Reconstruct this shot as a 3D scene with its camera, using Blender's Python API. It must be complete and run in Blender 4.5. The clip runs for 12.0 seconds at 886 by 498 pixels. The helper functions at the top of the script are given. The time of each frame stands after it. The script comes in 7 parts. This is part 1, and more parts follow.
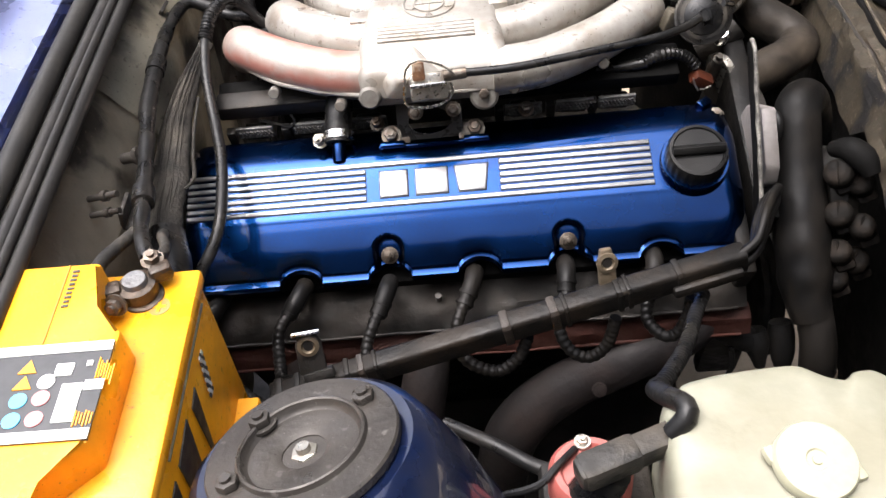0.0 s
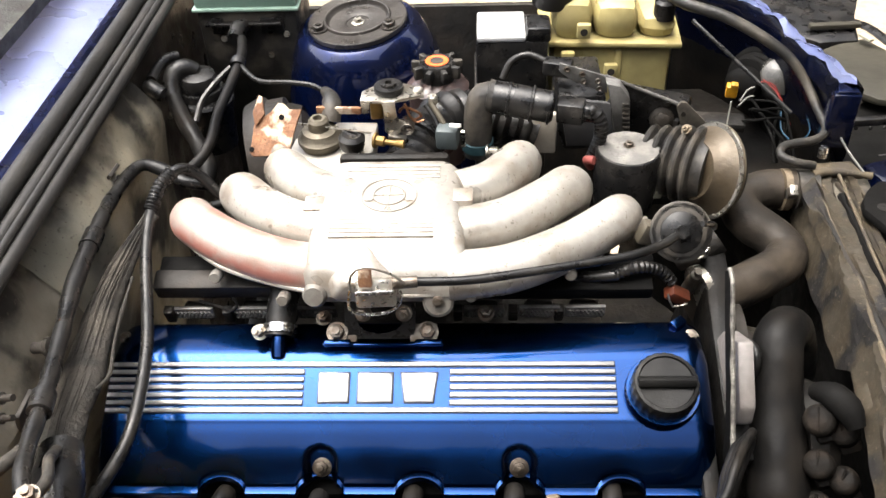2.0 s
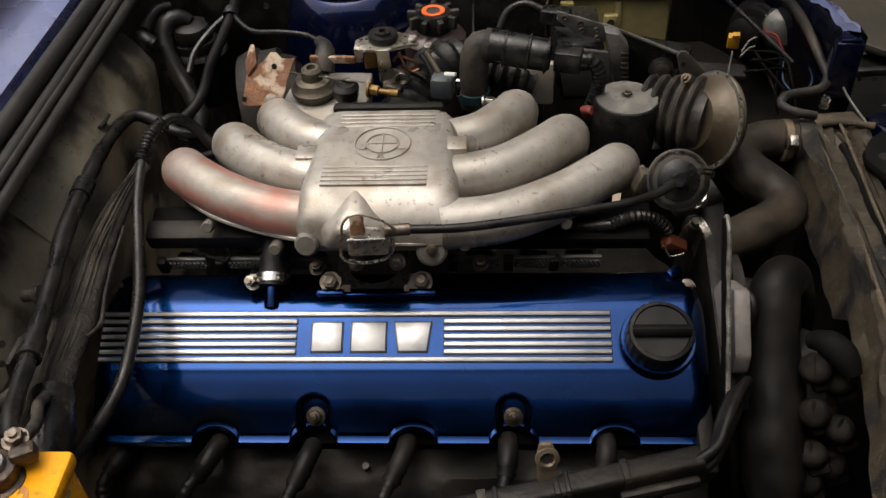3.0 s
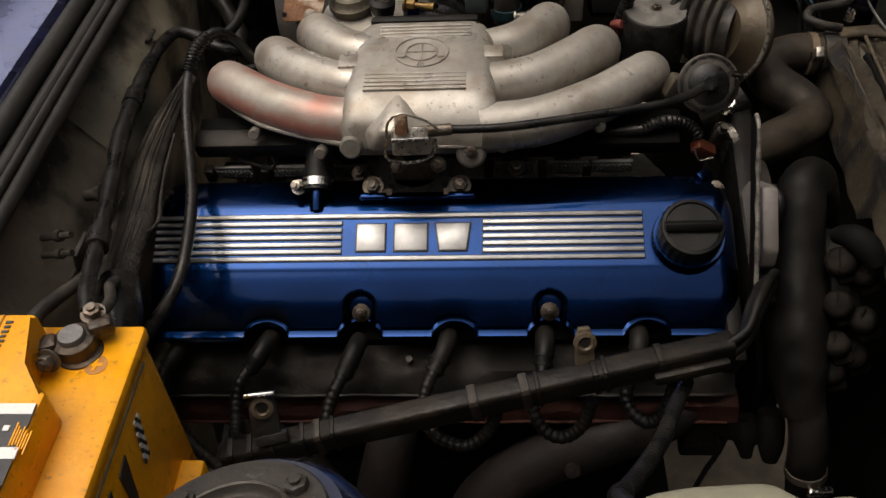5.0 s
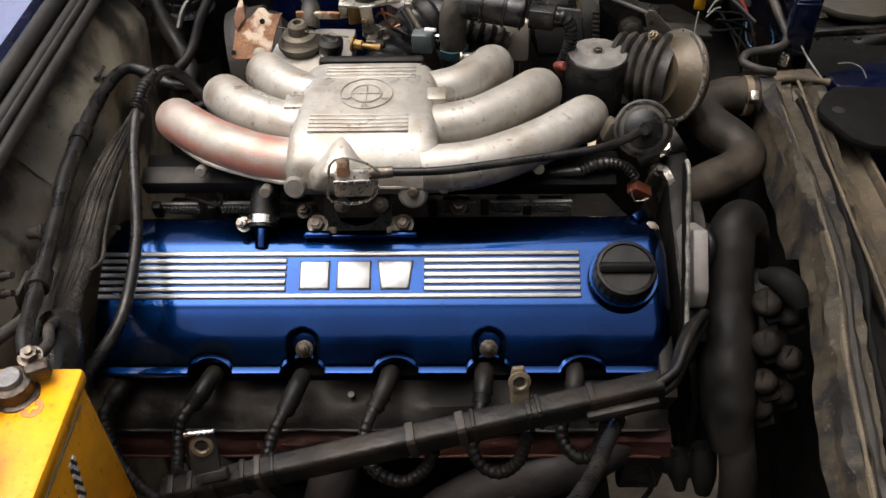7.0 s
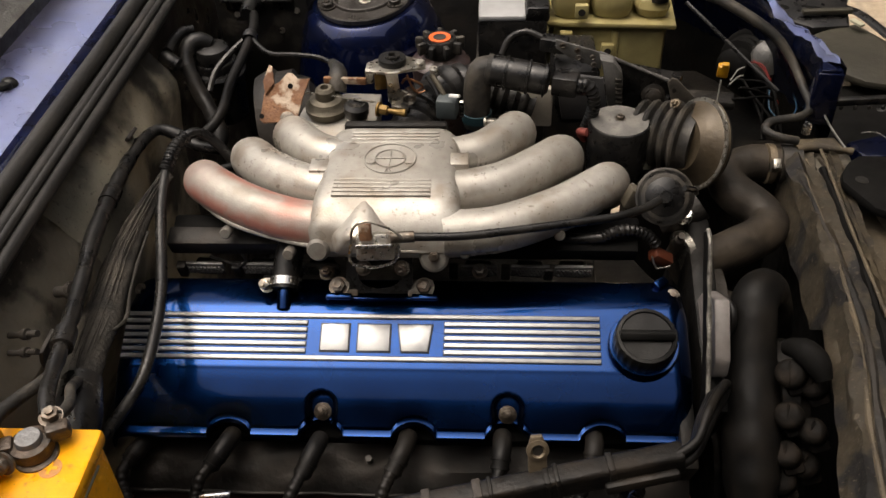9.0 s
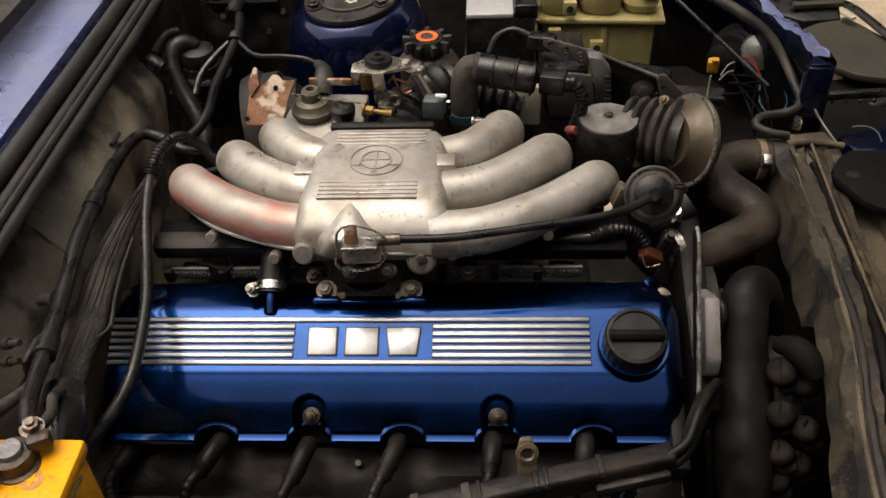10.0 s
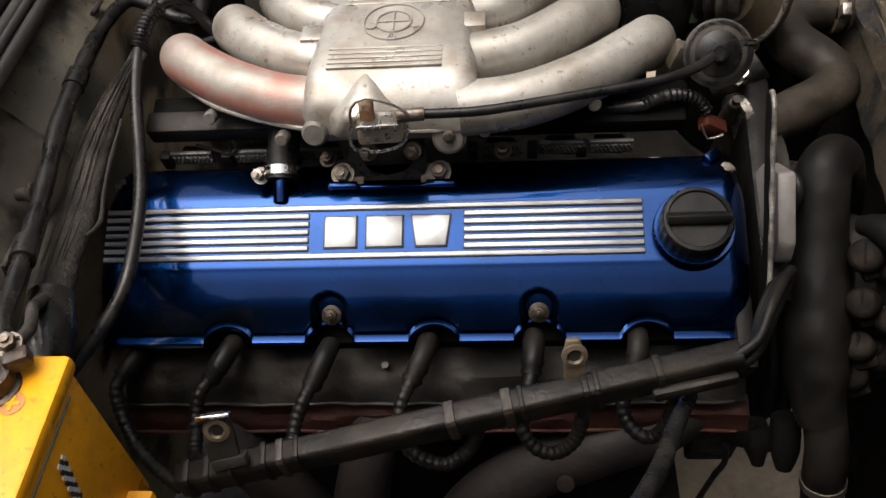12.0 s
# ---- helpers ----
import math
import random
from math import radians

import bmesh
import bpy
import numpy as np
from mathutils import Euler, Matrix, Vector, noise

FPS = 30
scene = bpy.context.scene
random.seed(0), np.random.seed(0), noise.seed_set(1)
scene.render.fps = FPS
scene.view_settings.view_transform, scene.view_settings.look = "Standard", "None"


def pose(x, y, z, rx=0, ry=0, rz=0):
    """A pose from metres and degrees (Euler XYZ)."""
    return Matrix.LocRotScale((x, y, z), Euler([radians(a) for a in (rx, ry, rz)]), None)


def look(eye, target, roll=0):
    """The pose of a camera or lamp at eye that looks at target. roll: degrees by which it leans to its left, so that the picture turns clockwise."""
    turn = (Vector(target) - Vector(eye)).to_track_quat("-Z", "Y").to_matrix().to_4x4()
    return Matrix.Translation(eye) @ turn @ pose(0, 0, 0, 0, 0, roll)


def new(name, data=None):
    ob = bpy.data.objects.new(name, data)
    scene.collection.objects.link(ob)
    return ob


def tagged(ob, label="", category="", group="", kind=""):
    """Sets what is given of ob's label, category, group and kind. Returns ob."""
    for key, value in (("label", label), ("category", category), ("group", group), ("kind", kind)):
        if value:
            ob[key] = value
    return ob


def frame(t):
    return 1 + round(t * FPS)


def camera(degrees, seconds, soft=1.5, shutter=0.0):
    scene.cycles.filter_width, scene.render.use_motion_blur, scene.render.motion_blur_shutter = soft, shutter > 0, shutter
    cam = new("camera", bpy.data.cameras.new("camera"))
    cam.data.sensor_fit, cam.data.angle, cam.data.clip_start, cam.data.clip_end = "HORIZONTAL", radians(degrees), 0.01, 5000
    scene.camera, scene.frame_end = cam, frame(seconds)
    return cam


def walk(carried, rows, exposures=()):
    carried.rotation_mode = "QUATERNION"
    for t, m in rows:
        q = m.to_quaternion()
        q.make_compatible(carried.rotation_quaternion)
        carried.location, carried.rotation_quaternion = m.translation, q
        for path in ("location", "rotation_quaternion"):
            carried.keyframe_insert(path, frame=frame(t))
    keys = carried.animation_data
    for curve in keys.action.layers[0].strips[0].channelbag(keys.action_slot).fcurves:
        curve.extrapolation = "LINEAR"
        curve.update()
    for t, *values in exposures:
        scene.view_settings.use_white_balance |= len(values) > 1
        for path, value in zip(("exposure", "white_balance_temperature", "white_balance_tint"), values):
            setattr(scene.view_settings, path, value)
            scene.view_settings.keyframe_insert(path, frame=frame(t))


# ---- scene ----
cam = camera(52.7, 12.0)
PATH = [
    (0, (0.003, -0.626, 1.449), (-0.083, 0.762, 0.012), -7.2),
    (0.5, (0.054, -0.59, 1.459), (-0.11, 0.805, 0.035), -6.8),
    (1, (0.055, -0.558, 1.44), (-0.073, 0.844, 0.019), -5.9),
    (1.5, (0.06, -0.515, 1.452), (-0.022, 0.888, 0.028), -6.4),
    (2, (0.058, -0.496, 1.475), (-0.028, 1.036, 0.191), -2.5),
    (2.5, (0.078, -0.502, 1.452), (-0.086, 1.012, 0.156), -3.5),
    (2.7, (0.068, -0.5, 1.456), (-0.041, 0.986, 0.122), -2.5),
    (4.3, (0.069, -0.529, 1.449), (-0.034, 0.948, 0.104), -4.2),
    (4.5, (0.063, -0.54, 1.443), (-0.044, 0.918, 0.078), -4.5),
    (5, (0.042, -0.565, 1.442), (-0.08, 0.854, 0.039), -4.1),
    (5.5, (0.039, -0.584, 1.45), (-0.086, 0.852, 0.064), -3.9),
    (6, (0.046, -0.586, 1.447), (-0.057, 0.836, 0.045), -4.4),
    (6.5, (0.056, -0.579, 1.445), (-0.031, 0.839, 0.037), -4.1),
    (7, (0.069, -0.562, 1.472), (0.018, 0.882, 0.088), -1.7),
    (7.5, (0.069, -0.56, 1.483), (0.001, 0.937, 0.158), -0.8),
    (7.7, (0.067, -0.561, 1.485), (-0.008, 0.948, 0.175), -0.8),
    (9.5, (0.079, -0.555, 1.481), (-0.033, 0.968, 0.19), -2.5),
    (10, (0.085, -0.549, 1.48), (-0.021, 0.97, 0.183), -2.9),
    (10.5, (0.088, -0.542, 1.477), (-0.011, 0.956, 0.155), -3.2),
    (11, (0.086, -0.544, 1.476), (-0.019, 0.949, 0.149), -3.5),
    (11.5, (0.083, -0.534, 1.461), (-0.068, 0.939, 0.117), -4.9),
    (12, (0.076, -0.467, 1.413), (-0.096, 0.851, -0.081), -6.7),
]
EXPOSURES = [(0, 1.93, 6400, 13), (0.5, 2.45, 6350, 12), (1.0, 2.82, 6500, 11), (1.5, 2.85, 6500, 10), (2.0, 2.28, 6600, 9), (2.5, 2.1, 6900, 11), (2.7, 1.4, 6900, 11),
             (4.3, -0.6, 7600, 13), (4.5, -0.55, 7600, 13), (5.0, 0.13, 7250, 12), (5.5, 0.6, 6900, 11), (6.0, 0.98, 6600, 10), (6.5, 1.2, 6500, 10), (7.0, 1.13, 6700, 11), (7.5, 0.82, 7000, 11),
             (7.7, 0.77, 7100, 11), (9.5, 0.74, 7250, 12), (10.5, 0.65, 7250, 12), (11.5, 0.73, 7200, 12), (12.0, 0.92, 6800, 11)]
walk(cam, [(t, look(eye, target, roll)) for t, eye, target, roll in PATH], EXPOSURES)

# ---- sky and sun: bright overcast afternoon ----
world = bpy.data.worlds.new("sky")
scene.world = world
world.use_nodes = True
wn = world.node_tree.nodes
sky = wn.new("ShaderNodeTexSky")
sky.sky_type = "NISHITA"
sky.sun_disc = False
sky.sun_elevation, sky.sun_rotation = radians(74), radians(-80)
sky.air_density, sky.dust_density, sky.ozone_density = 0.8, 6.0, 0.5
wn["Background"].inputs["Strength"].default_value = 0.15
veil = wn.new("ShaderNodeHueSaturation")
veil.inputs["Saturation"].default_value = 0.45
world.node_tree.links.new(sky.outputs["Color"], veil.inputs["Color"])
world.node_tree.links.new(veil.outputs["Color"], wn["Background"].inputs["Color"])
sun_data = bpy.data.lights.new("sun", "SUN")
sun_data.energy, sun_data.angle, sun_data.color = 1.0, radians(60), (1.0, 0.97, 0.93)
sun = new("sun", sun_data)
sun.matrix_world = look((-0.66, 0.12, 3.2), (0, 0, 0.9))


# ---- materials ----
def mat(name, colour, rough=0.5, metal=0.0, second=None, amount=0.5, scale=40.0, bump=0.15, bump_scale=220.0, coat=0.0,
        dirt=None, dirt_amount=0.0, dirt_scale=14.0, rough_var=0.12, stain=None, dirt_edge=(0.46, 0.62), specks=None, spec=0.5):
    """A procedural surface: base colour with mottling at two scales, patches of dirt, uneven gloss and fine relief."""
    m = bpy.data.materials.new(name)
    m.use_nodes = True
    nt = m.node_tree
    nodes, link = nt.nodes, nt.links.new
    shader = nodes["Principled BSDF"]
    where = nodes.new("ShaderNodeTexCoord").outputs["Object"]

    def clouds(size, detail=5.0, low=0.35, high=0.65):
        tex = nodes.new("ShaderNodeTexNoise")
        tex.inputs["Scale"].default_value, tex.inputs["Detail"].default_value = size, detail
        link(where, tex.inputs["Vector"])
        span = nodes.new("ShaderNodeMapRange")
        span.inputs["From Min"].default_value, span.inputs["From Max"].default_value = low, high
        link(tex.outputs["Fac"], span.inputs["Value"])
        return span.outputs["Result"]

    def blend(fac, a, b, strength):
        mix = nodes.new("ShaderNodeMix")
        mix.data_type = "RGBA"
        times = nodes.new("ShaderNodeMath")
        times.operation = "MULTIPLY"
        times.inputs[1].default_value = strength
        link(fac, times.inputs[0])
        link(times.outputs[0], mix.inputs["Factor"])
        for socket, value in ((mix.inputs["A"], a), (mix.inputs["B"], b)):
            if isinstance(value, tuple):
                socket.default_value = (*value, 1)
            else:
                link(value, socket)
        return mix.outputs["Result"]

    second = second or tuple(c * 0.6 for c in colour)
    out = blend(clouds(scale), colour, second, amount)
    out = blend(clouds(scale * 7, 3.0), out, tuple(c * 0.75 for c in second), amount * 0.5)
    gloss = clouds(scale * 1.7, 4.0)
    if dirt:
        spots = clouds(dirt_scale, 8.0, *dirt_edge)
        out = blend(spots, out, dirt, dirt_amount)
    if stain:
        worn = nodes.new("ShaderNodeAttribute")
        worn.attribute_name = "stain"
        patchy = nodes.new("ShaderNodeMath")
        patchy.operation = "MULTIPLY"
        link(worn.outputs["Fac"], patchy.inputs[0])
        link(clouds(60.0, 6.0, 0.15, 0.5), patchy.inputs[1])
        out = blend(patchy.outputs[0], out, stain, 0.85)
    if specks:
        out = blend(clouds(340.0, 3.0, 0.66, 0.72), out, specks, 0.75)
        out = blend(clouds(120.0, 5.0, 0.64, 0.72), out, specks, 0.6)
    link(out, shader.inputs["Base Color"])
    span = nodes.new("ShaderNodeMapRange")
    span.inputs["To Min"].default_value = max(0.02, rough - rough_var)
    span.inputs["To Max"].default_value = min(1.0, rough + rough_var)
    link(gloss, span.inputs["Value"])
    link(span.outputs["Result"], shader.inputs["Roughness"])
    shader.inputs["Metallic"].default_value = metal
    shader.inputs["Specular IOR Level"].default_value = spec
    shader.inputs["Coat Weight"].default_value, shader.inputs["Coat Roughness"].default_value = coat, 0.06
    if bump:
        relief = nodes.new("ShaderNodeBump")
        relief.inputs["Strength"].default_value, relief.inputs["Distance"].default_value = bump, 0.0015
        link(clouds(bump_scale, 4.0, 0.2, 0.8), relief.inputs["Height"])
        link(relief.outputs["Normal"], shader.inputs["Normal"])
    return m


BLUE = mat("blue_metallic_paint", (0.0022, 0.0225, 0.094), 0.24, 1.0, (0.0019, 0.018, 0.080), 0.35, 9, 0.0, 500, coat=0.25, rough_var=0.05, dirt=(0.002, 0.016, 0.065), dirt_amount=0.35, dirt_scale=30)
BODY_BLUE = mat("blue_body_paint", (0.003, 0.012, 0.075), 0.25, 0.8, (0.002, 0.008, 0.05), 0.5, 15, 0.02, 400, coat=1.0, dirt=(0.03, 0.03, 0.034), dirt_amount=0.3, dirt_scale=30)
# Copy of the body paint with the wing's shade put into its colour.
SHADED_BLUE = mat("shaded_blue_wing_paint", (0.0018, 0.0045, 0.022), 0.2, 0.3, (0.0012, 0.0025, 0.014), 0.5, 18, 0.05, 300, coat=0.45, dirt=(0.010, 0.010, 0.012), dirt_amount=0.35, dirt_scale=26, spec=0.4)
# Blue paint lightened by dust and by the sky's reflection, painted in.
DUSTY_SHEEN_BLUE = mat("dusty_sky_sheen_paint", (0.36, 0.42, 0.72), 0.27, 0.45, (0.29, 0.35, 0.66), 0.5, 8, 0.02, 400, coat=1.0, dirt=(0.40, 0.44, 0.60), dirt_amount=0.4, specks=(0.12, 0.16, 0.34))
# Black paint that also serves as painted shade on parts in dark gaps.
PAINT_AND_SHADE = mat("black_paint_and_shade", (0.005, 0.005, 0.005), 0.5, 0, (0.009, 0.0085, 0.008), 0.6, 25, 0.3, 160, dirt=(0.022, 0.018, 0.014), dirt_amount=0.4, spec=0.12)
SILVER = mat("bare_aluminium_rib", (0.37, 0.372, 0.37), 0.38, 0.75, (0.30, 0.302, 0.30), 0.5, 20, 0.03, 300, rough_var=0.08, dirt=(0.22, 0.22, 0.22), dirt_amount=0.4, dirt_scale=60)
ALLOY = mat("cast_aluminium", (0.42, 0.40, 0.365), 0.42, 0.45, (0.33, 0.305, 0.265), 0.7, 14, 0.10, 420, dirt=(0.19, 0.145, 0.10), dirt_amount=0.55, dirt_scale=26, dirt_edge=(0.5, 0.66), specks=(0.09, 0.065, 0.045), rough_var=0.16)
RUBBER = mat("black_rubber", (0.006, 0.006, 0.0062), 0.36, 0, (0.011, 0.0105, 0.010), 0.6, 30, 0.15, 250, dirt=(0.036, 0.032, 0.027), dirt_amount=0.3, dirt_scale=38, spec=0.30, rough_var=0.16)
DUSTY_RUBBER = mat("dusty_rubber", (0.013, 0.0125, 0.012), 0.5, 0, (0.026, 0.024, 0.021), 0.7, 22, 0.4, 200, dirt=(0.085, 0.073, 0.058), dirt_amount=0.55, dirt_scale=32, spec=0.28, rough_var=0.18)
PLASTIC = mat("black_plastic", (0.0052, 0.0052, 0.0055), 0.32, 0, (0.009, 0.0088, 0.0085), 0.5, 40, 0.06, 500, dirt=(0.038, 0.034, 0.030), dirt_amount=0.35, dirt_scale=30, specks=(0.03, 0.028, 0.025), spec=0.35, rough_var=0.14)
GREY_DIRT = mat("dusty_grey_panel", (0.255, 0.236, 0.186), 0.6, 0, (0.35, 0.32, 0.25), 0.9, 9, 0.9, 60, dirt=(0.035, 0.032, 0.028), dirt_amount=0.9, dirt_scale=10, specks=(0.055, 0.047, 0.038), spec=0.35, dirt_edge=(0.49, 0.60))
# Grimy panel colour, lowered to paint in the falloff of light.
SHADED_GRIME = mat("grimy_shaded_panel", (0.150, 0.139, 0.114), 0.55, 0, (0.21, 0.194, 0.157), 0.9, 11, 1.0, 60, dirt=(0.020, 0.0185, 0.0165), dirt_amount=0.9, dirt_scale=13, specks=(0.16, 0.14, 0.11), spec=0.35, dirt_edge=(0.50, 0.60))
SEAL_DARK = mat("dark_seal_rubber", (0.015, 0.0145, 0.014), 0.45, 0, (0.024, 0.0225, 0.0205), 0.5, 9, 0.2, 160, dirt=(0.045, 0.041, 0.035), dirt_amount=0.3, dirt_scale=20, spec=0.28)
DARK = mat("oily_dark_metal", (0.011, 0.0105, 0.010), 0.5, 0.1, (0.020, 0.0185, 0.0165), 0.6, 25, 0.5, 140, dirt=(0.040, 0.033, 0.026), dirt_amount=0.5, spec=0.25, rough_var=0.18)
STEEL = mat("zinc_steel", (0.50, 0.48, 0.43), 0.35, 0.9, (0.30, 0.27, 0.22), 0.5, 120, 0.2, 400, dirt=(0.14, 0.085, 0.045), dirt_amount=0.4, dirt_scale=60)
DULL_STEEL = mat("weathered_nut_steel", (0.15, 0.135, 0.115), 0.42, 0.8, (0.09, 0.072, 0.055), 0.6, 90, 0.2, 300, dirt=(0.08, 0.045, 0.027), dirt_amount=0.5, dirt_scale=90)
CHROME = mat("bright_clamp_steel", (0.78, 0.77, 0.74), 0.22, 1.0, (0.55, 0.52, 0.47), 0.4, 150, 0.1, 400)
RUST = mat("rusty_steel", (0.27, 0.135, 0.065), 0.75, 0.1, (0.12, 0.05, 0.024), 0.85, 55, 0.6, 240, dirt=(0.52, 0.43, 0.33), dirt_amount=0.75, dirt_scale=42, dirt_edge=(0.53, 0.60), specks=(0.07, 0.03, 0.015))
FRAME_DIRT = mat("dusty_frame_metal", (0.060, 0.054, 0.046), 0.65, 0, (0.12, 0.105, 0.083), 0.8, 16, 0.5, 80, dirt=(0.022, 0.020, 0.019), dirt_amount=0.75, dirt_scale=24, specks=(0.20, 0.165, 0.12), spec=0.25, dirt_edge=(0.5, 0.62))
FRAME_TAN = mat("dusty_tan_frame", (0.100, 0.079, 0.051), 0.7, 0.1, (0.070, 0.056, 0.039), 0.8, 16, 0.5, 90, dirt=(0.035, 0.031, 0.027), dirt_amount=0.7, dirt_scale=26, specks=(0.22, 0.18, 0.125), spec=0.25)
STRAP = mat("dull_grey_strap", (0.17, 0.165, 0.155), 0.55, 0.4, (0.10, 0.097, 0.09), 0.6, 50, 0.3, 260, dirt=(0.05, 0.045, 0.04), dirt_amount=0.4, dirt_scale=50)
DULL_ALLOY = mat("dull_cast_boss", (0.20, 0.19, 0.17), 0.55, 0.4, (0.14, 0.13, 0.115), 0.6, 40, 0.2, 300, dirt=(0.09, 0.07, 0.05), dirt_amount=0.4, dirt_scale=60)
RED_RUST = mat("red_brown_gasket", (0.052, 0.017, 0.012), 0.75, 0, (0.028, 0.012, 0.009), 0.7, 24, 0.4, 150, spec=0.2)
YELLOW = mat("orange_yellow_case", (0.90, 0.40, 0.008), 0.36, 0, (0.82, 0.33, 0.008), 0.6, 12, 0.06, 300, dirt=(0.45, 0.20, 0.03), dirt_amount=0.5, dirt_scale=15, dirt_edge=(0.54, 0.70), specks=(0.30, 0.14, 0.03))
WHITE_PLASTIC = mat("milky_plastic", (0.235, 0.232, 0.180), 0.42, 0, (0.19, 0.185, 0.135), 0.6, 9, 0.15, 90, dirt=(0.17, 0.155, 0.10), dirt_amount=0.5, dirt_scale=11)
CREAM = mat("cream_cap_plastic", (0.37, 0.36, 0.265), 0.4, 0, (0.31, 0.30, 0.21), 0.4, 30, 0.1, 200)
TANK = mat("yellowed_tank_plastic", (0.42, 0.355, 0.155), 0.38, 0, (0.32, 0.265, 0.105), 0.7, 10, 0.12, 120, dirt=(0.20, 0.16, 0.07), dirt_amount=0.5, dirt_scale=13, rough_var=0.16)
ORANGE = mat("orange_plastic", (0.75, 0.13, 0.03), 0.45, 0, (0.6, 0.1, 0.02), 0.3, 40, 0.1)
RED = mat("faded_red_plastic", (0.33, 0.085, 0.07), 0.5, 0, (0.24, 0.065, 0.055), 0.5, 40, 0.2)
WHITE = mat("white_print", (0.78, 0.78, 0.76), 0.5, 0, (0.66, 0.66, 0.63), 0.4, 60, 0.0)
BLACK_PRINT = mat("black_print", (0.025, 0.027, 0.030), 0.45, 0, (0.045, 0.045, 0.047), 0.4, 60, 0.0)
GROUND = mat("dusty_concrete", (0.44, 0.35, 0.245), 0.9, 0, (0.32, 0.25, 0.17), 0.7, 9, 0.8, 60, dirt=(0.20, 0.165, 0.125), dirt_amount=0.6, dirt_scale=14, specks=(0.15, 0.13, 0.10))
STAINED = mat("cast_aluminium_stained", (0.42, 0.395, 0.355), 0.46, 0.38, (0.33, 0.30, 0.26), 0.7, 14, 0.10, 420, dirt=(0.19, 0.145, 0.10), dirt_amount=0.4, dirt_scale=26, dirt_edge=(0.52, 0.66), stain=(0.42, 0.10, 0.065))
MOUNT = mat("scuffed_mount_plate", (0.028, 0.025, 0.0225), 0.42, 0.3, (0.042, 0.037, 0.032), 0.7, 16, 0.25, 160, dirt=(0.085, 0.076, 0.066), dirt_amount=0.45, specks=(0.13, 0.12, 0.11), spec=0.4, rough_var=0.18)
NAVY_DUST = mat("dusty_navy_paint", (0.005, 0.013, 0.052), 0.3, 0.5, (0.007, 0.012, 0.036), 0.6, 14, 0.1, 200, coat=0.8, dirt=(0.05, 0.05, 0.055), dirt_amount=0.35, dirt_scale=18)
SHIELD = mat("grey_shield_sheet", (0.022, 0.0205, 0.019), 0.5, 0.3, (0.018, 0.0165, 0.015), 0.7, 14, 0.4, 110, dirt=(0.045, 0.037, 0.030), dirt_amount=0.45, dirt_scale=20, spec=0.2)
TAPE = mat("braided_sleeve", (0.034, 0.031, 0.027), 0.8, 0, (0.015, 0.014, 0.0125), 0.8, 45, 0.8, 260, dirt=(0.085, 0.073, 0.058), dirt_amount=0.45, dirt_scale=16, spec=0.2)


# ---- shaping helpers ----
def thing(name, at, label, category, group="", kind=""):
    ob = new(name)
    ob.empty_display_size = 0.02
    ob.location = at
    return tagged(ob, label, category, group, kind)


def part(name, bm, material, parent=None, label="", smooth=True):
    """Links a bmesh, shaped in world metres, as one mesh under a thing or a part."""
    bmesh.ops.recalc_face_normals(bm, faces=bm.faces)
    me = bpy.data.meshes.new(name)
    bm.to_mesh(me)
    bm.free()
    me.materials.append(material)
    if smooth:
        me.shade_smooth()
        me.set_sharp_from_angle(angle=radians(38))
    ob = new(name, me)
    if parent is not None:
        ob.parent = parent
        base = parent.location.copy()
        if parent.parent is not None:
            base = Vector((0, 0, 0)) if parent.type == "MESH" else base
        if parent.type == "MESH":
            ob.matrix_parent_inverse = Matrix.Identity(4)
        else:
            ob.matrix_parent_inverse = Matrix.Translation(-base)
    if label:
        ob["label"] = label
    return ob


def lone(name, bm, material, label, category, group="", kind="", smooth=True):
    return tagged(part(name, bm, material, None, "", smooth), label, category, group, kind)


def frame_of(axis):
    """Two directions square to an axis."""
    a = Vector(axis).normalized()
    side = a.cross(Vector((0, 0, 1)))
    if side.length < 1e-3:
        side = Vector((1, 0, 0))
    side.normalize()
    return side, side.cross(a).normalized()


def path(points, step=0.006):
    """A smooth line through the points."""
    p = [Vector(q) for q in points]
    p = [2 * p[0] - p[1], *p, 2 * p[-1] - p[-2]]
    out = []
    for i in range(1, len(p) - 2):
        n = max(2, int((p[i + 1] - p[i]).length / step))
        for k in range(n):
            t = k / n
            out.append(0.5 * (2 * p[i] + (p[i + 1] - p[i - 1]) * t + (2 * p[i - 1] - 5 * p[i] + 4 * p[i + 1] - p[i + 2]) * t * t
                              + (3 * p[i] - p[i - 1] - 3 * p[i + 1] + p[i + 2]) * t ** 3))
    out.append(p[-2])
    return out


def rings(bm, loops, closed_ends=True):
    made = [[bm.verts.new(v) for v in loop] for loop in loops]
    n = len(made[0])
    for a, b in zip(made, made[1:]):
        for k in range(n):
            bm.faces.new((a[k], a[(k + 1) % n], b[(k + 1) % n], b[k]))
    if closed_ends:
        bm.faces.new(made[0][::-1])
        bm.faces.new(made[-1])
    return made


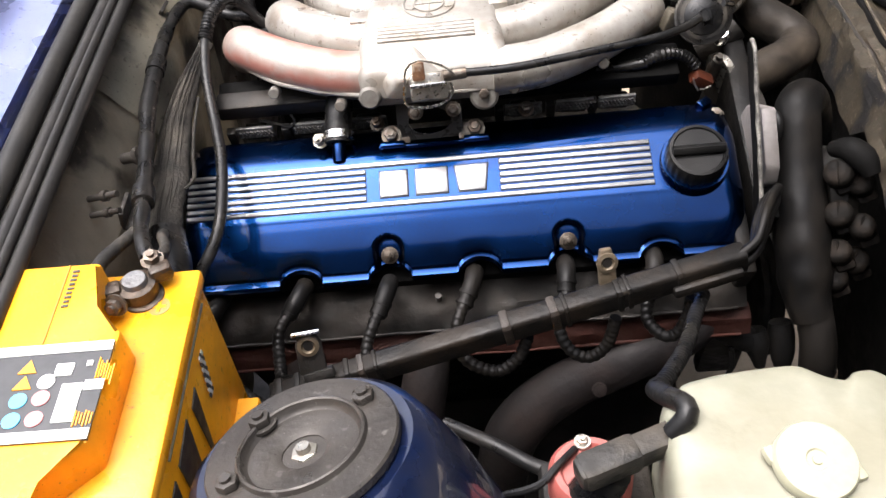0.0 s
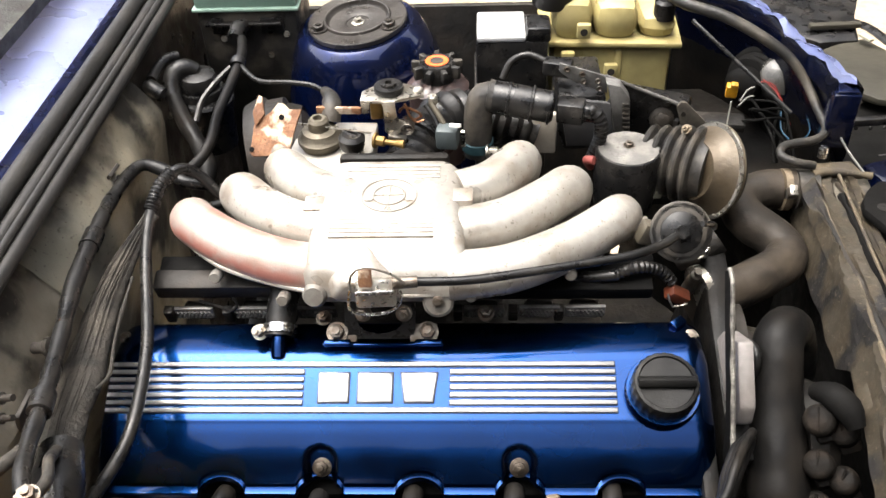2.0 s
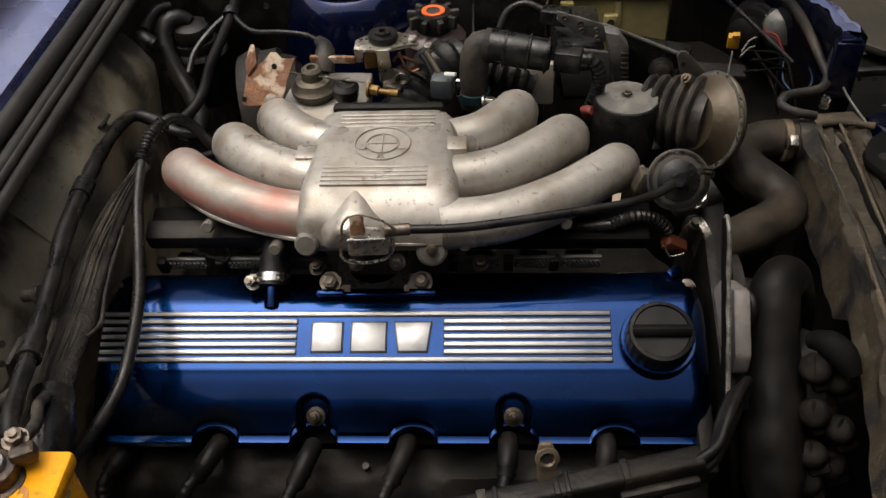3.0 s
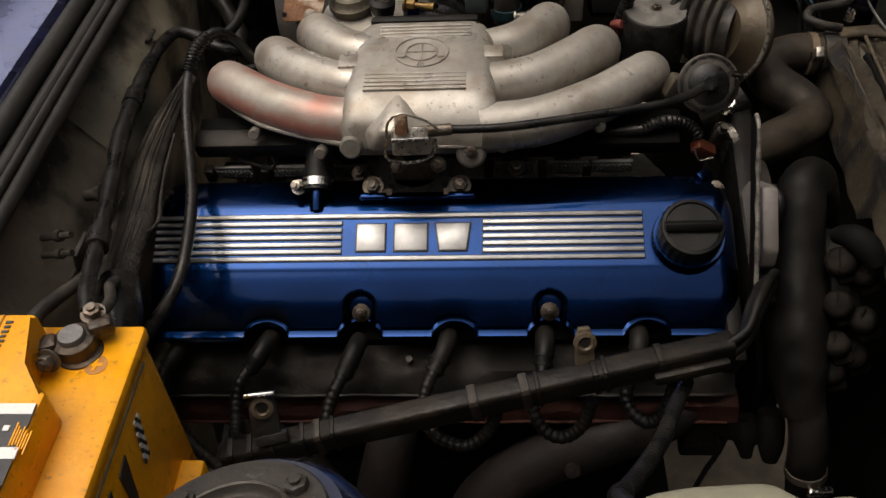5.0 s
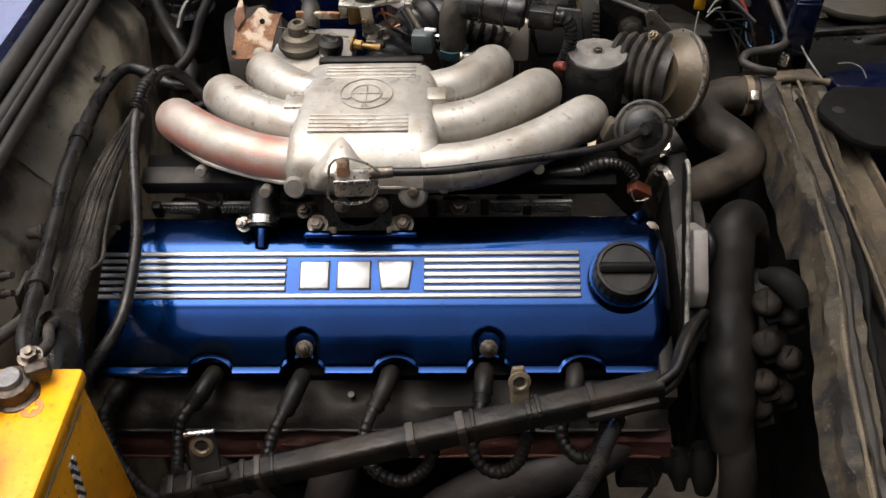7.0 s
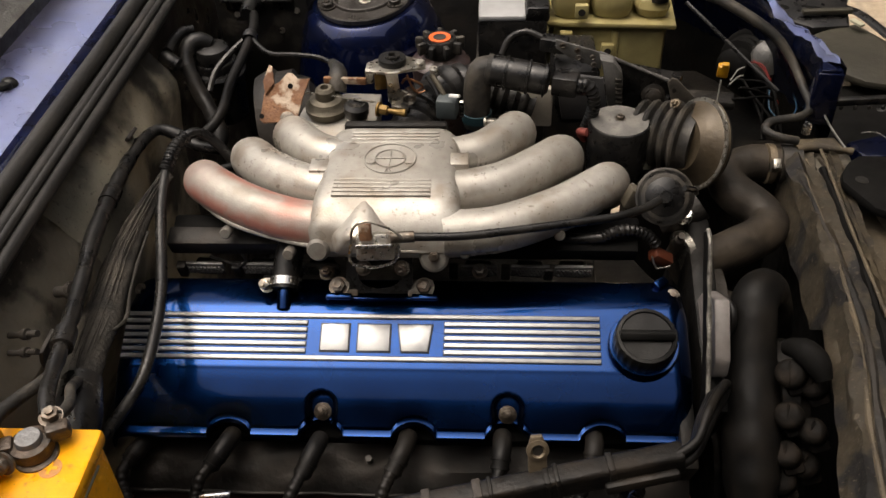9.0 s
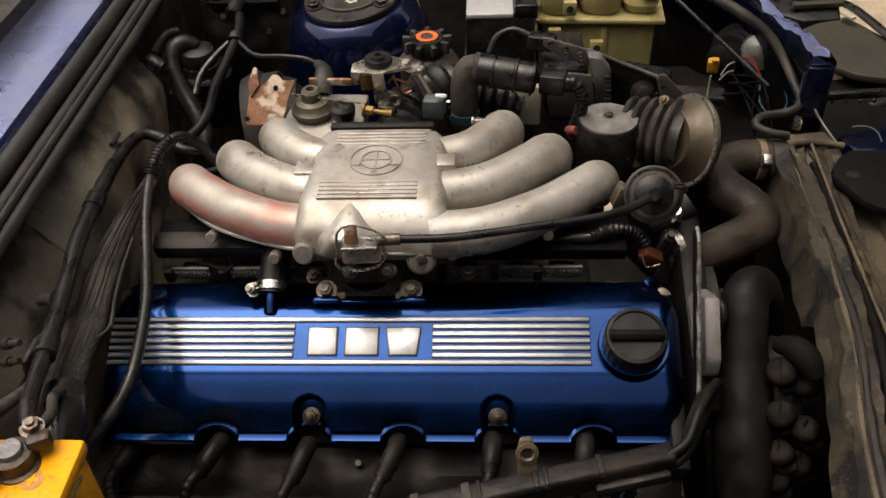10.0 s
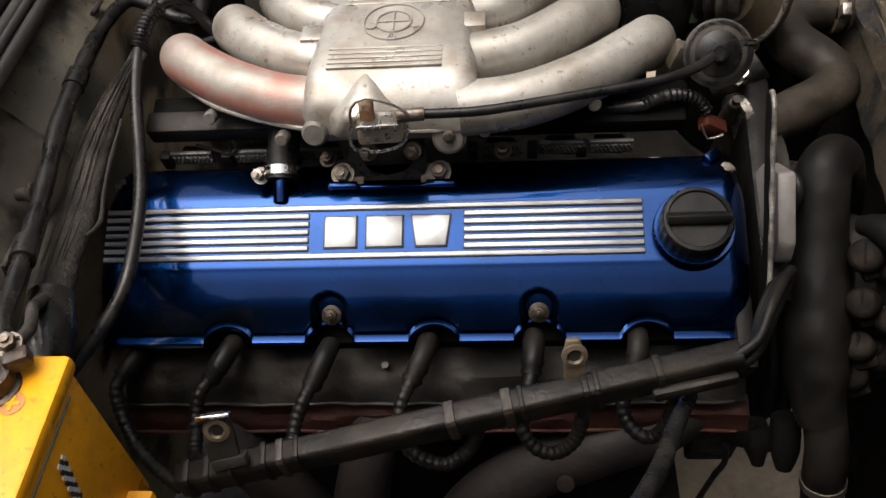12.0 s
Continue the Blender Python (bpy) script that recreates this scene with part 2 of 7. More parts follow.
def tube(points, radius, seg=14, bm=None, step=0.006, squash=1.0, wobble=0.0, rib=0.0, pitch=0.006):
    """A hose along a smooth line. radius: one, or a list of radii spread along it. rib: height of its ribs."""
    bm = bm or bmesh.new()
    line = path(points, min(step, pitch / 4) if rib else step)
    radii = radius if isinstance(radius, (list, tuple)) else [radius]
    side = None
    loops = []
    run = 0.0
    for i, q in enumerate(line):
        ahead = (line[min(i + 1, len(line) - 1)] - line[max(i - 1, 0)]).normalized()
        if side is None:
            side = frame_of(ahead)[0]
        side = (side - ahead * side.dot(ahead)).normalized()
        up = ahead.cross(side)
        f = i / (len(line) - 1) * (len(radii) - 1)
        k = min(int(f), len(radii) - 2) if len(radii) > 1 else 0
        r = radii[k] + (radii[k + 1] - radii[k]) * (f - k) if len(radii) > 1 else radii[0]
        if i:
            run += (q - line[i - 1]).length
        if rib:
            r += rib * (0.5 + 0.5 * math.sin(run / pitch * 2 * math.pi))
        if wobble:
            r *= 1 + wobble * noise.noise(q * 40)
        loops.append([q + side * (r * math.cos(a)) + up * (r * squash * math.sin(a)) for a in (2 * math.pi * s / seg for s in range(seg))])
    rings(bm, loops)
    return bm


def lathe(base, axis, profile, seg=28, bm=None):
    """A turned shape: profile of (radius, height along the axis)."""
    bm = bm or bmesh.new()
    a = Vector(axis).normalized()
    u, v = frame_of(a)
    base = Vector(base)
    loops = [[base + a * h + u * (max(r, 1e-5) * math.cos(t)) + v * (max(r, 1e-5) * math.sin(t)) for t in (2 * math.pi * s / seg for s in range(seg))]
             for r, h in profile]
    rings(bm, loops)
    return bm


def prism(outline, bottom, top, to_world=None, bm=None, bevel=0.0):
    """An outline (x, y) drawn up from bottom to top, with rounded edges."""
    own = bmesh.new()
    low = [own.verts.new((x, y, bottom)) for x, y in outline]
    high = [own.verts.new((x, y, top)) for x, y in outline]
    n = len(outline)
    own.faces.new(low[::-1])
    own.faces.new(high)
    for k in range(n):
        own.faces.new((low[k], low[(k + 1) % n], high[(k + 1) % n], high[k]))
    if bevel:
        bmesh.ops.bevel(own, geom=own.edges[:], offset=bevel, segments=2, affect="EDGES", profile=0.5)
    if to_world is not None:
        bmesh.ops.transform(own, matrix=to_world, verts=own.verts)
    if bm is None:
        return own
    return join(bm, own)


def join(bm, own):
    me = bpy.data.meshes.new("joining")
    own.to_mesh(me)
    own.free()
    bm.from_mesh(me)
    bpy.data.meshes.remove(me)
    return bm


def box(centre, size, turn=(0, 0, 0), bevel=0.002, bm=None):
    x, y, z = (s / 2 for s in size)
    return prism([(-x, -y), (x, -y), (x, y), (-x, y)], -z, z, pose(*centre, *turn), bm, bevel)


def along(origin, axis, spin=0.0):
    """A matrix that turns local z to the axis at the origin."""
    return Matrix.Translation(origin) @ Vector(axis).to_track_quat("Z", "Y").to_matrix().to_4x4() @ pose(0, 0, 0, 0, 0, spin)


def ring_points(radius, n, start=0.0):
    return [(radius * math.cos(start + 2 * math.pi * k / n), radius * math.sin(start + 2 * math.pi * k / n)) for k in range(n)]


def nut(bm, at, axis, across, height, washer=True, spin=0.0):
    m = along(at, axis, spin)
    if washer:
        prism(ring_points(across * 0.78, 18), -0.001, 0.0012, m, bm)
    prism(ring_points(across * 0.56, 6), 0.0012, height, m, bm, bevel=across * 0.05)
    prism(ring_points(across * 0.28, 10), height, height * 1.35, m, bm)
    return bm


def band(at, axis, radius, width, bm=None, seg=24):
    return lathe(Vector(at) - Vector(axis).normalized() * width / 2, axis,
                 [(radius - 0.001, 0), (radius + 0.0012, 0.0005), (radius + 0.0012, width - 0.0005), (radius - 0.001, width)], seg, bm)



UPRIGHT = Matrix(((1, 0, 0, 0), (0, 0, 1, 0), (0, 1, 0, 0), (0, 0, 0, 1)))


def upright(outline, y0, y1, bevel=0.0012):
    """An outline of (x, z) drawn from y0 to y1."""
    return prism(outline, y0, y1, UPRIGHT, bevel=bevel)


# ---- ground and car body round the engine ----
def sheet(name, outline, z, material, label, category):
    bm = bmesh.new()
    bm.faces.new([bm.verts.new((x, y, z)) for x, y in outline])
    return lone(name, bm, material, label, category, kind="structure", smooth=False)


sheet("ground", [(-60, -60), (60, -60), (60, 60), (-60, 60)], 0.0, GROUND, "dusty pale concrete ground under and beyond the car", "ground")


def wall(name, section, y0, y1, material, label, steps=30, lump=0.0):
    """A pressed panel: a section of (x, z) points drawn along y, dented a little."""
    bm = bmesh.new()
    rows = []
    for k in range(steps + 1):
        y = y0 + (y1 - y0) * k / steps
        row = []
        for x, z in section:
            d = lump * (noise.noise(Vector((x * 9, y * 9, z * 9))) + 0.35 * noise.noise(Vector((x * 30, y * 26, z * 30)))) - 0.3 * lump
            row.append(bm.verts.new((x + d, y, z + d * 0.4)))
        rows.append(row)
    for a, b in zip(rows, rows[1:]):
        for k in range(len(section) - 1):
            bm.faces.new((a[k], a[k + 1], b[k + 1], b[k]))
    bmesh.ops.solidify(bm, geom=bm.faces[:], thickness=0.003)
    return lone(name, bm, material, label, "car body", kind="structure")


BULKHEAD = [(-0.358, 0.990), (-0.354, 0.978), (-0.346, 0.966), (-0.337, 0.953), (-0.328, 0.940), (-0.319, 0.926), (-0.314, 0.910), (-0.314, 0.885), (-0.315, 0.84), (-0.33, 0.74), (-0.34, 0.40)]
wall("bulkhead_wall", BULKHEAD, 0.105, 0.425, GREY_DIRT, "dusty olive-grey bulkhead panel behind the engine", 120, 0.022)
# Near half of the bulkhead, its dimmer light put into the colour.
wall("bulkhead_lower_wall", [(x - 0.0035, z) for x, z in BULKHEAD], -0.20, 0.20, SHADED_GRIME, "grimy grey bulkhead panel by the battery, darkened for the light falloff", 150, 0.022)
# The recess's shade is put into this much darker material.
wall("bulkhead_recess", [(-0.352, 0.985), (-0.350, 0.965), (-0.352, 0.92), (-0.356, 0.80), (-0.36, 0.35)], 0.42, 0.83, MOUNT, "recessed end of the bulkhead, darkened for shade, with flaking paint", 60, 0.008)
wall("cowl_panel", [(-1.1, 1.02), (-0.70, 1.018), (-0.45, 1.006), (-0.405, 1.000)], -0.75, 1.15, DUSTY_SHEEN_BLUE,
     "dusty blue painted cowl panel with sky sheen in its colour", 20)
wall("cowl_flange", [(-0.415, 0.982), (-0.385, 0.980), (-0.370, 0.974), (-0.366, 0.96)], -0.75, 1.15, PAINT_AND_SHADE, "black flange under the bonnet seal", 20)
wall("cowl_edge", [(-0.412, 0.9965), (-0.398, 0.9935), (-0.388, 0.980)], -0.75, 1.15, BODY_BLUE, "dark blue turned-down edge of the cowl panel", 20)


def cross_wall(name, x0, x1, y, z0, z1, material, label, thick=0.012):
    return lone(name, box(((x0 + x1) / 2, y, (z0 + z1) / 2), (x1 - x0, thick, z1 - z0), bevel=0.002), material, label, "car body", kind="structure")


cross_wall("inner_wing_panel_far", -0.44, 0.30, 0.80, 0.25, 0.88, DARK, "dark grimy far inner wing")
cross_wall("inner_wing_panel_near", -0.42, 0.62, -0.52, 0.25, 0.86, BODY_BLUE, "dark blue painted near inner wing")
cross_wall("bay_front_panel", 0.60, 0.62, 0.10, 0.25, 0.80, DARK, "dark panel ahead of the radiator", 1.3)

def tray(name, x0, x1, y0, y1, z, label):
    return lone(name, box(((x0 + x1) / 2, (y0 + y1) / 2, z), (x1 - x0, y1 - y0, 0.01), bevel=0.002), DARK, label, "undertray", kind="structure")


# Dark sheets added under the bay so its gaps read as shade.
tray("added_tray_rear", -0.42, 0.27, -0.52, 0.80, 0.34, "added dark sheet below the engine to keep the gaps dark")
tray("added_tray_front", 0.27, 0.62, 0.26, 0.80, 0.34, "added dark sheet below the radiator to keep the gaps dark")
tray("added_tray_side", 0.27, 0.62, -0.52, 0.03, 0.34, "added dark sheet by the near wheel arch to keep the gaps dark")
seal = thing("hood_seal", (-0.365, 0.2, 0.98), "black rubber bonnet seal along the cowl edge", "seal")
for name, x, z, r in (("seal_bead", -0.378, 1.0, 0.010), ("seal_lip", -0.360, 0.994, 0.007), ("seal_ridge", -0.3535, 0.994, 0.0045), ("seal_foot", -0.346, 0.986, 0.007)):
    part(name, tube([(x, y, z + 0.0015 * math.sin(y * 9)) for y in (-0.75, -0.5, -0.2, 0.1, 0.4, 0.7, 1.1)], r, 12, step=0.03), SEAL_DARK, seal)

# ---- rocker cover ----
PLUGS = [-0.273, -0.182, -0.091, 0.0, 0.091, 0.182]
PROFILE = [(0.137, 0.818), (0.136, 0.846), (0.132, 0.8525), (0.126, 0.8545), (0.106, 0.8560), (0.093, 0.8558), (0.086, 0.8540), (0.080, 0.8515), (0.060, 0.8420), (0.038, 0.8315), (0.0312, 0.8283), (0.0290, 0.8266),
           (0.020, 0.8200), (0.006, 0.8085), (-0.004, 0.7987), (-0.012, 0.7900)]


def arch(x):
    """How far the lower edge rises over a plug, 0 to 1."""
    rise = 0.0
    for p in PLUGS[1:]:
        d = abs(x - p)
        if d < 0.022:
            rise = max(rise, (1 - (d / 0.022) ** 2) ** 0.62)
    return rise


def cover_mesh():
    bm = bmesh.new()
    x0, x1, dx = -0.303, 0.272, 0.0011
    fine = path([(0, y, z) for y, z in PROFILE], 0.0013)
    fine = [(p.y, p.z) for p in fine]
    rows = []
    n = int((x1 - x0) / dx)
    for i in range(n + 1):
        x = x0 + dx * i
        end = min(x - x0, x1 - x)
        r = 0.022
        drop = (r - math.sqrt(max(0.0, r * r - (r - end) ** 2))) if end < r else 0.0
        up = arch(x) * 0.0125
        row = []
        for k, (y, z) in enumerate(fine):
            s = k / (len(fine) - 1)
            yy, zz = y, z
            if s > 0.78:
                w = (s - 0.78) / 0.22
                yy += up * 0.72 * w * w
                zz += up * 0.68 * w * w
            for b in (-0.091, 0.091):
                d = math.hypot(x - b, (math.hypot(y - 0.002, z - 0.8025)) * (1 if y > 0.002 else 0.25))
                sink = max(0.0, min(1.0, (0.0165 - d) / 0.0060))
                sink = sink * sink * (3 - 2 * sink)
                yy += 0.0085 * sink
                zz -= 0.0085 * sink
            zz -= drop
            yy += (0.06 - yy) * drop * 1.2
            row.append((x, yy, zz))
        # turned-out lip along the lower edge
        bx, by, bz = row[-1]
        slim = 0.85 - 0.4 * arch(x)
        for oy, oz in ((-0.0004, -0.0022), (-0.0012, -0.0030), (-0.0078, -0.0050), (-0.0086, -0.0062), (-0.0086, -0.0112), (-0.004, -0.0125)):
            row.append((bx, by + oy * slim, bz + oz))
        rows.append([bm.verts.new(v) for v in row])
    for a, b in zip(rows, rows[1:]):
        for k in range(len(a) - 1):
            bm.faces.new((a[k], a[k + 1], b[k + 1], b[k]))
    for row in (rows[0], rows[-1]):
        bm.faces.new(row)
    return bm


def on_top(x, s, lift=0.0):
    """A place on the sloping top of the cover: s metres up the slope from the plate's lower edge."""
    dy, dz = 0.048, 0.023
    l = math.hypot(dy, dz)
    return Vector((x, 0.038 + dy / l * s - dz / l * lift, 0.8315 + dz / l * s + dy / l * lift))


cover = thing("rocker_cover", (0, 0.05, 0.79), "metallic blue cast rocker cover with bare aluminium ribs", "engine cover")
shell = part("shell", cover_mesh(), BLUE, cover)
TOP = Matrix(((1, 0, 0, 0), (0, 0.9018, -0.4321, 0), (0, 0.4321, 0.9018, 0), (0, 0, 0, 1)))


def top_matrix(x, s, lift=0.0):
    return Matrix.Translation(on_top(x, s, lift)) @ TOP


PLATE_L, PLATE_R, GAP_L, GAP_R = -0.296, 0.181, -0.110, 0.028
# Blue-black outline, slightly wider than each rib and block.
RIB_EDGE = mat("dark_edge_line", (0.004, 0.006, 0.016), 0.4, 0, (0.006, 0.009, 0.024), 0.4, 60, 0.0)
for k in range(7):
    s = 0.0015 + k * 0.00735
    spans = [(PLATE_L + 0.001, PLATE_R)] if k in (0, 6) else [(PLATE_L + 0.001, GAP_L), (GAP_R, PLATE_R)]
    for a, b in spans:
        rib = prism([(a, -0.0020), (b, -0.0020), (b, 0.0020), (a, 0.0020)], -0.002, 0.0022, top_matrix(0, s), bevel=0.0005)
        raised = part("rib", rib, SILVER, cover, "bare aluminium raised rib")
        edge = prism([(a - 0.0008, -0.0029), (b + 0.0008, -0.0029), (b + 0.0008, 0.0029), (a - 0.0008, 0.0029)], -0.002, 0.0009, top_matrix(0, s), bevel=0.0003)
        part("dark_edge", edge, RIB_EDGE, raised, "dark blue-black edge line")
# plain raised blocks where the maker's lettering stands
for a, b, lean in ((-0.095, -0.067, 0), (-0.058, -0.026, 0), (-0.018, 0.016, 0.004)):
    bm = prism([(a + lean, 0.009), (b - lean, 0.009), (b, 0.037), (a, 0.037)], -0.002, 0.0024, top_matrix(0, 0), bevel=0.001)
    block = part("raised_block", bm, SILVER, cover, "plain bare aluminium raised block")
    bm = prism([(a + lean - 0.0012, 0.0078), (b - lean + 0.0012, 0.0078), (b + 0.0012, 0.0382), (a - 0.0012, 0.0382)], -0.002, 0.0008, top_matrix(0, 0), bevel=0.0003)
    part("dark_edge", bm, RIB_EDGE, block, "dark blue-black edge line")

cap_at = Vector((0.2220, 0.052, 0.8435))
cap_axis = Vector((0, -0.36, 0.93))
CAP_BLACK = mat("matt_black_cap", (0.004, 0.004, 0.0042), 0.45, 0, (0.007, 0.007, 0.0068), 0.5, 40, 0.08, 400, dirt=(0.016, 0.015, 0.013), dirt_amount=0.3, spec=0.16)
filler = thing("oil_filler_cap", cap_at, "black ribbed plastic oil filler cap with a grip bar", "cap")
part("collar", lathe(cap_at, cap_axis, [(0.0345, -0.010), (0.0345, 0.002), (0.033, 0.005), (0.032, 0.005)], 40), BLUE, cover)
bm = bmesh.new()
loops = []
for r, hgt in ((0.0300, 0.004), (0.0304, 0.008), (0.0300, 0.021), (0.0280, 0.0245), (0.025, 0.025), (0.024, 0.0232), (0.004, 0.0232)):
    u, v = frame_of(cap_axis)
    loops.append([cap_at + cap_axis * hgt + (u * math.cos(t) + v * math.sin(t)) * (r - (0.0008 if (k // 2) % 2 and r > 0.029 else 0))
                  for k, t in ((k, 2 * math.pi * k / 96) for k in range(96))])
rings(bm, loops)
part("cap_body", bm, CAP_BLACK, filler)
part("grip_bar", box(cap_at + cap_axis * 0.0262, (0.052, 0.010, 0.008), (-21, 0, 0), 0.002), CAP_BLACK, filler)

NUT_BROWN = mat("brown_stained_nut", (0.060, 0.048, 0.036), 0.4, 0.7, (0.035, 0.026, 0.019), 0.6, 90, 0.2, 300)
for x in (-0.091, 0.091):
    m = along((x, 0.0055, 0.7920), (0, -0.7, 0.72))
    bm = prism(ring_points(0.0090, 22), -0.004, 0.0012, m, bevel=0.0005)
    prism(ring_points(0.0060, 6, 0.3), 0.0010, 0.0060, m, bm, bevel=0.0006)
    prism(ring_points(0.0028, 12), 0.0055, 0.0100, m, bm, bevel=0.0005)
    part("cover_nut", bm, NUT_BROWN, cover, "dull steel nut with washer and stud")

# ---- intake manifold ----
manifold = thing("intake_manifold", (-0.03, 0.18, 0.90), "cast aluminium intake manifold with six curved runners", "manifold")


def manifold_body():
    bm = bmesh.new()
    loops = []
    for z, half, y0, y1, rnd in ((0.900, 0.062, 0.098, 0.262, 0.01), (0.918, 0.070, 0.085, 0.270, 0.012), (0.936, 0.071, 0.088, 0.270, 0.014),
                                 (0.947, 0.069, 0.098, 0.268, 0.016), (0.955, 0.064, 0.112, 0.265, 0.018), (0.959, 0.058, 0.124, 0.258, 0.018), (0.960, 0.03, 0.16, 0.22, 0.01)):
        y0 += 0.016
        loop = []
        for cx, cy, a0 in ((half - rnd, y1 - rnd, 0), (-half + rnd, y1 - rnd, 90), (-half + rnd, y0 + rnd, 180), (half - rnd, y0 + rnd, 270)):
            for k in range(5):
                a = radians(a0 + 22.5 * k)
                loop.append((-0.031 + (cx + rnd * math.cos(a)) * (1.0 if cy > 0.18 else 1.06), cy + rnd * math.sin(a), z))
        loops.append(loop)
    rings(bm, loops)
    return bm


part("plenum", manifold_body(), ALLOY, manifold)
RUNNERS = [
    ([(-0.075, 0.118, 0.932), (-0.130, 0.124, 0.932), (-0.185, 0.142, 0.932), (-0.232, 0.172, 0.930), (-0.250, 0.196, 0.914), (-0.251, 0.204, 0.897)], 0.0232),
    ([(-0.085, 0.170, 0.936), (-0.130, 0.178, 0.936), (-0.172, 0.196, 0.935), (-0.200, 0.222, 0.928), (-0.208, 0.236, 0.905), (-0.208, 0.240, 0.875)], 0.0240),
    ([(-0.085, 0.228, 0.936), (-0.115, 0.236, 0.936), (-0.142, 0.252, 0.934), (-0.160, 0.276, 0.925), (-0.164, 0.288, 0.90), (-0.164, 0.29, 0.875)], 0.0235),
    ([(0.025, 0.108, 0.932), (0.085, 0.114, 0.932), (0.145, 0.136, 0.932), (0.190, 0.166, 0.930), (0.212, 0.190, 0.918), (0.216, 0.200, 0.897)], 0.0228),
    ([(0.035, 0.168, 0.936), (0.085, 0.178, 0.936), (0.128, 0.200, 0.935), (0.158, 0.228, 0.928), (0.166, 0.242, 0.905), (0.167, 0.246, 0.875)], 0.0240),
    ([(0.035, 0.232, 0.936), (0.070, 0.242, 0.936), (0.098, 0.262, 0.934), (0.116, 0.286, 0.925), (0.121, 0.298, 0.90), (0.121, 0.30, 0.875)], 0.0235),
]
def overspray(ob, seg):
    """Marks where old red overspray clings: along the crown, the seam and a patch near the plenum."""
    verts = ob.data.vertices
    mark = ob.data.attributes.new("stain", "FLOAT", "POINT")
    n = len(verts) // seg
    for i in range(n):
        f = i / (n - 1)
        for k in range(seg):
            a = 360 * k / seg
            crown = max(0.0, 1 - abs(a - 300) / 24) * max(0.0, min(1, (f - 0.10) * 9, (0.78 - f) * 6))
            foot = max(0.0, 1 - abs(a - 185) / 34) * max(0.0, min(1, (f - 0.06) * 9, (0.95 - f) * 6))
            patch = 0.7 * max(0.0, 1 - abs(f - 0.22) / 0.16) * max(0.0, min(1, (a - 200) / 40, (335 - a) / 40))
            tip = 0.2 * max(0.0, min(1, (f - 0.55) * 5))
            mark.data[i * seg + k].value = min(1.0, max(crown, foot, patch, tip))


for k, (pts, r) in enumerate(RUNNERS):
    shift = (0.0, 0.006, 0.006, -0.006, -0.008, -0.020)[k]
    back, down = (0.020, 0.006) if k % 3 < 2 else (0.004, 0.0)
    pts = [(-0.031 + (x + 0.031) * (1 - 0.045 * j / 5) + shift * j / 5, y + (0.005 if k % 3 == 0 else 0.008) * min(1, j / 2) + 0.016 * (max(0, j - 1) / 4) + back * (0.6 + 0.4 * j / 5), z - down) for j, (x, y, z) in enumerate(pts)]
    RUNNERS[k] = (pts, r)
    if k:
        part("runner", tube(pts, r, 22, step=0.005), ALLOY, manifold)
    else:
        overspray(part("runner", tube(pts, r, 28, step=0.004), STAINED, manifold, "runner with faded red overspray"), 28)

# ---- battery ----
battery = thing("battery", (-0.32, -0.27, 0.77), "orange-yellow car battery with a dark printed label, lightly soiled", "battery")
part("case", box((-0.331, -0.290, 0.862), (0.222, 0.284, 0.176), bevel=0.004), YELLOW, battery)
part("lower_lid", box((-0.332, -0.290, 0.944), (0.230, 0.292, 0.014), bevel=0.004), YELLOW, battery)
LID = [(-0.445, -0.160), (-0.281, -0.161), (-0.2775, -0.207), (-0.2505, -0.229), (-0.2515, -0.318), (-0.280, -0.343), (-0.285, -0.436), (-0.445, -0.436)]
part("raised_lid", prism(LID, 0.948, 0.984, bevel=0.004), YELLOW, battery)
part("foot_ledge", box((-0.327, -0.290, 0.79), (0.252, 0.24, 0.042), bevel=0.003), YELLOW, battery)

# ---- near strut tower ----
def strut_tower(centre, lean, material, group_label):
    c, a = Vector(centre), Vector(lean).normalized()
    tower = thing("strut_tower", c - a * 0.2, group_label, "strut tower")
    part("tower_shell", lathe(c, a, [(0.150, -0.26), (0.125, -0.14), (0.103, -0.06), (0.092, -0.03), (0.082, -0.010), (0.074, -0.004), (0.066, -0.005), (0.058, -0.030), (0.03, -0.032)], 48), material, tower)
    part("mount_plate", lathe(c, a, [(0.066, -0.004), (0.0665, 0.002), (0.065, 0.0035), (0.0455, 0.0030), (0.0442, 0.0062), (0.0428, 0.0068), (0.0414, 0.0058), (0.0405, 0.0012), (0.038, -0.0010), (0.020, -0.0012), (0.0155, -0.0030), (0.0145, -0.018), (0.006, -0.018)], 56),
         MOUNT, tower, "dusty dark steel mount plate")
    u, v = frame_of(a)
    # Black cup: the shade of the sunken hole is in its colour.
    part("recess_cup", lathe(c, a, [(0.0140, -0.010), (0.0138, -0.0165), (0.004, -0.0168)], 32), PAINT_AND_SHADE, tower, "recess round the nut, shade in its black")
    part("centre_nut", nut(bmesh.new(), c - a * 0.0155, a, 0.0175, 0.013), STEEL, tower, "steel centre nut")
    return tower, c, a, u, v


strut_tower((-0.124, -0.311, 0.947), (-0.18, 0.29, 1.0), NAVY_DUST, "blue painted strut tower with a dark mount plate")
strut_tower((-0.104, 0.606, 0.950), (-0.07, -0.08, 1.0), BODY_BLUE, "glossy blue painted strut tower with a dark mount plate")

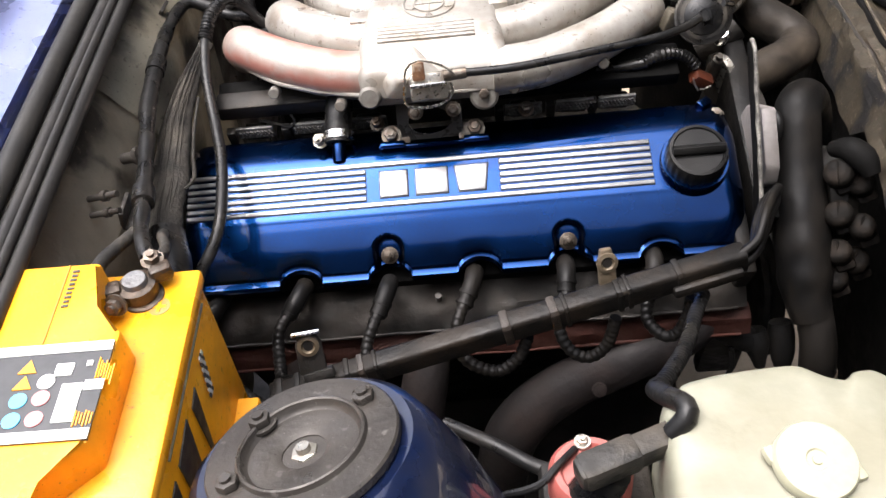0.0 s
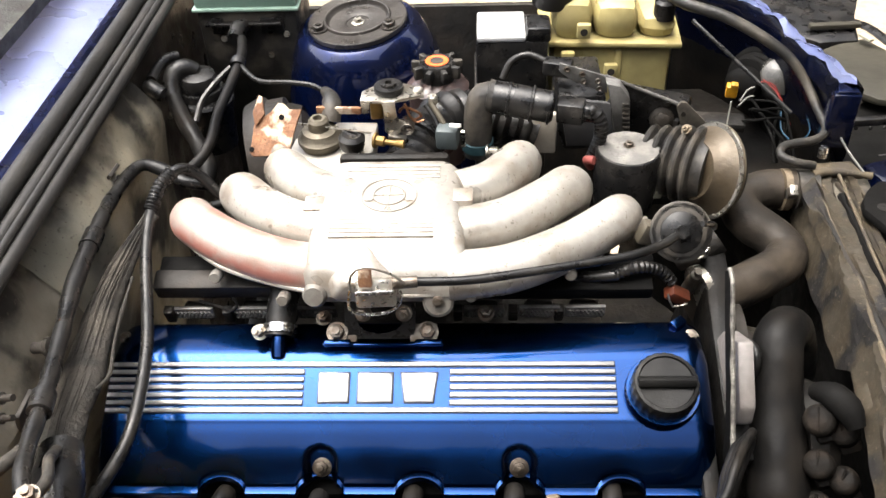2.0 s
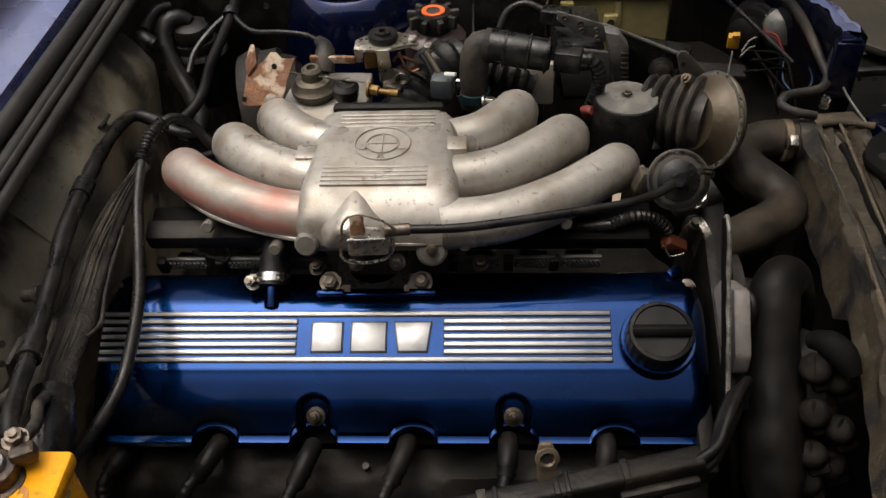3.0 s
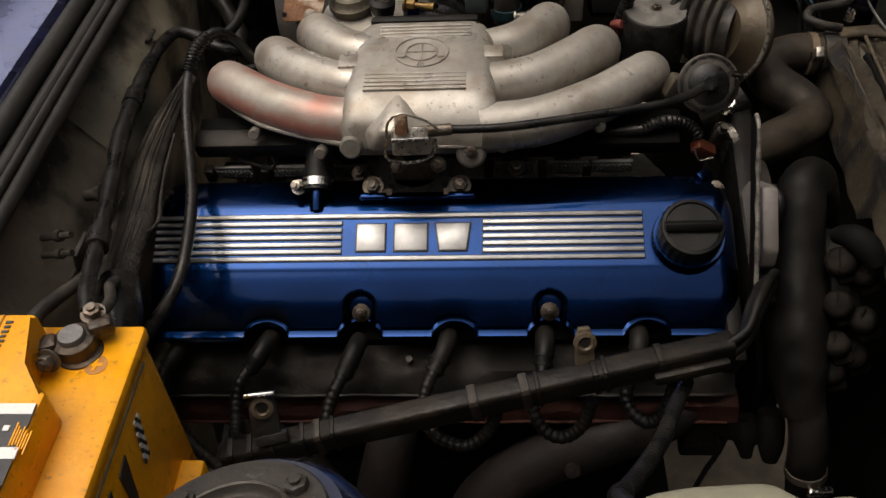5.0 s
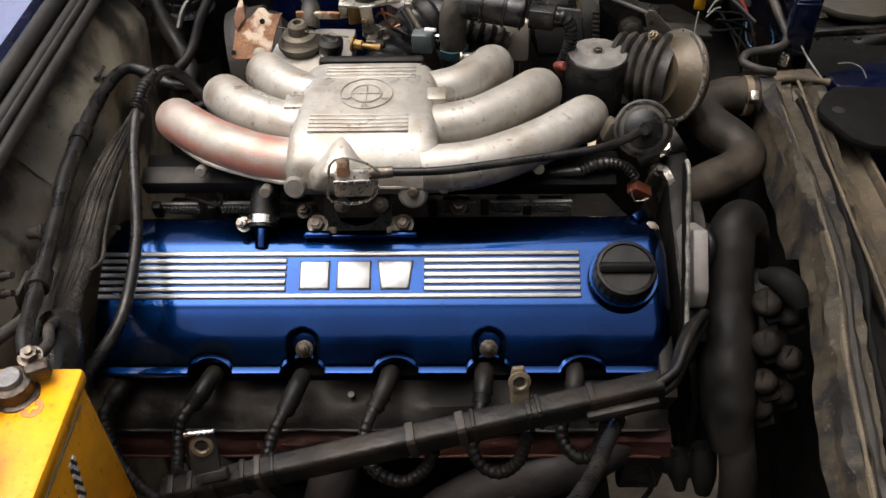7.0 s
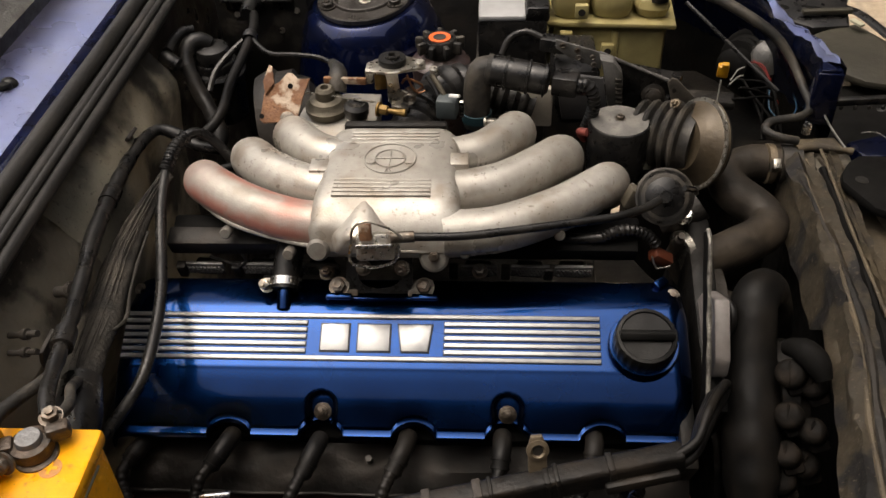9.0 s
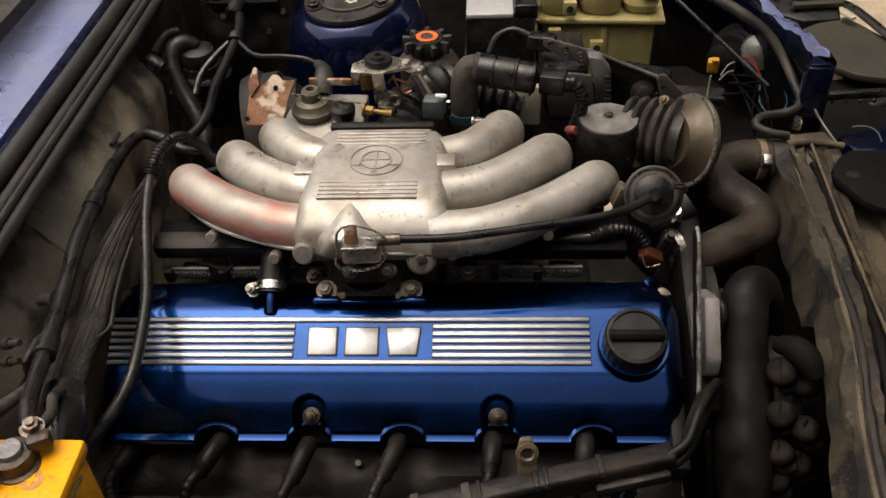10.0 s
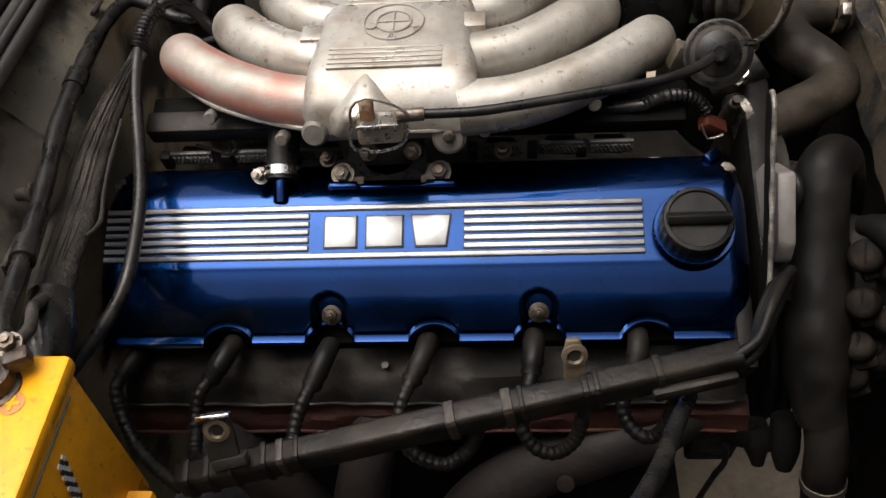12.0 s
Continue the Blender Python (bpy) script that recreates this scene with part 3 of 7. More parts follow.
# ---- washer bottle ----
bottle = thing("washer_bottle", (0.21, -0.36, 0.72), "milky white plastic washer bottle with a cream cap", "bottle")
OUTLINE = [(0.118, -0.284), (0.123, -0.273), (0.135, -0.259), (0.149, -0.255), (0.165, -0.252), (0.190, -0.250), (0.214, -0.249), (0.224, -0.253), (0.234, -0.260), (0.248, -0.265), (0.256, -0.259), (0.264, -0.258), (0.271, -0.259), (0.281, -0.268), (0.290, -0.284), (0.306, -0.306)]
round_line = [(p.x, p.y) for p in path([(0.110, -0.38, 0)] + [(x, y, 0) for x, y in OUTLINE] + [(0.330, -0.39, 0)], 0.005)] + [(0.33, -0.47), (0.11, -0.47)]
loops = []
for z, inset in ((0.72, 0.0), (0.895, 0.0), (0.906, 0.006), (0.9125, 0.02), (0.9165, 0.045), (0.919, 0.09), (0.9205, 0.17), (0.921, 0.4)):
    dent = 0.0025 if inset > 0.05 else 0.0
    loops.append([(x + (0.22 - x) * inset, y + (-0.355 - y) * inset, z + dent * noise.noise(Vector((x * 30, y * 30, z)))) for x, y in round_line])
bm = bmesh.new()
rings(bm, loops)
part("bottle_body", bm, WHITE_PLASTIC, bottle)
part("filler_cap", lathe((0.2015, -0.334, 0.914), (0.10, -0.16, 1), [(0.020, -0.01), (0.0215, 0.006), (0.0255, 0.0075), (0.0268, 0.010), (0.0268, 0.016), (0.0255, 0.0185), (0.023, 0.019), (0.0075, 0.0185), (0.0065, 0.0172), (0.0035, 0.0172), (0.003, 0.0185), (0.001, 0.0185)], 44), CREAM, bottle)
for k in range(2):
    part("cap_lug", box(Vector((0.2015, -0.334, 0.914)) + Vector((0.10, -0.16, 1)).normalized() * 0.011 + Vector((-0.0255, 0.007, 0.002)) * (1 if k else -1), (0.008, 0.012, 0.007), (9, 6, 20), 0.002), CREAM, bottle)

# ---- hoses at the front of the engine ----
HOSE_BLACK = mat("worn_hose_rubber", (0.0035, 0.0034, 0.0034), 0.45, 0, (0.007, 0.0065, 0.006), 0.7, 18, 0.2, 120, dirt=(0.016, 0.0135, 0.011), dirt_amount=0.5, dirt_scale=20, spec=0.14, rough_var=0.16)
HOSE_DUST = mat("dusty_hose_rubber", (0.012, 0.0105, 0.009), 0.55, 0, (0.026, 0.0215, 0.017), 0.8, 16, 0.45, 110, dirt=(0.060, 0.047, 0.034), dirt_amount=0.55, dirt_scale=20, spec=0.18, rough_var=0.16)
# Black plastic, also used as painted deep shade in gaps and holes.
PLASTIC_AND_SHADE = mat("black_plastic_and_shade", (0.0035, 0.0034, 0.0033), 0.7, 0, (0.006, 0.0056, 0.005), 0.6, 25, 0.3, 120, spec=0.08)
coolant = thing("coolant_hose", (0.33, 0.0, 0.75), "thick dusty black rubber coolant hose", "hose")
part("hose_body", tube([(0.380, 0.136, 0.730), (0.375, 0.136, 0.785), (0.364, 0.132, 0.829), (0.350, 0.121, 0.855), (0.335, 0.098, 0.858), (0.332, 0.072, 0.836), (0.330, 0.045, 0.808), (0.328, 0.0, 0.770), (0.327, -0.035, 0.738), (0.332, -0.058, 0.714)],
                       [0.021, 0.0215, 0.022, 0.0222, 0.0228, 0.024, 0.0265, 0.0282, 0.0265, 0.0195], 26, wobble=0.06), HOSE_BLACK, coolant)
part("lower_hose", tube([(0.333, -0.052, 0.722), (0.337, -0.072, 0.695), (0.340, -0.084, 0.655), (0.350, -0.088, 0.60), (0.372, -0.088, 0.50)], 0.0185, 20), HOSE_BLACK, coolant)
part("clamp", band((0.3402, -0.0838, 0.656), (0.09, -0.24, -1), 0.0188, 0.009, seg=28), DULL_STEEL, coolant, "dull steel worm-drive clamp")
part("clamp_screw", box((0.349, -0.1055, 0.653), (0.026, 0.008, 0.009), (0, 8, 8), 0.0025), CHROME, coolant, "bright steel clamp housing")
for k in range(6):
    part("clamp_slot", box((0.345 + 0.0026 * k, -0.1094 + 0.0004 * k, 0.6555 - 0.0004 * k), (0.0011, 0.0012, 0.006), (0, 8, 8), 0.0), DARK, coolant)
top_hose = thing("radiator_hose", (0.36, 0.33, 0.80), "dusty black rubber upper radiator hose with a double bend", "hose")
part("hose_body", tube([(0.438, 0.360, 0.845), (0.412, 0.362, 0.844), (0.388, 0.361, 0.843), (0.366, 0.351, 0.841), (0.356, 0.331, 0.838), (0.366, 0.313, 0.832), (0.384, 0.298, 0.826), (0.395, 0.280, 0.822), (0.391, 0.260, 0.820), (0.372, 0.243, 0.820), (0.350, 0.226, 0.823), (0.318, 0.209, 0.821), (0.28, 0.192, 0.818)],
                       0.0232, 24, wobble=0.06), HOSE_DUST, top_hose)

# ---- cylinder head, block and exhaust side ----
head = thing("cylinder_head", (0, 0.06, 0.6), "cylinder head and block below the blue cover, blackened for shade", "engine")
# Casting and block are black in place of the shade below the cover.
part("head_casting", box((-0.015, 0.075, 0.735), (0.56, 0.125, 0.10), (22, 0, 0), 0.006), PLASTIC_AND_SHADE, head)
part("block", box((-0.015, 0.14, 0.56), (0.54, 0.20, 0.34), (22, 0, 0), 0.01), PLASTIC_AND_SHADE, head)

part("front_plate", box((0.262, 0.07, 0.72), (0.016, 0.17, 0.20), (22, 0, 0), 0.004), PAINT_AND_SHADE, head)

# ---- manifold details ----
def slab(name, outline, z0, z1, material, parent, label="", bevel=0.0015):
    return part(name, prism(outline, z0, z1, bevel=bevel), material, parent, label)


slab("lug", [(-0.114, 0.184), (-0.094, 0.184), (-0.094, 0.206), (-0.114, 0.206)], 0.925, 0.9565, ALLOY, manifold)
slab("lug", [(0.030, 0.194), (0.050, 0.194), (0.050, 0.216), (0.030, 0.216)], 0.925, 0.9575, ALLOY, manifold)
for y0, x0, x1, count in ((0.2310, -0.076, 0.018, 4), (0.1390, -0.084, 0.014, 5)):
    for k in range(count):
        y = y0 + k * 0.0064
        part("raised_line", box((0.5 * (x0 + x1), y, 0.9592), (x1 - x0, 0.0040, 0.003), bevel=0.0011), ALLOY, manifold)
for r in (0.0265, 0.0155):
    bm = tube([(-0.031 + r * math.cos(a), 0.2005 + r * math.sin(a), 0.9605) for a in (2 * math.pi * k / 24 for k in range(25))], 0.0011, 6, step=0.004)
    part("raised_ring", bm, ALLOY, manifold, "plain raised ring")
for turn in (45, 135):
    part("raised_cross", box((-0.031, 0.2005, 0.9605), (0.029, 0.0014, 0.0020), (0, 0, turn - 45), 0.0005), ALLOY, manifold)
for a in (205, 270, 335):
    for o in (-0.0022, 0, 0.0022):
        part("raised_bar", box((-0.031 + 0.021 * math.cos(radians(a)) + o, 0.2005 + 0.021 * math.sin(radians(a)), 0.9605), (0.0011, 0.0055, 0.0020), (0, 0, a + 90 + o * 9000), 0.0004), ALLOY, manifold)
part("seam_ridge", tube([(-0.258, 0.222, 0.911), (-0.250, 0.203, 0.913), (-0.232, 0.182, 0.914), (-0.183, 0.142, 0.915), (-0.1, 0.110, 0.917), (-0.03, 0.103, 0.918), (0.03, 0.106, 0.918), (0.096, 0.128, 0.917),
                         (0.158, 0.160, 0.916), (0.200, 0.192, 0.915), (0.224, 0.222, 0.912)], 0.0026, 8, step=0.006), ALLOY, manifold)
for pts, r in RUNNERS:
    low = [(x, y + 0.010, z - 0.016) for x, y, z in pts[:4]]
    part("lower_runner", tube(low, r * 0.82, 18, step=0.008), ALLOY, manifold)
for x, y, z in ((-0.199, 0.140, 0.905), (-0.127, 0.104, 0.908), (0.048, 0.106, 0.910), (0.142, 0.136, 0.909)):
    part("lug_boss", lathe((x, y + 0.012, z - 0.002), (0, -0.75, 0.3), [(0.0060, 0), (0.0060, 0.012), (0.0048, 0.0138), (0.003, 0.0138)], 16), DULL_ALLOY, manifold)
part("bolt_boss", lathe((-0.094, 0.118, 0.914), (-0.05, -0.9, 0.35), [(0.0120, 0), (0.0115, 0.020), (0.009, 0.0235), (0.003, 0.0235)], 20), DULL_ALLOY, manifold)
part("bolt_boss", lathe((0.018, 0.110, 0.906), (0.0, -0.7, 0.4), [(0.0145, 0), (0.0145, 0.010), (0.012, 0.012), (0.003, 0.012)], 22), DULL_ALLOY, manifold)
part("boss_bolt", nut(bmesh.new(), (0.018, 0.102, 0.912), (0, -0.7, 0.5), 0.010, 0.006), DULL_STEEL, manifold)
# ridge that runs down the front of the plenum to the cable stop
bm = bmesh.new()
nose = [bm.verts.new(v) for v in ((-0.050, 0.152, 0.9595), (-0.084, 0.108, 0.934), (-0.014, 0.107, 0.933), (-0.064, 0.084, 0.950), (-0.036, 0.083, 0.949), (-0.078, 0.090, 0.922), (-0.022, 0.089, 0.922), (-0.048, 0.140, 0.92))]
for tri in ((0, 1, 3), (0, 3, 4), (0, 4, 2), (1, 5, 3), (3, 5, 6), (3, 6, 4), (4, 6, 2), (1, 7, 5), (5, 7, 6), (6, 7, 2), (0, 7, 1), (0, 2, 7)):
    bm.faces.new([nose[k] for k in tri])
bmesh.ops.bevel(bm, geom=bm.edges[:], offset=0.004, segments=3, affect="EDGES", profile=0.5)
part("nose_ridge", bm, ALLOY, manifold)

stop = thing("cable_stop", (-0.045, 0.075, 0.92), "plated steel cable stop with a wire clip on the manifold", "bracket")
part("stop_block", box((-0.045, 0.072, 0.926), (0.036, 0.016, 0.026), (-32, 0, 3), 0.003), STEEL, stop)
part("stop_tongue", box((-0.053, 0.069, 0.946), (0.012, 0.007, 0.018), (-20, 0, 3), 0.002), RUST, stop)
part("stop_shelf", box((-0.045, 0.061, 0.935), (0.034, 0.006, 0.004), (-30, 0, 3), 0.001), CHROME, stop)
part("wire_clip", tube([(-0.066, 0.067, 0.938), (-0.069, 0.063, 0.922), (-0.066, 0.061, 0.912), (-0.045, 0.061, 0.909), (-0.028, 0.063, 0.914), (-0.022, 0.066, 0.924), (-0.024, 0.069, 0.930)], 0.0014, 8), CHROME, stop)
part("wire_clip", tube([(-0.067, 0.066, 0.932), (-0.064, 0.064, 0.952), (-0.052, 0.066, 0.960), (-0.030, 0.068, 0.950), (-0.018, 0.068, 0.938)], 0.0013, 8), STEEL, stop)
for x in (-0.062, -0.024):
    part("foot_screw", nut(bmesh.new(), (x, 0.088, 0.884), (0, -0.7, 0.5), 0.010, 0.012), DULL_STEEL, stop)
stop.location += Vector((0.010, 0.010, 0.016))
throttle_cable = thing("throttle_cable", (0.1, 0.1, 0.94), "black throttle cable running along the manifold", "cable")
part("cable_sheath", tube([(-0.014, 0.083, 0.953), (0.02, 0.084, 0.952), (0.057, 0.088, 0.951), (0.136, 0.108, 0.948), (0.190, 0.124, 0.945), (0.222, 0.142, 0.942), (0.240, 0.158, 0.940)], 0.0042, 10), RUBBER, throttle_cable)
part("cable_ferrule", tube([(-0.020, 0.082, 0.952), (0.002, 0.083, 0.953)], 0.0056, 12), DULL_STEEL, throttle_cable)

# ---- pieces on the rear edge of the cover ----
bracket = thing("cover_bracket", (-0.04, 0.12, 0.855), "black bracket plate with an oval opening behind the cover", "bracket")
bm = bmesh.new()
plate = along((-0.040, 0.118, 0.872), (0, -0.80, 0.60))
outer = [(-0.034, -0.018), (0.034, -0.018), (0.034, 0.022), (-0.034, 0.022)]
oval = [(0.0225 * math.cos(a), 0.0005 + 0.0135 * math.sin(a)) for a in (2 * math.pi * k / 24 for k in range(24))]
for h0, h1 in ((0.0, 0.003),):
    ov = [[bm.verts.new(plate @ Vector((x, y, h))) for x, y in oval] for h in (h0, h1)]
    ot = []
    for h in (h0, h1):
        row = []
        for k in range(24):
            a = 2 * math.pi * k / 24
            c, s_ = math.cos(a), math.sin(a)
            q = min(0.034 / max(abs(c), 1e-6), (0.022 if s_ > 0 else 0.018) / max(abs(s_), 1e-6))
            row.append(bm.verts.new(plate @ Vector((q * c, q * s_, h))))
        ot.append(row)
    for k in range(24):
        j = (k + 1) % 24
        bm.faces.new((ov[0][k], ov[0][j], ot[0][j], ot[0][k]))
        bm.faces.new((ov[1][k], ot[1][k], ot[1][j], ov[1][j]))
        bm.faces.new((ov[0][k], ov[1][k], ov[1][j], ov[0][j]))
        bm.faces.new((ot[0][k], ot[0][j], ot[1][j], ot[1][k]))
part("plate", bm, PLASTIC, bracket)
for x in (-0.081, 0.006):
    part("tab", box((x + (0.006 if x < 0 else -0.004), 0.110, 0.862), (0.026, 0.018, 0.004), (34, 0, 0), 0.001), DULL_STEEL, bracket, "stained steel fixing tab")
    part("tab_bolt", nut(bmesh.new(), (x, 0.108, 0.865), (0, -0.55, 0.83), 0.0135, 0.009), DULL_STEEL, bracket, "weathered hexagon bolt")
    part("tab_bridge", box((x + (0.001 if x < 0 else 0.001), 0.098, 0.8605), (0.026, 0.006, 0.008), (20, 0, 0), 0.0015), BLUE, cover, "blue painted rim step")
part("rim_step", box((-0.037, 0.1005, 0.8570), (0.116, 0.004, 0.003), (10, 0, 0), 0.001), BLUE, cover, "blue painted rim step")
for x, y, z, sz in ((-0.096, 0.125, 0.868, 0.010), (0.062, 0.137, 0.862, 0.011), (0.258, 0.118, 0.846, 0.012), (-0.293, 0.118, 0.846, 0.011)):
    part("cover_nut", nut(bmesh.new(), (x, y, z), (0, -0.45, 0.9), sz, 0.009), DULL_STEEL, cover, "dull steel nut with washer")
part("corner_tab", box((0.247, 0.128, 0.855), (0.016, 0.010, 0.010), (20, 0, 40), 0.002), BLUE, cover)

breather = thing("breather_hose", (-0.136, 0.11, 0.855), "black breather hose clamped to a blue pipe stub", "hose")
part("pipe_stub", tube([(-0.1365, 0.088, 0.852), (-0.1365, 0.100, 0.862), (-0.136, 0.112, 0.869)], 0.0075, 16), BLUE, cover)
part("hose_body", tube([(-0.1365, 0.104, 0.864), (-0.136, 0.118, 0.874), (-0.1345, 0.130, 0.884), (-0.132, 0.15, 0.893), (-0.13, 0.19, 0.895)], 0.0145, 18), RUBBER, breather)
part("clamp", band((-0.1363, 0.110, 0.8685), (0, 0.8, 0.58), 0.0152, 0.009), CHROME, breather, "bright steel hose clamp")
part("clamp_screw", nut(bmesh.new(), (-0.1555, 0.108, 0.866), (-0.1, -0.6, 0.7), 0.010, 0.012), STEEL, breather)

# ---- intake side of the head ----
fuel_rail = thing("fuel_rail", (-0.02, 0.165, 0.87), "dusty fuel rail cover under the manifold, partly blackened for shade", "fuel rail")
part("rail_cover", box((-0.165, 0.160, 0.882), (0.205, 0.022, 0.022), (18, 0, 0), 0.003), SHIELD, fuel_rail)
# Right cover and ledge carry the manifold's shade in their black.
part("rail_cover", box((0.125, 0.160, 0.876), (0.20, 0.020, 0.020), (18, 0, 0), 0.003), PLASTIC_AND_SHADE, fuel_rail)
part("rail_ledge", box((-0.02, 0.185, 0.872), (0.50, 0.03, 0.03), (18, 0, 0), 0.004), PLASTIC_AND_SHADE, fuel_rail)
for x in (-0.232, -0.172, -0.108, 0.060, 0.115, 0.160):
    injector = thing("injector", (x, 0.15, 0.85), "small dark fuel injector with a knurled grey sleeve", "injector", "injectors along the head")
    part("body", lathe((x, 0.160, 0.846), (0.9, -0.1, 0.05), [(0.007, -0.014), (0.009, -0.012), (0.009, 0.012), (0.007, 0.014)], 14), DARK, injector)
    bm = bmesh.new()
    for i in range(9):
        for j in range(3):
            box((x - 0.016 + i * 0.004 + (0.002 if j % 2 else 0), 0.1465 - j * 0.0012, 0.849 + j * 0.0042), (0.0026, 0.002, 0.003), (30, 45, 0), 0.0, bm)
    box((x, 0.1495, 0.853), (0.040, 0.004, 0.018), (16, 0, 0), 0.001, bm)
    part("knurled_sleeve", bm, STRAP, injector)
    part("holder", box((x - 0.026, 0.150, 0.850), (0.010, 0.010, 0.020), (16, 0, 0), 0.002), DARK, injector)
loom = thing("injector_wire", (-0.2, 0.15, 0.865), "thin black wire looped under the fuel rail", "cable")
part("wire", tube([(-0.225, 0.150, 0.868), (-0.205, 0.146, 0.864), (-0.193, 0.144, 0.860), (-0.186, 0.146, 0.866), (-0.190, 0.15, 0.872)], 0.0016, 6), RUBBER, loom)

# ---- exhaust side: shield, gasket, manifold ----
def ruffled(name, x0, x1, top, bottom, material, label, waves, seed):
    bm = bmesh.new()
    n, m = 110, 8
    grid = []
    for i in range(n + 1):
        x = x0 + (x1 - x0) * i / n
        row = []
        for j in range(m + 1):
            f = j / m
            edge = waves * (noise.noise(Vector((x * 17, seed, 0))) + 0.5 * noise.noise(Vector((x * 47, seed, 3))))
            y = top[0] + (bottom[0] - top[0]) * f - edge * f * 0.6
            z = top[1] + (bottom[1] - top[1]) * f + edge * f * 0.5
            bulge = 0.004 * math.sin(f * math.pi) * (1 + noise.noise(Vector((x * 25, f * 3, seed))))
            row.append(bm.verts.new((x, y - bulge, z + bulge)))
        grid.append(row)
    for a, b in zip(grid, grid[1:]):
        for j in range(m):
            bm.faces.new((a[j], a[j + 1], b[j + 1], b[j]))
    bmesh.ops.solidify(bm, geom=bm.faces[:], thickness=0.0022)
    strip_thing = thing(name, (0.5 * (x0 + x1), top[0], top[1]), label, "heat shield" if "shield" in name else "gasket")
    part("sheet", bm, material, strip_thing)
    rim = []
    for i in range(0, n + 1, 3):
        x = x0 + (x1 - x0) * i / n
        edge = waves * (noise.noise(Vector((x * 17, seed, 0))) + 0.5 * noise.noise(Vector((x * 47, seed, 3))))
        rim.append((x, bottom[0] - edge * 0.6, bottom[1] + edge * 0.5))
    part("rolled_edge", tube(rim, 0.0017, 8, wobble=0.4), material, strip_thing, "scuffed rolled edge")
    return strip_thing


ruffled("heat_shield", -0.286, 0.268, (-0.002, 0.752), (-0.046, 0.728), SHIELD, "dark grey wavy heat shield below the ignition leads", 0.008, 1.0)
ruffled("exhaust_gasket", -0.288, 0.272, (-0.034, 0.722), (-0.056, 0.698), RED_RUST, "red-brown exhaust gasket strip below the heat shield", 0.006, 5.0)
exhaust = thing("exhaust_manifold", (0.08, -0.06, 0.6), "dull dark cast iron exhaust manifold pipes", "exhaust")
EXH = mat("exhaust_iron", (0.0115, 0.0105, 0.0105), 0.6, 0.2, (0.020, 0.017, 0.0165), 0.7, 14, 0.5, 100, dirt=(0.038, 0.027, 0.023), dirt_amount=0.5, dirt_scale=12, spec=0.15)
part("pipe", tube([(0.240, -0.030, 0.702), (0.200, -0.048, 0.685), (0.140, -0.060, 0.668), (0.085, -0.070, 0.650), (0.040, -0.082, 0.618), (0.012, -0.092, 0.56), (0.0, -0.095, 0.40)], [0.020, 0.024, 0.027, 0.029, 0.030, 0.028, 0.026], 26, wobble=0.04), EXH, exhaust)
part("pipe", tube([(-0.062, -0.040, 0.695), (-0.066, -0.064, 0.678), (-0.076, -0.085, 0.64), (-0.085, -0.095, 0.58), (-0.08, -0.095, 0.40)], [0.024, 0.026, 0.027, 0.026], 24, wobble=0.04), EXH, exhaust)
part("pipe", tube([(-0.20, -0.040, 0.690), (-0.185, -0.064, 0.668), (-0.150, -0.080, 0.62), (-0.12, -0.09, 0.54), (-0.1, -0.09, 0.40)], [0.024, 0.026, 0.028, 0.028], 24, wobble=0.04), EXH, exhaust)
part("pipe_stud", lathe((0.112, -0.094, 0.672), (0.1, -0.8, 0.5), [(0.008, 0), (0.0075, 0.004), (0.003, 0.005)], 14), EXH, exhaust)
part("gasket_stud", lathe((-0.045, -0.022, 0.752), (0, -0.4, 0.9), [(0.0032, -0.02), (0.0032, 0.008), (0.002, 0.008)], 10), MOUNT, exhaust)

# ---- ignition leads and duct ----
BRASS_DULL = mat("dull_brassy_plating", (0.17, 0.13, 0.085), 0.5, 0.4, (0.10, 0.08, 0.055), 0.6, 60, 0.3, 300)
DUCT = mat("oily_black_duct", (0.0045, 0.0042, 0.0040), 0.46, 0, (0.0085, 0.0075, 0.0065), 0.8, 18, 0.35, 160, dirt=(0.026, 0.019, 0.013), dirt_amount=0.5, dirt_scale=22, spec=0.2, rough_var=0.16, specks=(0.04, 0.032, 0.024))
DUCT_BAND = mat("brown_stained_band", (0.030, 0.021, 0.014), 0.55, 0.1, (0.014, 0.011, 0.009), 0.7, 60, 0.3, 260)
duct = thing("ignition_lead_duct", (0.02, -0.10, 0.80), "black plastic duct carrying the ignition leads", "cable duct")
A, B = Vector((-0.203, -0.138, 0.762)), Vector((0.243, -0.068, 0.830))
ax = (B - A).normalized()
duct_turn = along(A, ax)
L = (B - A).length
part("duct_body", prism([(-0.009, -0.0125), (0.009, -0.0125), (0.0105, -0.009), (0.0105, 0.009), (0.008, 0.0125), (-0.008, 0.0125), (-0.0105, 0.009), (-0.0105, -0.009)], 0.0, L, duct_turn, bevel=0.002), DUCT, duct)
part("side_channel", box(A.lerp(B, 0.915) + Vector((0.002, -0.014, -0.005)), (0.066, 0.008, 0.012), (0, -8.5, 9), 0.003), DUCT, duct)
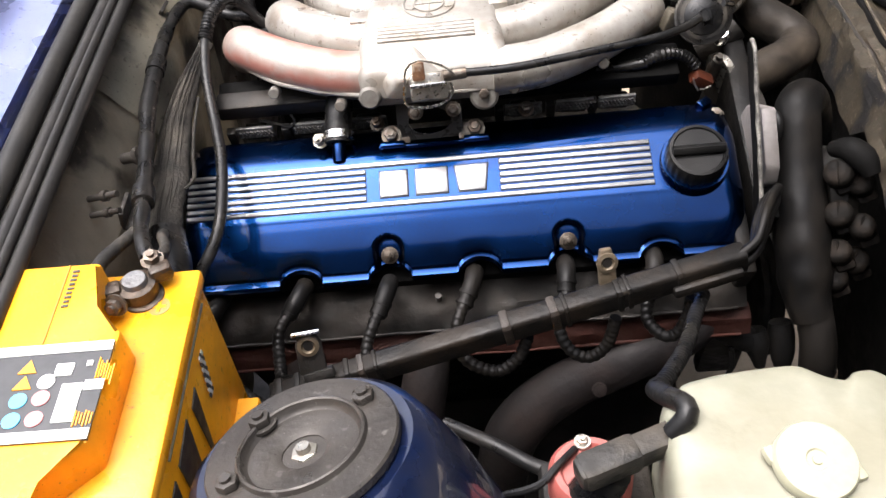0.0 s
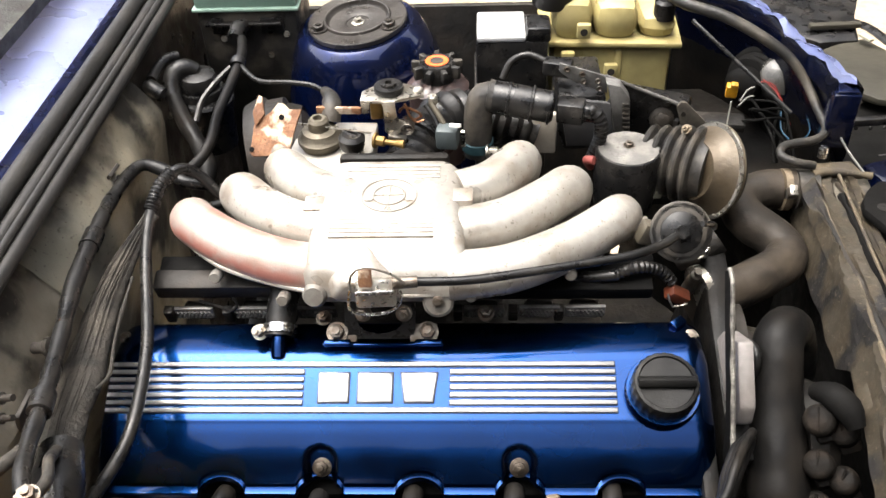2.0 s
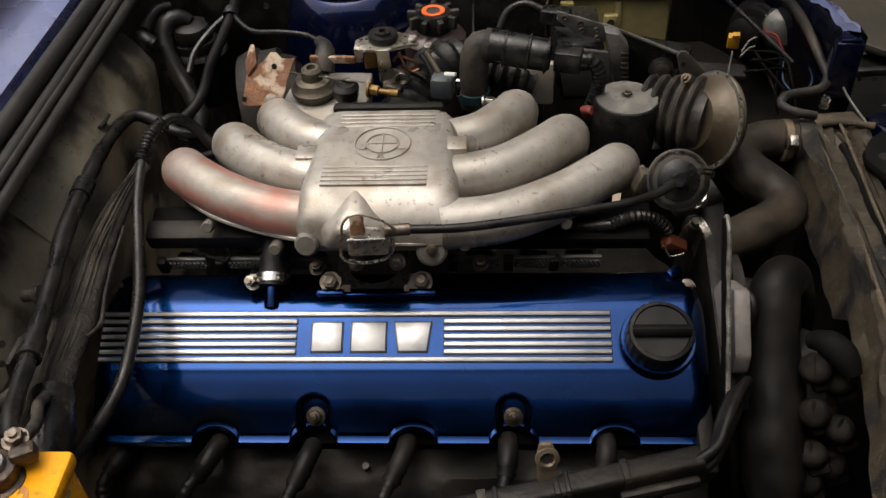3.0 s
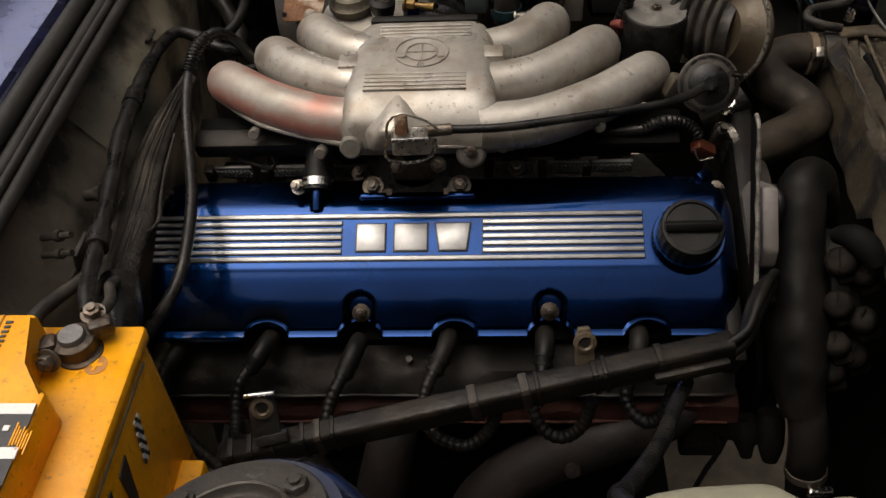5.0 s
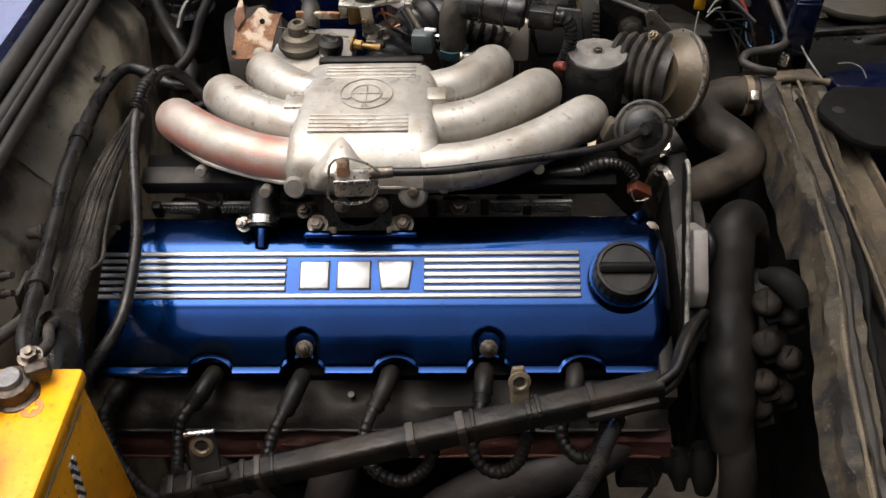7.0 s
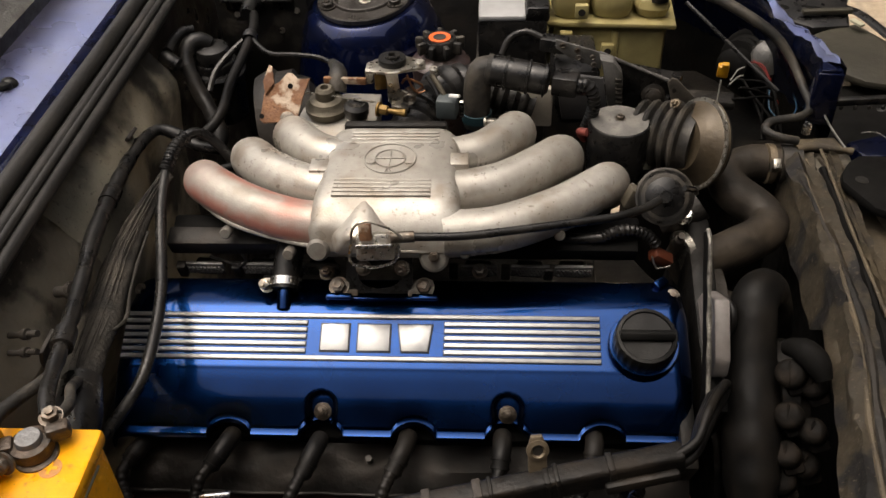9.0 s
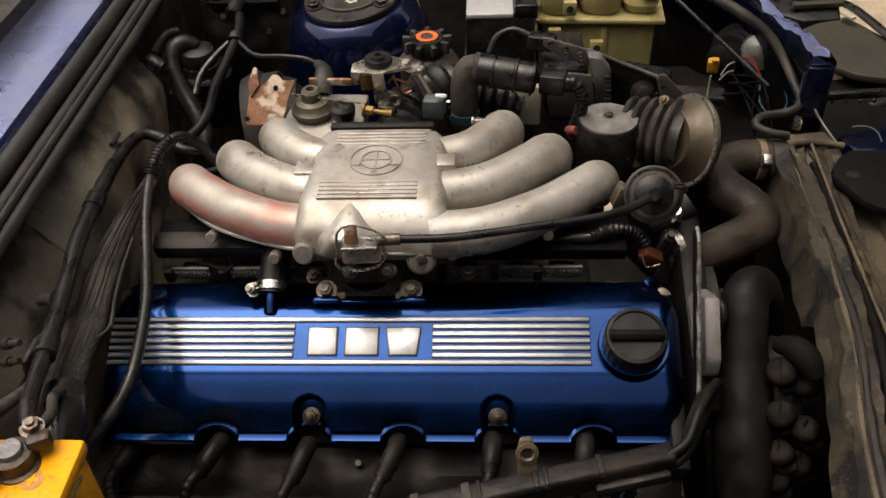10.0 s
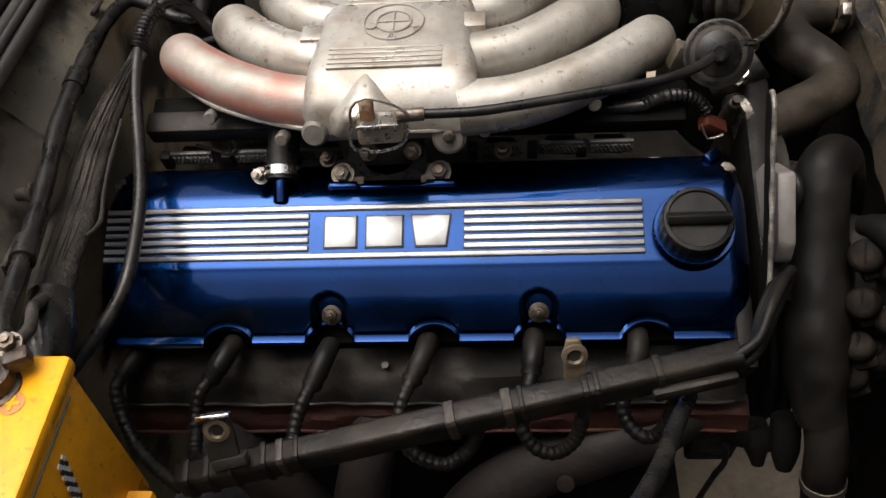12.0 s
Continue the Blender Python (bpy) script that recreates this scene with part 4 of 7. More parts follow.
for f, w in ((0.020, 0.008), (0.060, 0.006), (0.105, 0.004), (0.165, 0.005), (0.195, 0.006), (0.225, 0.004), (0.50, 0.008), (0.60, 0.008), (0.625, 0.004), (0.735, 0.005), (0.755, 0.004), (0.86, 0.006)):
    part("collar", prism([(-0.0105, -0.014), (0.0105, -0.014), (0.012, -0.010), (0.012, 0.010), (0.0095, 0.014), (-0.0095, 0.014), (-0.012, 0.010), (-0.012, -0.010)],
                         L * f - w / 2, L * f + w / 2, duct_turn, bevel=0.001), DUCT if int(f * 1000) not in (500, 600, 195) else DUCT_BAND, duct)


def lead_clip(at, tilt, wide, steel_top, label):
    at = Vector(at)
    clip = thing("lead_clip", at, label, "clip", "clips on the lead duct")
    m = Matrix.Translation(at) @ pose(0, 0, 0, tilt, 0, 8)
    part("strap", prism([(-wide, -0.012), (wide, -0.012), (wide * 0.95, 0.018), (wide * 0.6, 0.030), (-wide * 0.6, 0.030), (-wide * 0.95, 0.018)], -0.003, 0.003, m, bevel=0.0015), BRASS_DULL if not steel_top else DUSTY_RUBBER, clip)
    part("eyelet", lathe(m @ Vector((0, 0.017, 0.002)), m.to_3x3() @ Vector((0, 0, 1)), [(0.010, 0), (0.010, 0.003), (0.0065, 0.004), (0.0045, 0.001), (0.003, 0.001)], 22), BRASS_DULL, clip)
    part("eyelet_hole", lathe(m @ Vector((0, 0.017, 0.0035)), m.to_3x3() @ Vector((0, 0, 1)), [(0.0046, 0), (0.0046, 0.0008), (0.001, 0.0008)], 16), DARK, clip)
    if steel_top:
        part("bent_top", box(m @ Vector((0, 0.030, 0.005)), (wide * 2.1, 0.004, 0.010), (tilt - 20, 0, 8), 0.001), CHROME, clip, "bare steel folded edge")
    part("foot", box(m @ Vector((0.004, -0.014, 0.000)), (wide * 2.3, 0.010, 0.010), (tilt, -8, 8), 0.002), DUSTY_RUBBER, clip)
    return clip


lead_clip((-0.160, -0.128, 0.800), 62, 0.0125, True, "plated clip with a bare steel folded top")
lead_clip((0.116, -0.078, 0.826), 68, 0.0085, False, "dull brassy clip with a round eyelet")

LEADS = [
    ((-0.268, -0.020, 0.772), (-0.281, -0.038, 0.762), [(-0.284, -0.046, 0.756), (-0.279, -0.062, 0.745), (-0.262, -0.088, 0.735), (-0.240, -0.108, 0.728), (-0.215, -0.124, 0.72)]),
    ((-0.177, -0.022, 0.787), (-0.197, -0.048, 0.769), [(-0.203, -0.056, 0.763), (-0.206, -0.070, 0.753), (-0.204, -0.088, 0.746), (-0.198, -0.110, 0.750), (-0.180, -0.125, 0.766)]),
    ((-0.090, -0.024, 0.787), (-0.106, -0.056, 0.769), [(-0.110, -0.064, 0.764), (-0.116, -0.078, 0.756), (-0.118, -0.094, 0.750), (-0.116, -0.112, 0.757), (-0.110, -0.122, 0.775)]),
    ((-0.003, -0.020, 0.787), (-0.020, -0.052, 0.769), [(-0.024, -0.059, 0.764), (-0.028, -0.072, 0.757), (-0.027, -0.088, 0.750), (-0.015, -0.104, 0.744), (0.010, -0.110, 0.738), (0.030, -0.106, 0.752), (0.040, -0.100, 0.775)]),
    ((0.087, -0.018, 0.787), (0.083, -0.046, 0.770), [(0.081, -0.052, 0.766), (0.075, -0.062, 0.756), (0.074, -0.078, 0.744), (0.085, -0.092, 0.733), (0.102, -0.096, 0.731), (0.117, -0.094, 0.748), (0.124, -0.088, 0.778)]),
    ((0.176, -0.014, 0.787), (0.171, -0.038, 0.772), [(0.168, -0.046, 0.768), (0.160, -0.060, 0.758), (0.160, -0.074, 0.749), (0.172, -0.088, 0.745), (0.184, -0.090, 0.750), (0.192, -0.086, 0.768), (0.196, -0.080, 0.790)]),
]
for plug, end, wire in LEADS:
    lead = thing("spark_plug_lead", plug, "black ribbed spark plug lead with a rubber boot", "cable", "leads to the spark plugs")
    p, e = Vector(plug), Vector(end)
    part("boot", tube([p.lerp(e, 0.18) + Vector((0, 0.016, -0.010)), p.lerp(e, 0.30) + Vector((0, 0.004, -0.002)), p.lerp(e, 0.65), e], [0.0092, 0.0092, 0.0090, 0.0074], 16, wobble=0.1), HOSE_BLACK, lead)
    for f in (0.58, 0.84):
        part("boot_ring", tube([p.lerp(e, f), p.lerp(e, f + 0.09)], 0.0112 - 0.0022 * f, 16), HOSE_BLACK, lead)
    part("ribbed_sleeve", tube([tuple(e.lerp(p, 0.2)), *[(x, y - 0.003, z + 0.005) for x, y, z in wire]], 0.0054, 12, rib=0.0011, pitch=0.0066), HOSE_BLACK, lead)
bundle = thing("lead_bundle", (0.27, -0.03, 0.83), "bundle of black leads leaving the duct end", "cable")
for k, (dy, dz) in enumerate(((0.0, 0.0), (-0.006, -0.008), (0.004, -0.012), (-0.003, 0.007))):
    part("lead", tube([(0.236, -0.070 + dy, 0.830 + dz), (0.254, -0.060 + dy, 0.838 + dz), (0.265, -0.036 + dy * 2, 0.846 + dz * 1.5), (0.278, -0.012 + dy * 2, 0.847 + dz), (0.292, 0.008 + dy, 0.836 + dz), (0.306, 0.035, 0.805)], 0.0044, 12), HOSE_BLACK, bundle)
tail = thing("sensor_lead", (0.16, -0.17, 0.82), "black ribbed sensor lead from duct to plug", "cable")
part("ribbed_sleeve", tube([(0.208, -0.076, 0.790), (0.192, -0.110, 0.800), (0.171, -0.160, 0.825), (0.145, -0.210, 0.860), (0.127, -0.242, 0.886)], 0.0066, 14, rib=0.0005, pitch=0.006), RUBBER, tail)
part("elbow", tube([(0.127, -0.242, 0.886), (0.121, -0.252, 0.897), (0.124, -0.269, 0.913), (0.132, -0.286, 0.926), (0.131, -0.295, 0.924), (0.122, -0.299, 0.912)], 0.0078, 16), RUBBER, tail)
part("plug", box((0.092, -0.306, 0.901), (0.078, 0.019, 0.020), (0, -4, 18), 0.004), DUSTY_RUBBER, tail)
part("plug_band", box((0.078, -0.3105, 0.900), (0.044, 0.0225, 0.023), (0, -4, 18), 0.005), DUSTY_RUBBER, tail)
sensor = thing("level_sensor", (0.068, -0.298, 0.86), "faded red round sensor lid with a screw", "sensor")
part("red_lid", lathe((0.069, -0.293, 0.850), (0, 0, 1), [(0.031, -0.02), (0.031, 0.006), (0.027, 0.012), (0.022, 0.012), (0.020, 0.009), (0.004, 0.009)], 36), RED, sensor)
part("socket", lathe((0.066, -0.309, 0.855), (0.5, 0.1, 0.8), [(0.016, -0.01), (0.017, 0.02), (0.014, 0.032), (0.004, 0.034)], 20), PLASTIC, sensor)
part("screw", nut(bmesh.new(), (0.066, -0.270, 0.862), (0, 0, 1), 0.008, 0.005), STEEL, sensor)
part("thin_lead", tube([(0.060, -0.275, 0.862), (0.045, -0.290, 0.865), (0.030, -0.302, 0.86), (0.0, -0.30, 0.845), (-0.03, -0.29, 0.83)], 0.003, 8), RUBBER, sensor)
brake = thing("brake_reservoir", (0.068, -0.32, 0.78), "dark brake fluid reservoir below the red lid", "reservoir")
part("tank", box((0.075, -0.325, 0.79), (0.085, 0.12, 0.09), bevel=0.008), DARK, brake)
under = thing("brake_line", (0.0, -0.25, 0.8), "black hose running beside the strut tower", "hose")
part("hose_body", tube([(-0.04, -0.205, 0.80), (0.0, -0.235, 0.81), (0.035, -0.262, 0.815), (0.06, -0.27, 0.82)], 0.006, 10), RUBBER, under)
# ---- battery dressing ----
LABEL_Z = 0.9845
part("label_sheet", box((-0.3005, -0.2785, LABEL_Z + 0.0004), (0.097, 0.078, 0.0012), bevel=0.0), BLACK_PRINT, battery, "dark printed label sheet")
for y in (-0.2435, -0.3135):
    part("label_band", box((-0.3005, y, LABEL_Z + 0.0012), (0.097, 0.008, 0.0012), bevel=0.0), WHITE, battery, "white label band")
rnd = random.Random(4)
for x, y, w, d, m in ((-0.272, -0.289, 0.014, 0.030, WHITE), (-0.2575, -0.276, 0.013, 0.008, WHITE), (-0.281, -0.262, 0.012, 0.010, WHITE), (-0.2645, -0.258, 0.004, 0.004, WHITE)):
    part("printed_block", box((x, y, LABEL_Z + 0.0014), (w, d, 0.001), bevel=0.0), m, battery)
for k in range(7):
    part("printed_bar", box((-0.258 + k * 0.0018, -0.2625 - 0.001 * k, LABEL_Z + 0.0014), (0.0009, 0.017 - (k % 3) * 0.003, 0.001), bevel=0.0), YELLOW, battery)
for k in range(6):
    part("printed_bar", box((-0.264 + k * 0.0022, -0.302, LABEL_Z + 0.0014), (0.001, 0.012 - (k % 3) * 0.002, 0.001), bevel=0.0), YELLOW, battery)
SKY_PRINT = mat("blue_print", (0.10, 0.45, 0.70), 0.5, 0, (0.08, 0.38, 0.6), 0.3, 60, 0.0)
PINK_PRINT = mat("red_print", (0.65, 0.22, 0.22), 0.5, 0, (0.6, 0.3, 0.3), 0.4, 90, 0.0)
for x, y, m in ((-0.306, -0.285, SKY_PRINT), (-0.306, -0.300, SKY_PRINT), (-0.291, -0.284, PINK_PRINT), (-0.291, -0.300, PINK_PRINT), (-0.291, -0.271, WHITE)):
    part("printed_dot", lathe((x, y, LABEL_Z + 0.0008), (0, 0, 1), [(0.006, 0), (0.006, 0.001), (0.001, 0.001)], 20), m, battery)
for y in (-0.258, -0.271):
    part("printed_triangle", prism([(-0.313, y - 0.005), (-0.300, y - 0.005), (-0.3065, y + 0.006)], LABEL_Z + 0.0008, LABEL_Z + 0.0018), YELLOW, battery)
for k in range(9):
    part("printed_bar", box((-0.2975, -0.2035 + 0.0042 * k, 0.9846), (0.0050 - 0.001 * (k % 2), 0.0020, 0.0008), (0, 0, 4), 0.0), BLACK_PRINT, battery)
# A darker orange bar carries the shade of the lid's groove.
part("lid_groove_shade", box((-0.3040, -0.200, 0.9843), (0.0014, 0.074, 0.001), (0, 0, 0), 0.0), mat("lid_shadow_line", (0.45, 0.20, 0.01), 0.5), battery)
plus = lathe((-0.2435, -0.1815, 0.9508), (0, 0, 1), [(0.0085, 0), (0.0085, 0.0006), (0.001, 0.0006)], 24)
part("terminal_mark", plus, mat("worn_mark", (0.52, 0.22, 0.05), 0.5), battery, "worn round pole mark")
part("mark_cross", box((-0.2435, -0.1815, 0.9516), (0.011, 0.0026, 0.0006), bevel=0.0), YELLOW, battery)
part("mark_cross", box((-0.2435, -0.1815, 0.9517), (0.0026, 0.011, 0.0006), bevel=0.0), YELLOW, battery)
# printed side: plain shapes in the print's colours
SIDE_X = -0.2192
for y0, z0, y1, z1, m in ((-0.232, 0.915, -0.250, 0.850, BLACK_PRINT), (-0.262, 0.918, -0.300, 0.852, BLACK_PRINT), (-0.310, 0.915, -0.370, 0.850, BLACK_PRINT)):
    bm = prism([(y0, z0), (y0 - 0.014, z1), (y1, z1), (y1 + 0.002, z0 - 0.004)], 0, 0.0012, Matrix(((0, 0, 1, SIDE_X), (1, 0, 0, 0), (0, 1, 0, 0), (0, 0, 0, 1))))
    part("side_print", bm, m, battery)
for i in range(3):
    for j in range(8):
        m = BLACK_PRINT if (i + j) % 2 else WHITE
        part("check_square", box((SIDE_X + 0.0008, -0.200 - 0.0032 * i - 0.0012 * j, 0.915 - 0.0050 * j), (0.001, 0.0032, 0.0050), (14, 0, 0), 0.0), m, battery)
part("seam_strip", box((SIDE_X + 0.0006, -0.235, 0.9325), (0.0015, 0.14, 0.0015), bevel=0.0), WHITE_PLASTIC, battery)

DULL_BOLT = mat("dull_bolt_steel", (0.20, 0.185, 0.16), 0.45, 0.7, (0.12, 0.10, 0.08), 0.6, 90, 0.3, 300, dirt=(0.10, 0.06, 0.035), dirt_amount=0.5, dirt_scale=80)
clamp = thing("battery_clamp", (-0.260, -0.166, 0.951), "tarnished lead battery clamp with bolts", "clamp")
LEAD = mat("tarnished_lead", (0.060, 0.050, 0.041), 0.45, 0.5, (0.032, 0.025, 0.020), 0.7, 70, 0.5, 250, dirt=(0.10, 0.06, 0.034), dirt_amount=0.5, dirt_scale=40)
part("pole", lathe((-0.260, -0.168, 0.951), (0, 0, 1), [(0.0105, 0), (0.0098, 0.0175), (0.0088, 0.0188), (0.002, 0.0188)], 24), mat("worn_lead_top", (0.17, 0.17, 0.17), 0.42, 0.7, (0.11, 0.105, 0.10), 0.6, 90, 0.3), clamp, "bright worn lead pole")
part("jaw", lathe((-0.260, -0.168, 0.953), (0, 0, 1), [(0.0106, 0), (0.0150, 0.001), (0.0148, 0.011), (0.0106, 0.0125)], 28), LEAD, clamp)
part("pole_foot", lathe((-0.258, -0.170, 0.9505), (0, 0, 1), [(0.0165, 0), (0.016, 0.002), (0.013, 0.003), (0.004, 0.003)], 28), LEAD, clamp)
part("clamp_arm", box((-0.280, -0.174, 0.962), (0.020, 0.014, 0.013), (0, 0, 20), 0.003), LEAD, clamp)
part("clamp_arm", box((-0.243, -0.157, 0.964), (0.018, 0.013, 0.014), (0, 0, 25), 0.004), LEAD, clamp)
for at, axis in (((-0.249, -0.150, 0.970), (0.1, -0.1, 1)), ((-0.288, -0.176, 0.968), (0.0, -0.3, 1)), ((-0.272, -0.186, 0.962), (-0.2, -1, 0.4))):
    part("clamp_bolt", nut(bmesh.new(), at, axis, 0.0115, 0.007), DULL_BOLT, clamp)

# ---- cables along the bulkhead ----
lead1 = thing("battery_lead", (-0.29, 0.0, 0.94), "thick dusty black battery lead along the bulkhead", "cable")
part("lead", tube([(-0.253, -0.148, 0.970), (-0.262, -0.128, 0.968), (-0.274, -0.096, 0.956), (-0.284, -0.05, 0.948), (-0.293, -0.008, 0.942), (-0.303, 0.045, 0.940), (-0.312, 0.096, 0.940), (-0.317, 0.16, 0.940), (-0.320, 0.22, 0.938), (-0.318, 0.275, 0.934), (-0.308, 0.298, 0.932), (-0.285, 0.297, 0.924), (-0.262, 0.285, 0.918), (-0.24, 0.29, 0.91)],
                  [0.006, 0.0065, 0.0072, 0.0075, 0.008, 0.008, 0.0075, 0.007, 0.007, 0.0065], 14, wobble=0.22), RUBBER, lead1)
for q, d in (((-0.284, -0.05, 0.948), (-0.2, 1, -0.1)), ((-0.317, 0.16, 0.940), (-0.05, 1, 0))):
    part("tape_wrap", band(q, d, 0.0085, 0.022, seg=16), RUBBER, lead1, "black tape wrap")
lead2 = thing("second_battery_lead", (-0.30, -0.13, 0.95), "short dark lead from clamp towards the bulkhead", "cable")
part("lead", tube([(-0.288, -0.172, 0.968), (-0.292, -0.150, 0.968), (-0.286, -0.122, 0.960), (-0.279, -0.092, 0.950), (-0.285, -0.06, 0.94)], 0.0055, 12, wobble=0.08), DUSTY_RUBBER, lead2)
part("lead", tube([(-0.245, -0.148, 0.968), (-0.245, -0.130, 0.962), (-0.254, -0.110, 0.955), (-0.264, -0.085, 0.935)], 0.0045, 10, wobble=0.08), DUSTY_RUBBER, lead2)
sleeve = thing("loom_sleeve", (-0.285, 0.05, 0.9), "flattened grey woven sleeve round a wiring loom", "cable sleeve")
part("sleeve", tube([(-0.262, -0.110, 0.905), (-0.272, -0.080, 0.912), (-0.280, -0.04, 0.911), (-0.284, 0.004, 0.909), (-0.290, 0.06, 0.909), (-0.293, 0.105, 0.911), (-0.289, 0.155, 0.917), (-0.284, 0.188, 0.922), (-0.275, 0.212, 0.930)],
                    [0.017, 0.018, 0.017, 0.018, 0.0175, 0.016, 0.013, 0.010, 0.008], 16, squash=0.62, wobble=0.16), TAPE, sleeve)
part("frayed_edge", tube([(-0.266, -0.005, 0.913), (-0.262, 0.015, 0.909), (-0.267, 0.045, 0.912), (-0.272, 0.085, 0.914), (-0.274, 0.13, 0.918)], 0.0018, 6, wobble=0.5), TAPE, sleeve)
part("loom_boot", tube([(-0.255, -0.135, 0.91), (-0.262, -0.105, 0.916), (-0.270, -0.07, 0.918)], [0.016, 0.019, 0.017], 16, wobble=0.1), RUBBER, sleeve)
vac_hose = thing("vacuum_hose", (-0.25, 0.05, 0.88), "thin black vacuum hose crossing above the cover end", "hose")
part("hose_body", tube([(-0.218, 0.27, 0.905), (-0.240, 0.272, 0.936), (-0.256, 0.262, 0.951), (-0.270, 0.238, 0.945), (-0.276, 0.212, 0.932), (-0.274, 0.180, 0.920), (-0.268, 0.148, 0.910), (-0.256, 0.10, 0.898), (-0.247, 0.058, 0.890), (-0.242, 0.005, 0.880), (-0.244, -0.03, 0.872), (-0.250, -0.065, 0.872), (-0.254, -0.10, 0.88), (-0.256, -0.13, 0.89)],
                       0.0058, 14), RUBBER, vac_hose)
part("ribbed_end", tube([(-0.262, 0.256, 0.9505), (-0.271, 0.238, 0.9455), (-0.2765, 0.214, 0.9335)], 0.0066, 14, rib=0.0014, pitch=0.004), RUBBER, vac_hose)
part("side_branch", tube([(-0.225, 0.245, 0.915), (-0.205, 0.26, 0.91), (-0.19, 0.27, 0.90)], 0.005, 10), RUBBER, vac_hose)
small_hose = thing("cross_hose", (-0.28, 0.31, 0.92), "black hose crossing from bulkhead to engine", "hose")
part("hose_body", tube([(-0.275, 0.292, 0.918), (-0.256, 0.315, 0.922), (-0.246, 0.345, 0.93), (-0.248, 0.40, 0.935), (-0.242, 0.45, 0.945), (-0.238, 0.50, 0.955), (-0.246, 0.545, 0.955)], 0.0062, 12), HOSE_BLACK, small_hose)
part("branch", tube([(-0.239, 0.49, 0.954), (-0.228, 0.47, 0.952), (-0.205, 0.445, 0.950), (-0.17, 0.432, 0.955), (-0.14, 0.425, 0.955), (-0.122, 0.41, 0.955)], 0.0032, 8), RUBBER, small_hose)
part("branch", tube([(-0.239, 0.49, 0.954), (-0.262, 0.47, 0.94), (-0.28, 0.445, 0.925), (-0.285, 0.42, 0.91)], 0.004, 8), RUBBER, small_hose)
part("collar", lathe((-0.239, 0.485, 0.953), (0, 1, 0.2), [(0.009, -0.006), (0.010, 0), (0.009, 0.006)], 14), RUBBER, small_hose)

for at, r in (((-0.306, 0.022, 0.936), 0.009), ((-0.318, -0.045, 0.948), 0.005), ((-0.314, -0.060, 0.942), 0.0045)):
    stud = thing("wall_stud", at, "dusty round stud on the bulkhead", "bolt", "studs on the bulkhead")
    part("shank", lathe(at, (1, -0.2, 0.3), [(r * 0.6, -0.02), (r * 0.6, 0.012), (r * 0.3, 0.012)], 14), MOUNT, stud)
    part("washer", lathe(at, (1, -0.2, 0.3), [(r, -0.004), (r, 0.001), (r * 0.5, 0.0015)], 18), MOUNT, stud)
strands = random.Random(9)
for k in range(10):
    ox, oz = strands.uniform(-0.013, 0.013), strands.uniform(0.004, 0.009)
    line = [(-0.272, -0.080, 0.912), (-0.280, -0.04, 0.911), (-0.284, 0.004, 0.909), (-0.290, 0.06, 0.909), (-0.293, 0.105, 0.911), (-0.289, 0.155, 0.917), (-0.284, 0.188, 0.922), (-0.275, 0.212, 0.930)]
    w = [1.0, 1.0, 1.05, 1.0, 0.95, 0.8, 0.6, 0.4]
    bend = math.sqrt(max(0.05, 1 - (ox / 0.017) ** 2))
    part("woven_strand", tube([(x + ox * f + strands.uniform(-0.0012, 0.0012), y, z + 0.0112 * f * bend + strands.uniform(-0.0006, 0.0008)) for (x, y, z), f in zip(line, w)], 0.0007, 5, step=0.012), TAPE, sleeve)

# ---- valve can on the bulkhead ----
can = thing("purge_valve", (-0.295, 0.47, 0.88), "black plastic valve can with an elbow hose", "valve")
cb = Vector((-0.292, 0.490, 0.865))
part("can_body", lathe(cb, (0.03, -0.04, 1), [(0.031, -0.03), (0.033, 0.030), (0.036, 0.034), (0.0365, 0.040), (0.034, 0.043), (0.028, 0.044)], 36), PLASTIC, can)
part("can_lid", lathe(cb + Vector((-0.002, 0, 0.043)), (0.0, -0.04, 1), [(0.028, 0.0), (0.0285, 0.010), (0.0275, 0.0115), (0.0245, 0.012), (0.0245, 0.022), (0.021, 0.029), (0.012, 0.032), (0.002, 0.032)], 36), RUBBER, can)
part("elbow", tube([(-0.296, 0.494, 0.938), (-0.308, 0.492, 0.944), (-0.320, 0.484, 0.942), (-0.324, 0.472, 0.930), (-0.321, 0.462, 0.920)], [0.010, 0.012, 0.012, 0.0115, 0.011], 16), RUBBER, can)
part("down_hose", tube([(-0.322, 0.465, 0.924), (-0.312, 0.445, 0.915), (-0.298, 0.420, 0.910), (-0.282, 0.395, 0.905), (-0.268, 0.372, 0.898), (-0.258, 0.350, 0.890), (-0.256, 0.33, 0.885)], [0.0090, 0.0095, 0.011, 0.011, 0.010, 0.011, 0.010, 0.008], 14, wobble=0.22), HOSE_BLACK, can)
part("arm", tube([(-0.322, 0.512, 0.950), (-0.333, 0.502, 0.952), (-0.339, 0.48, 0.950), (-0.340, 0.455, 0.948)], 0.0065, 10), RUBBER, can)
part("arm_end", tube([(-0.342, 0.442, 0.947), (-0.334, 0.438, 0.945), (-0.322, 0.434, 0.940)], [0.010, 0.0105, 0.009], 14), RUBBER, can)

# ---- fuse box in the far corner ----
fuse_box = thing("fuse_box", (-0.25, 0.63, 0.86), "black fuse box with a smoky green clear lid", "fuse box")
part("base", box((-0.250, 0.650, 0.920), (0.132, 0.10, 0.10), bevel=0.005), DUSTY_RUBBER, fuse_box)
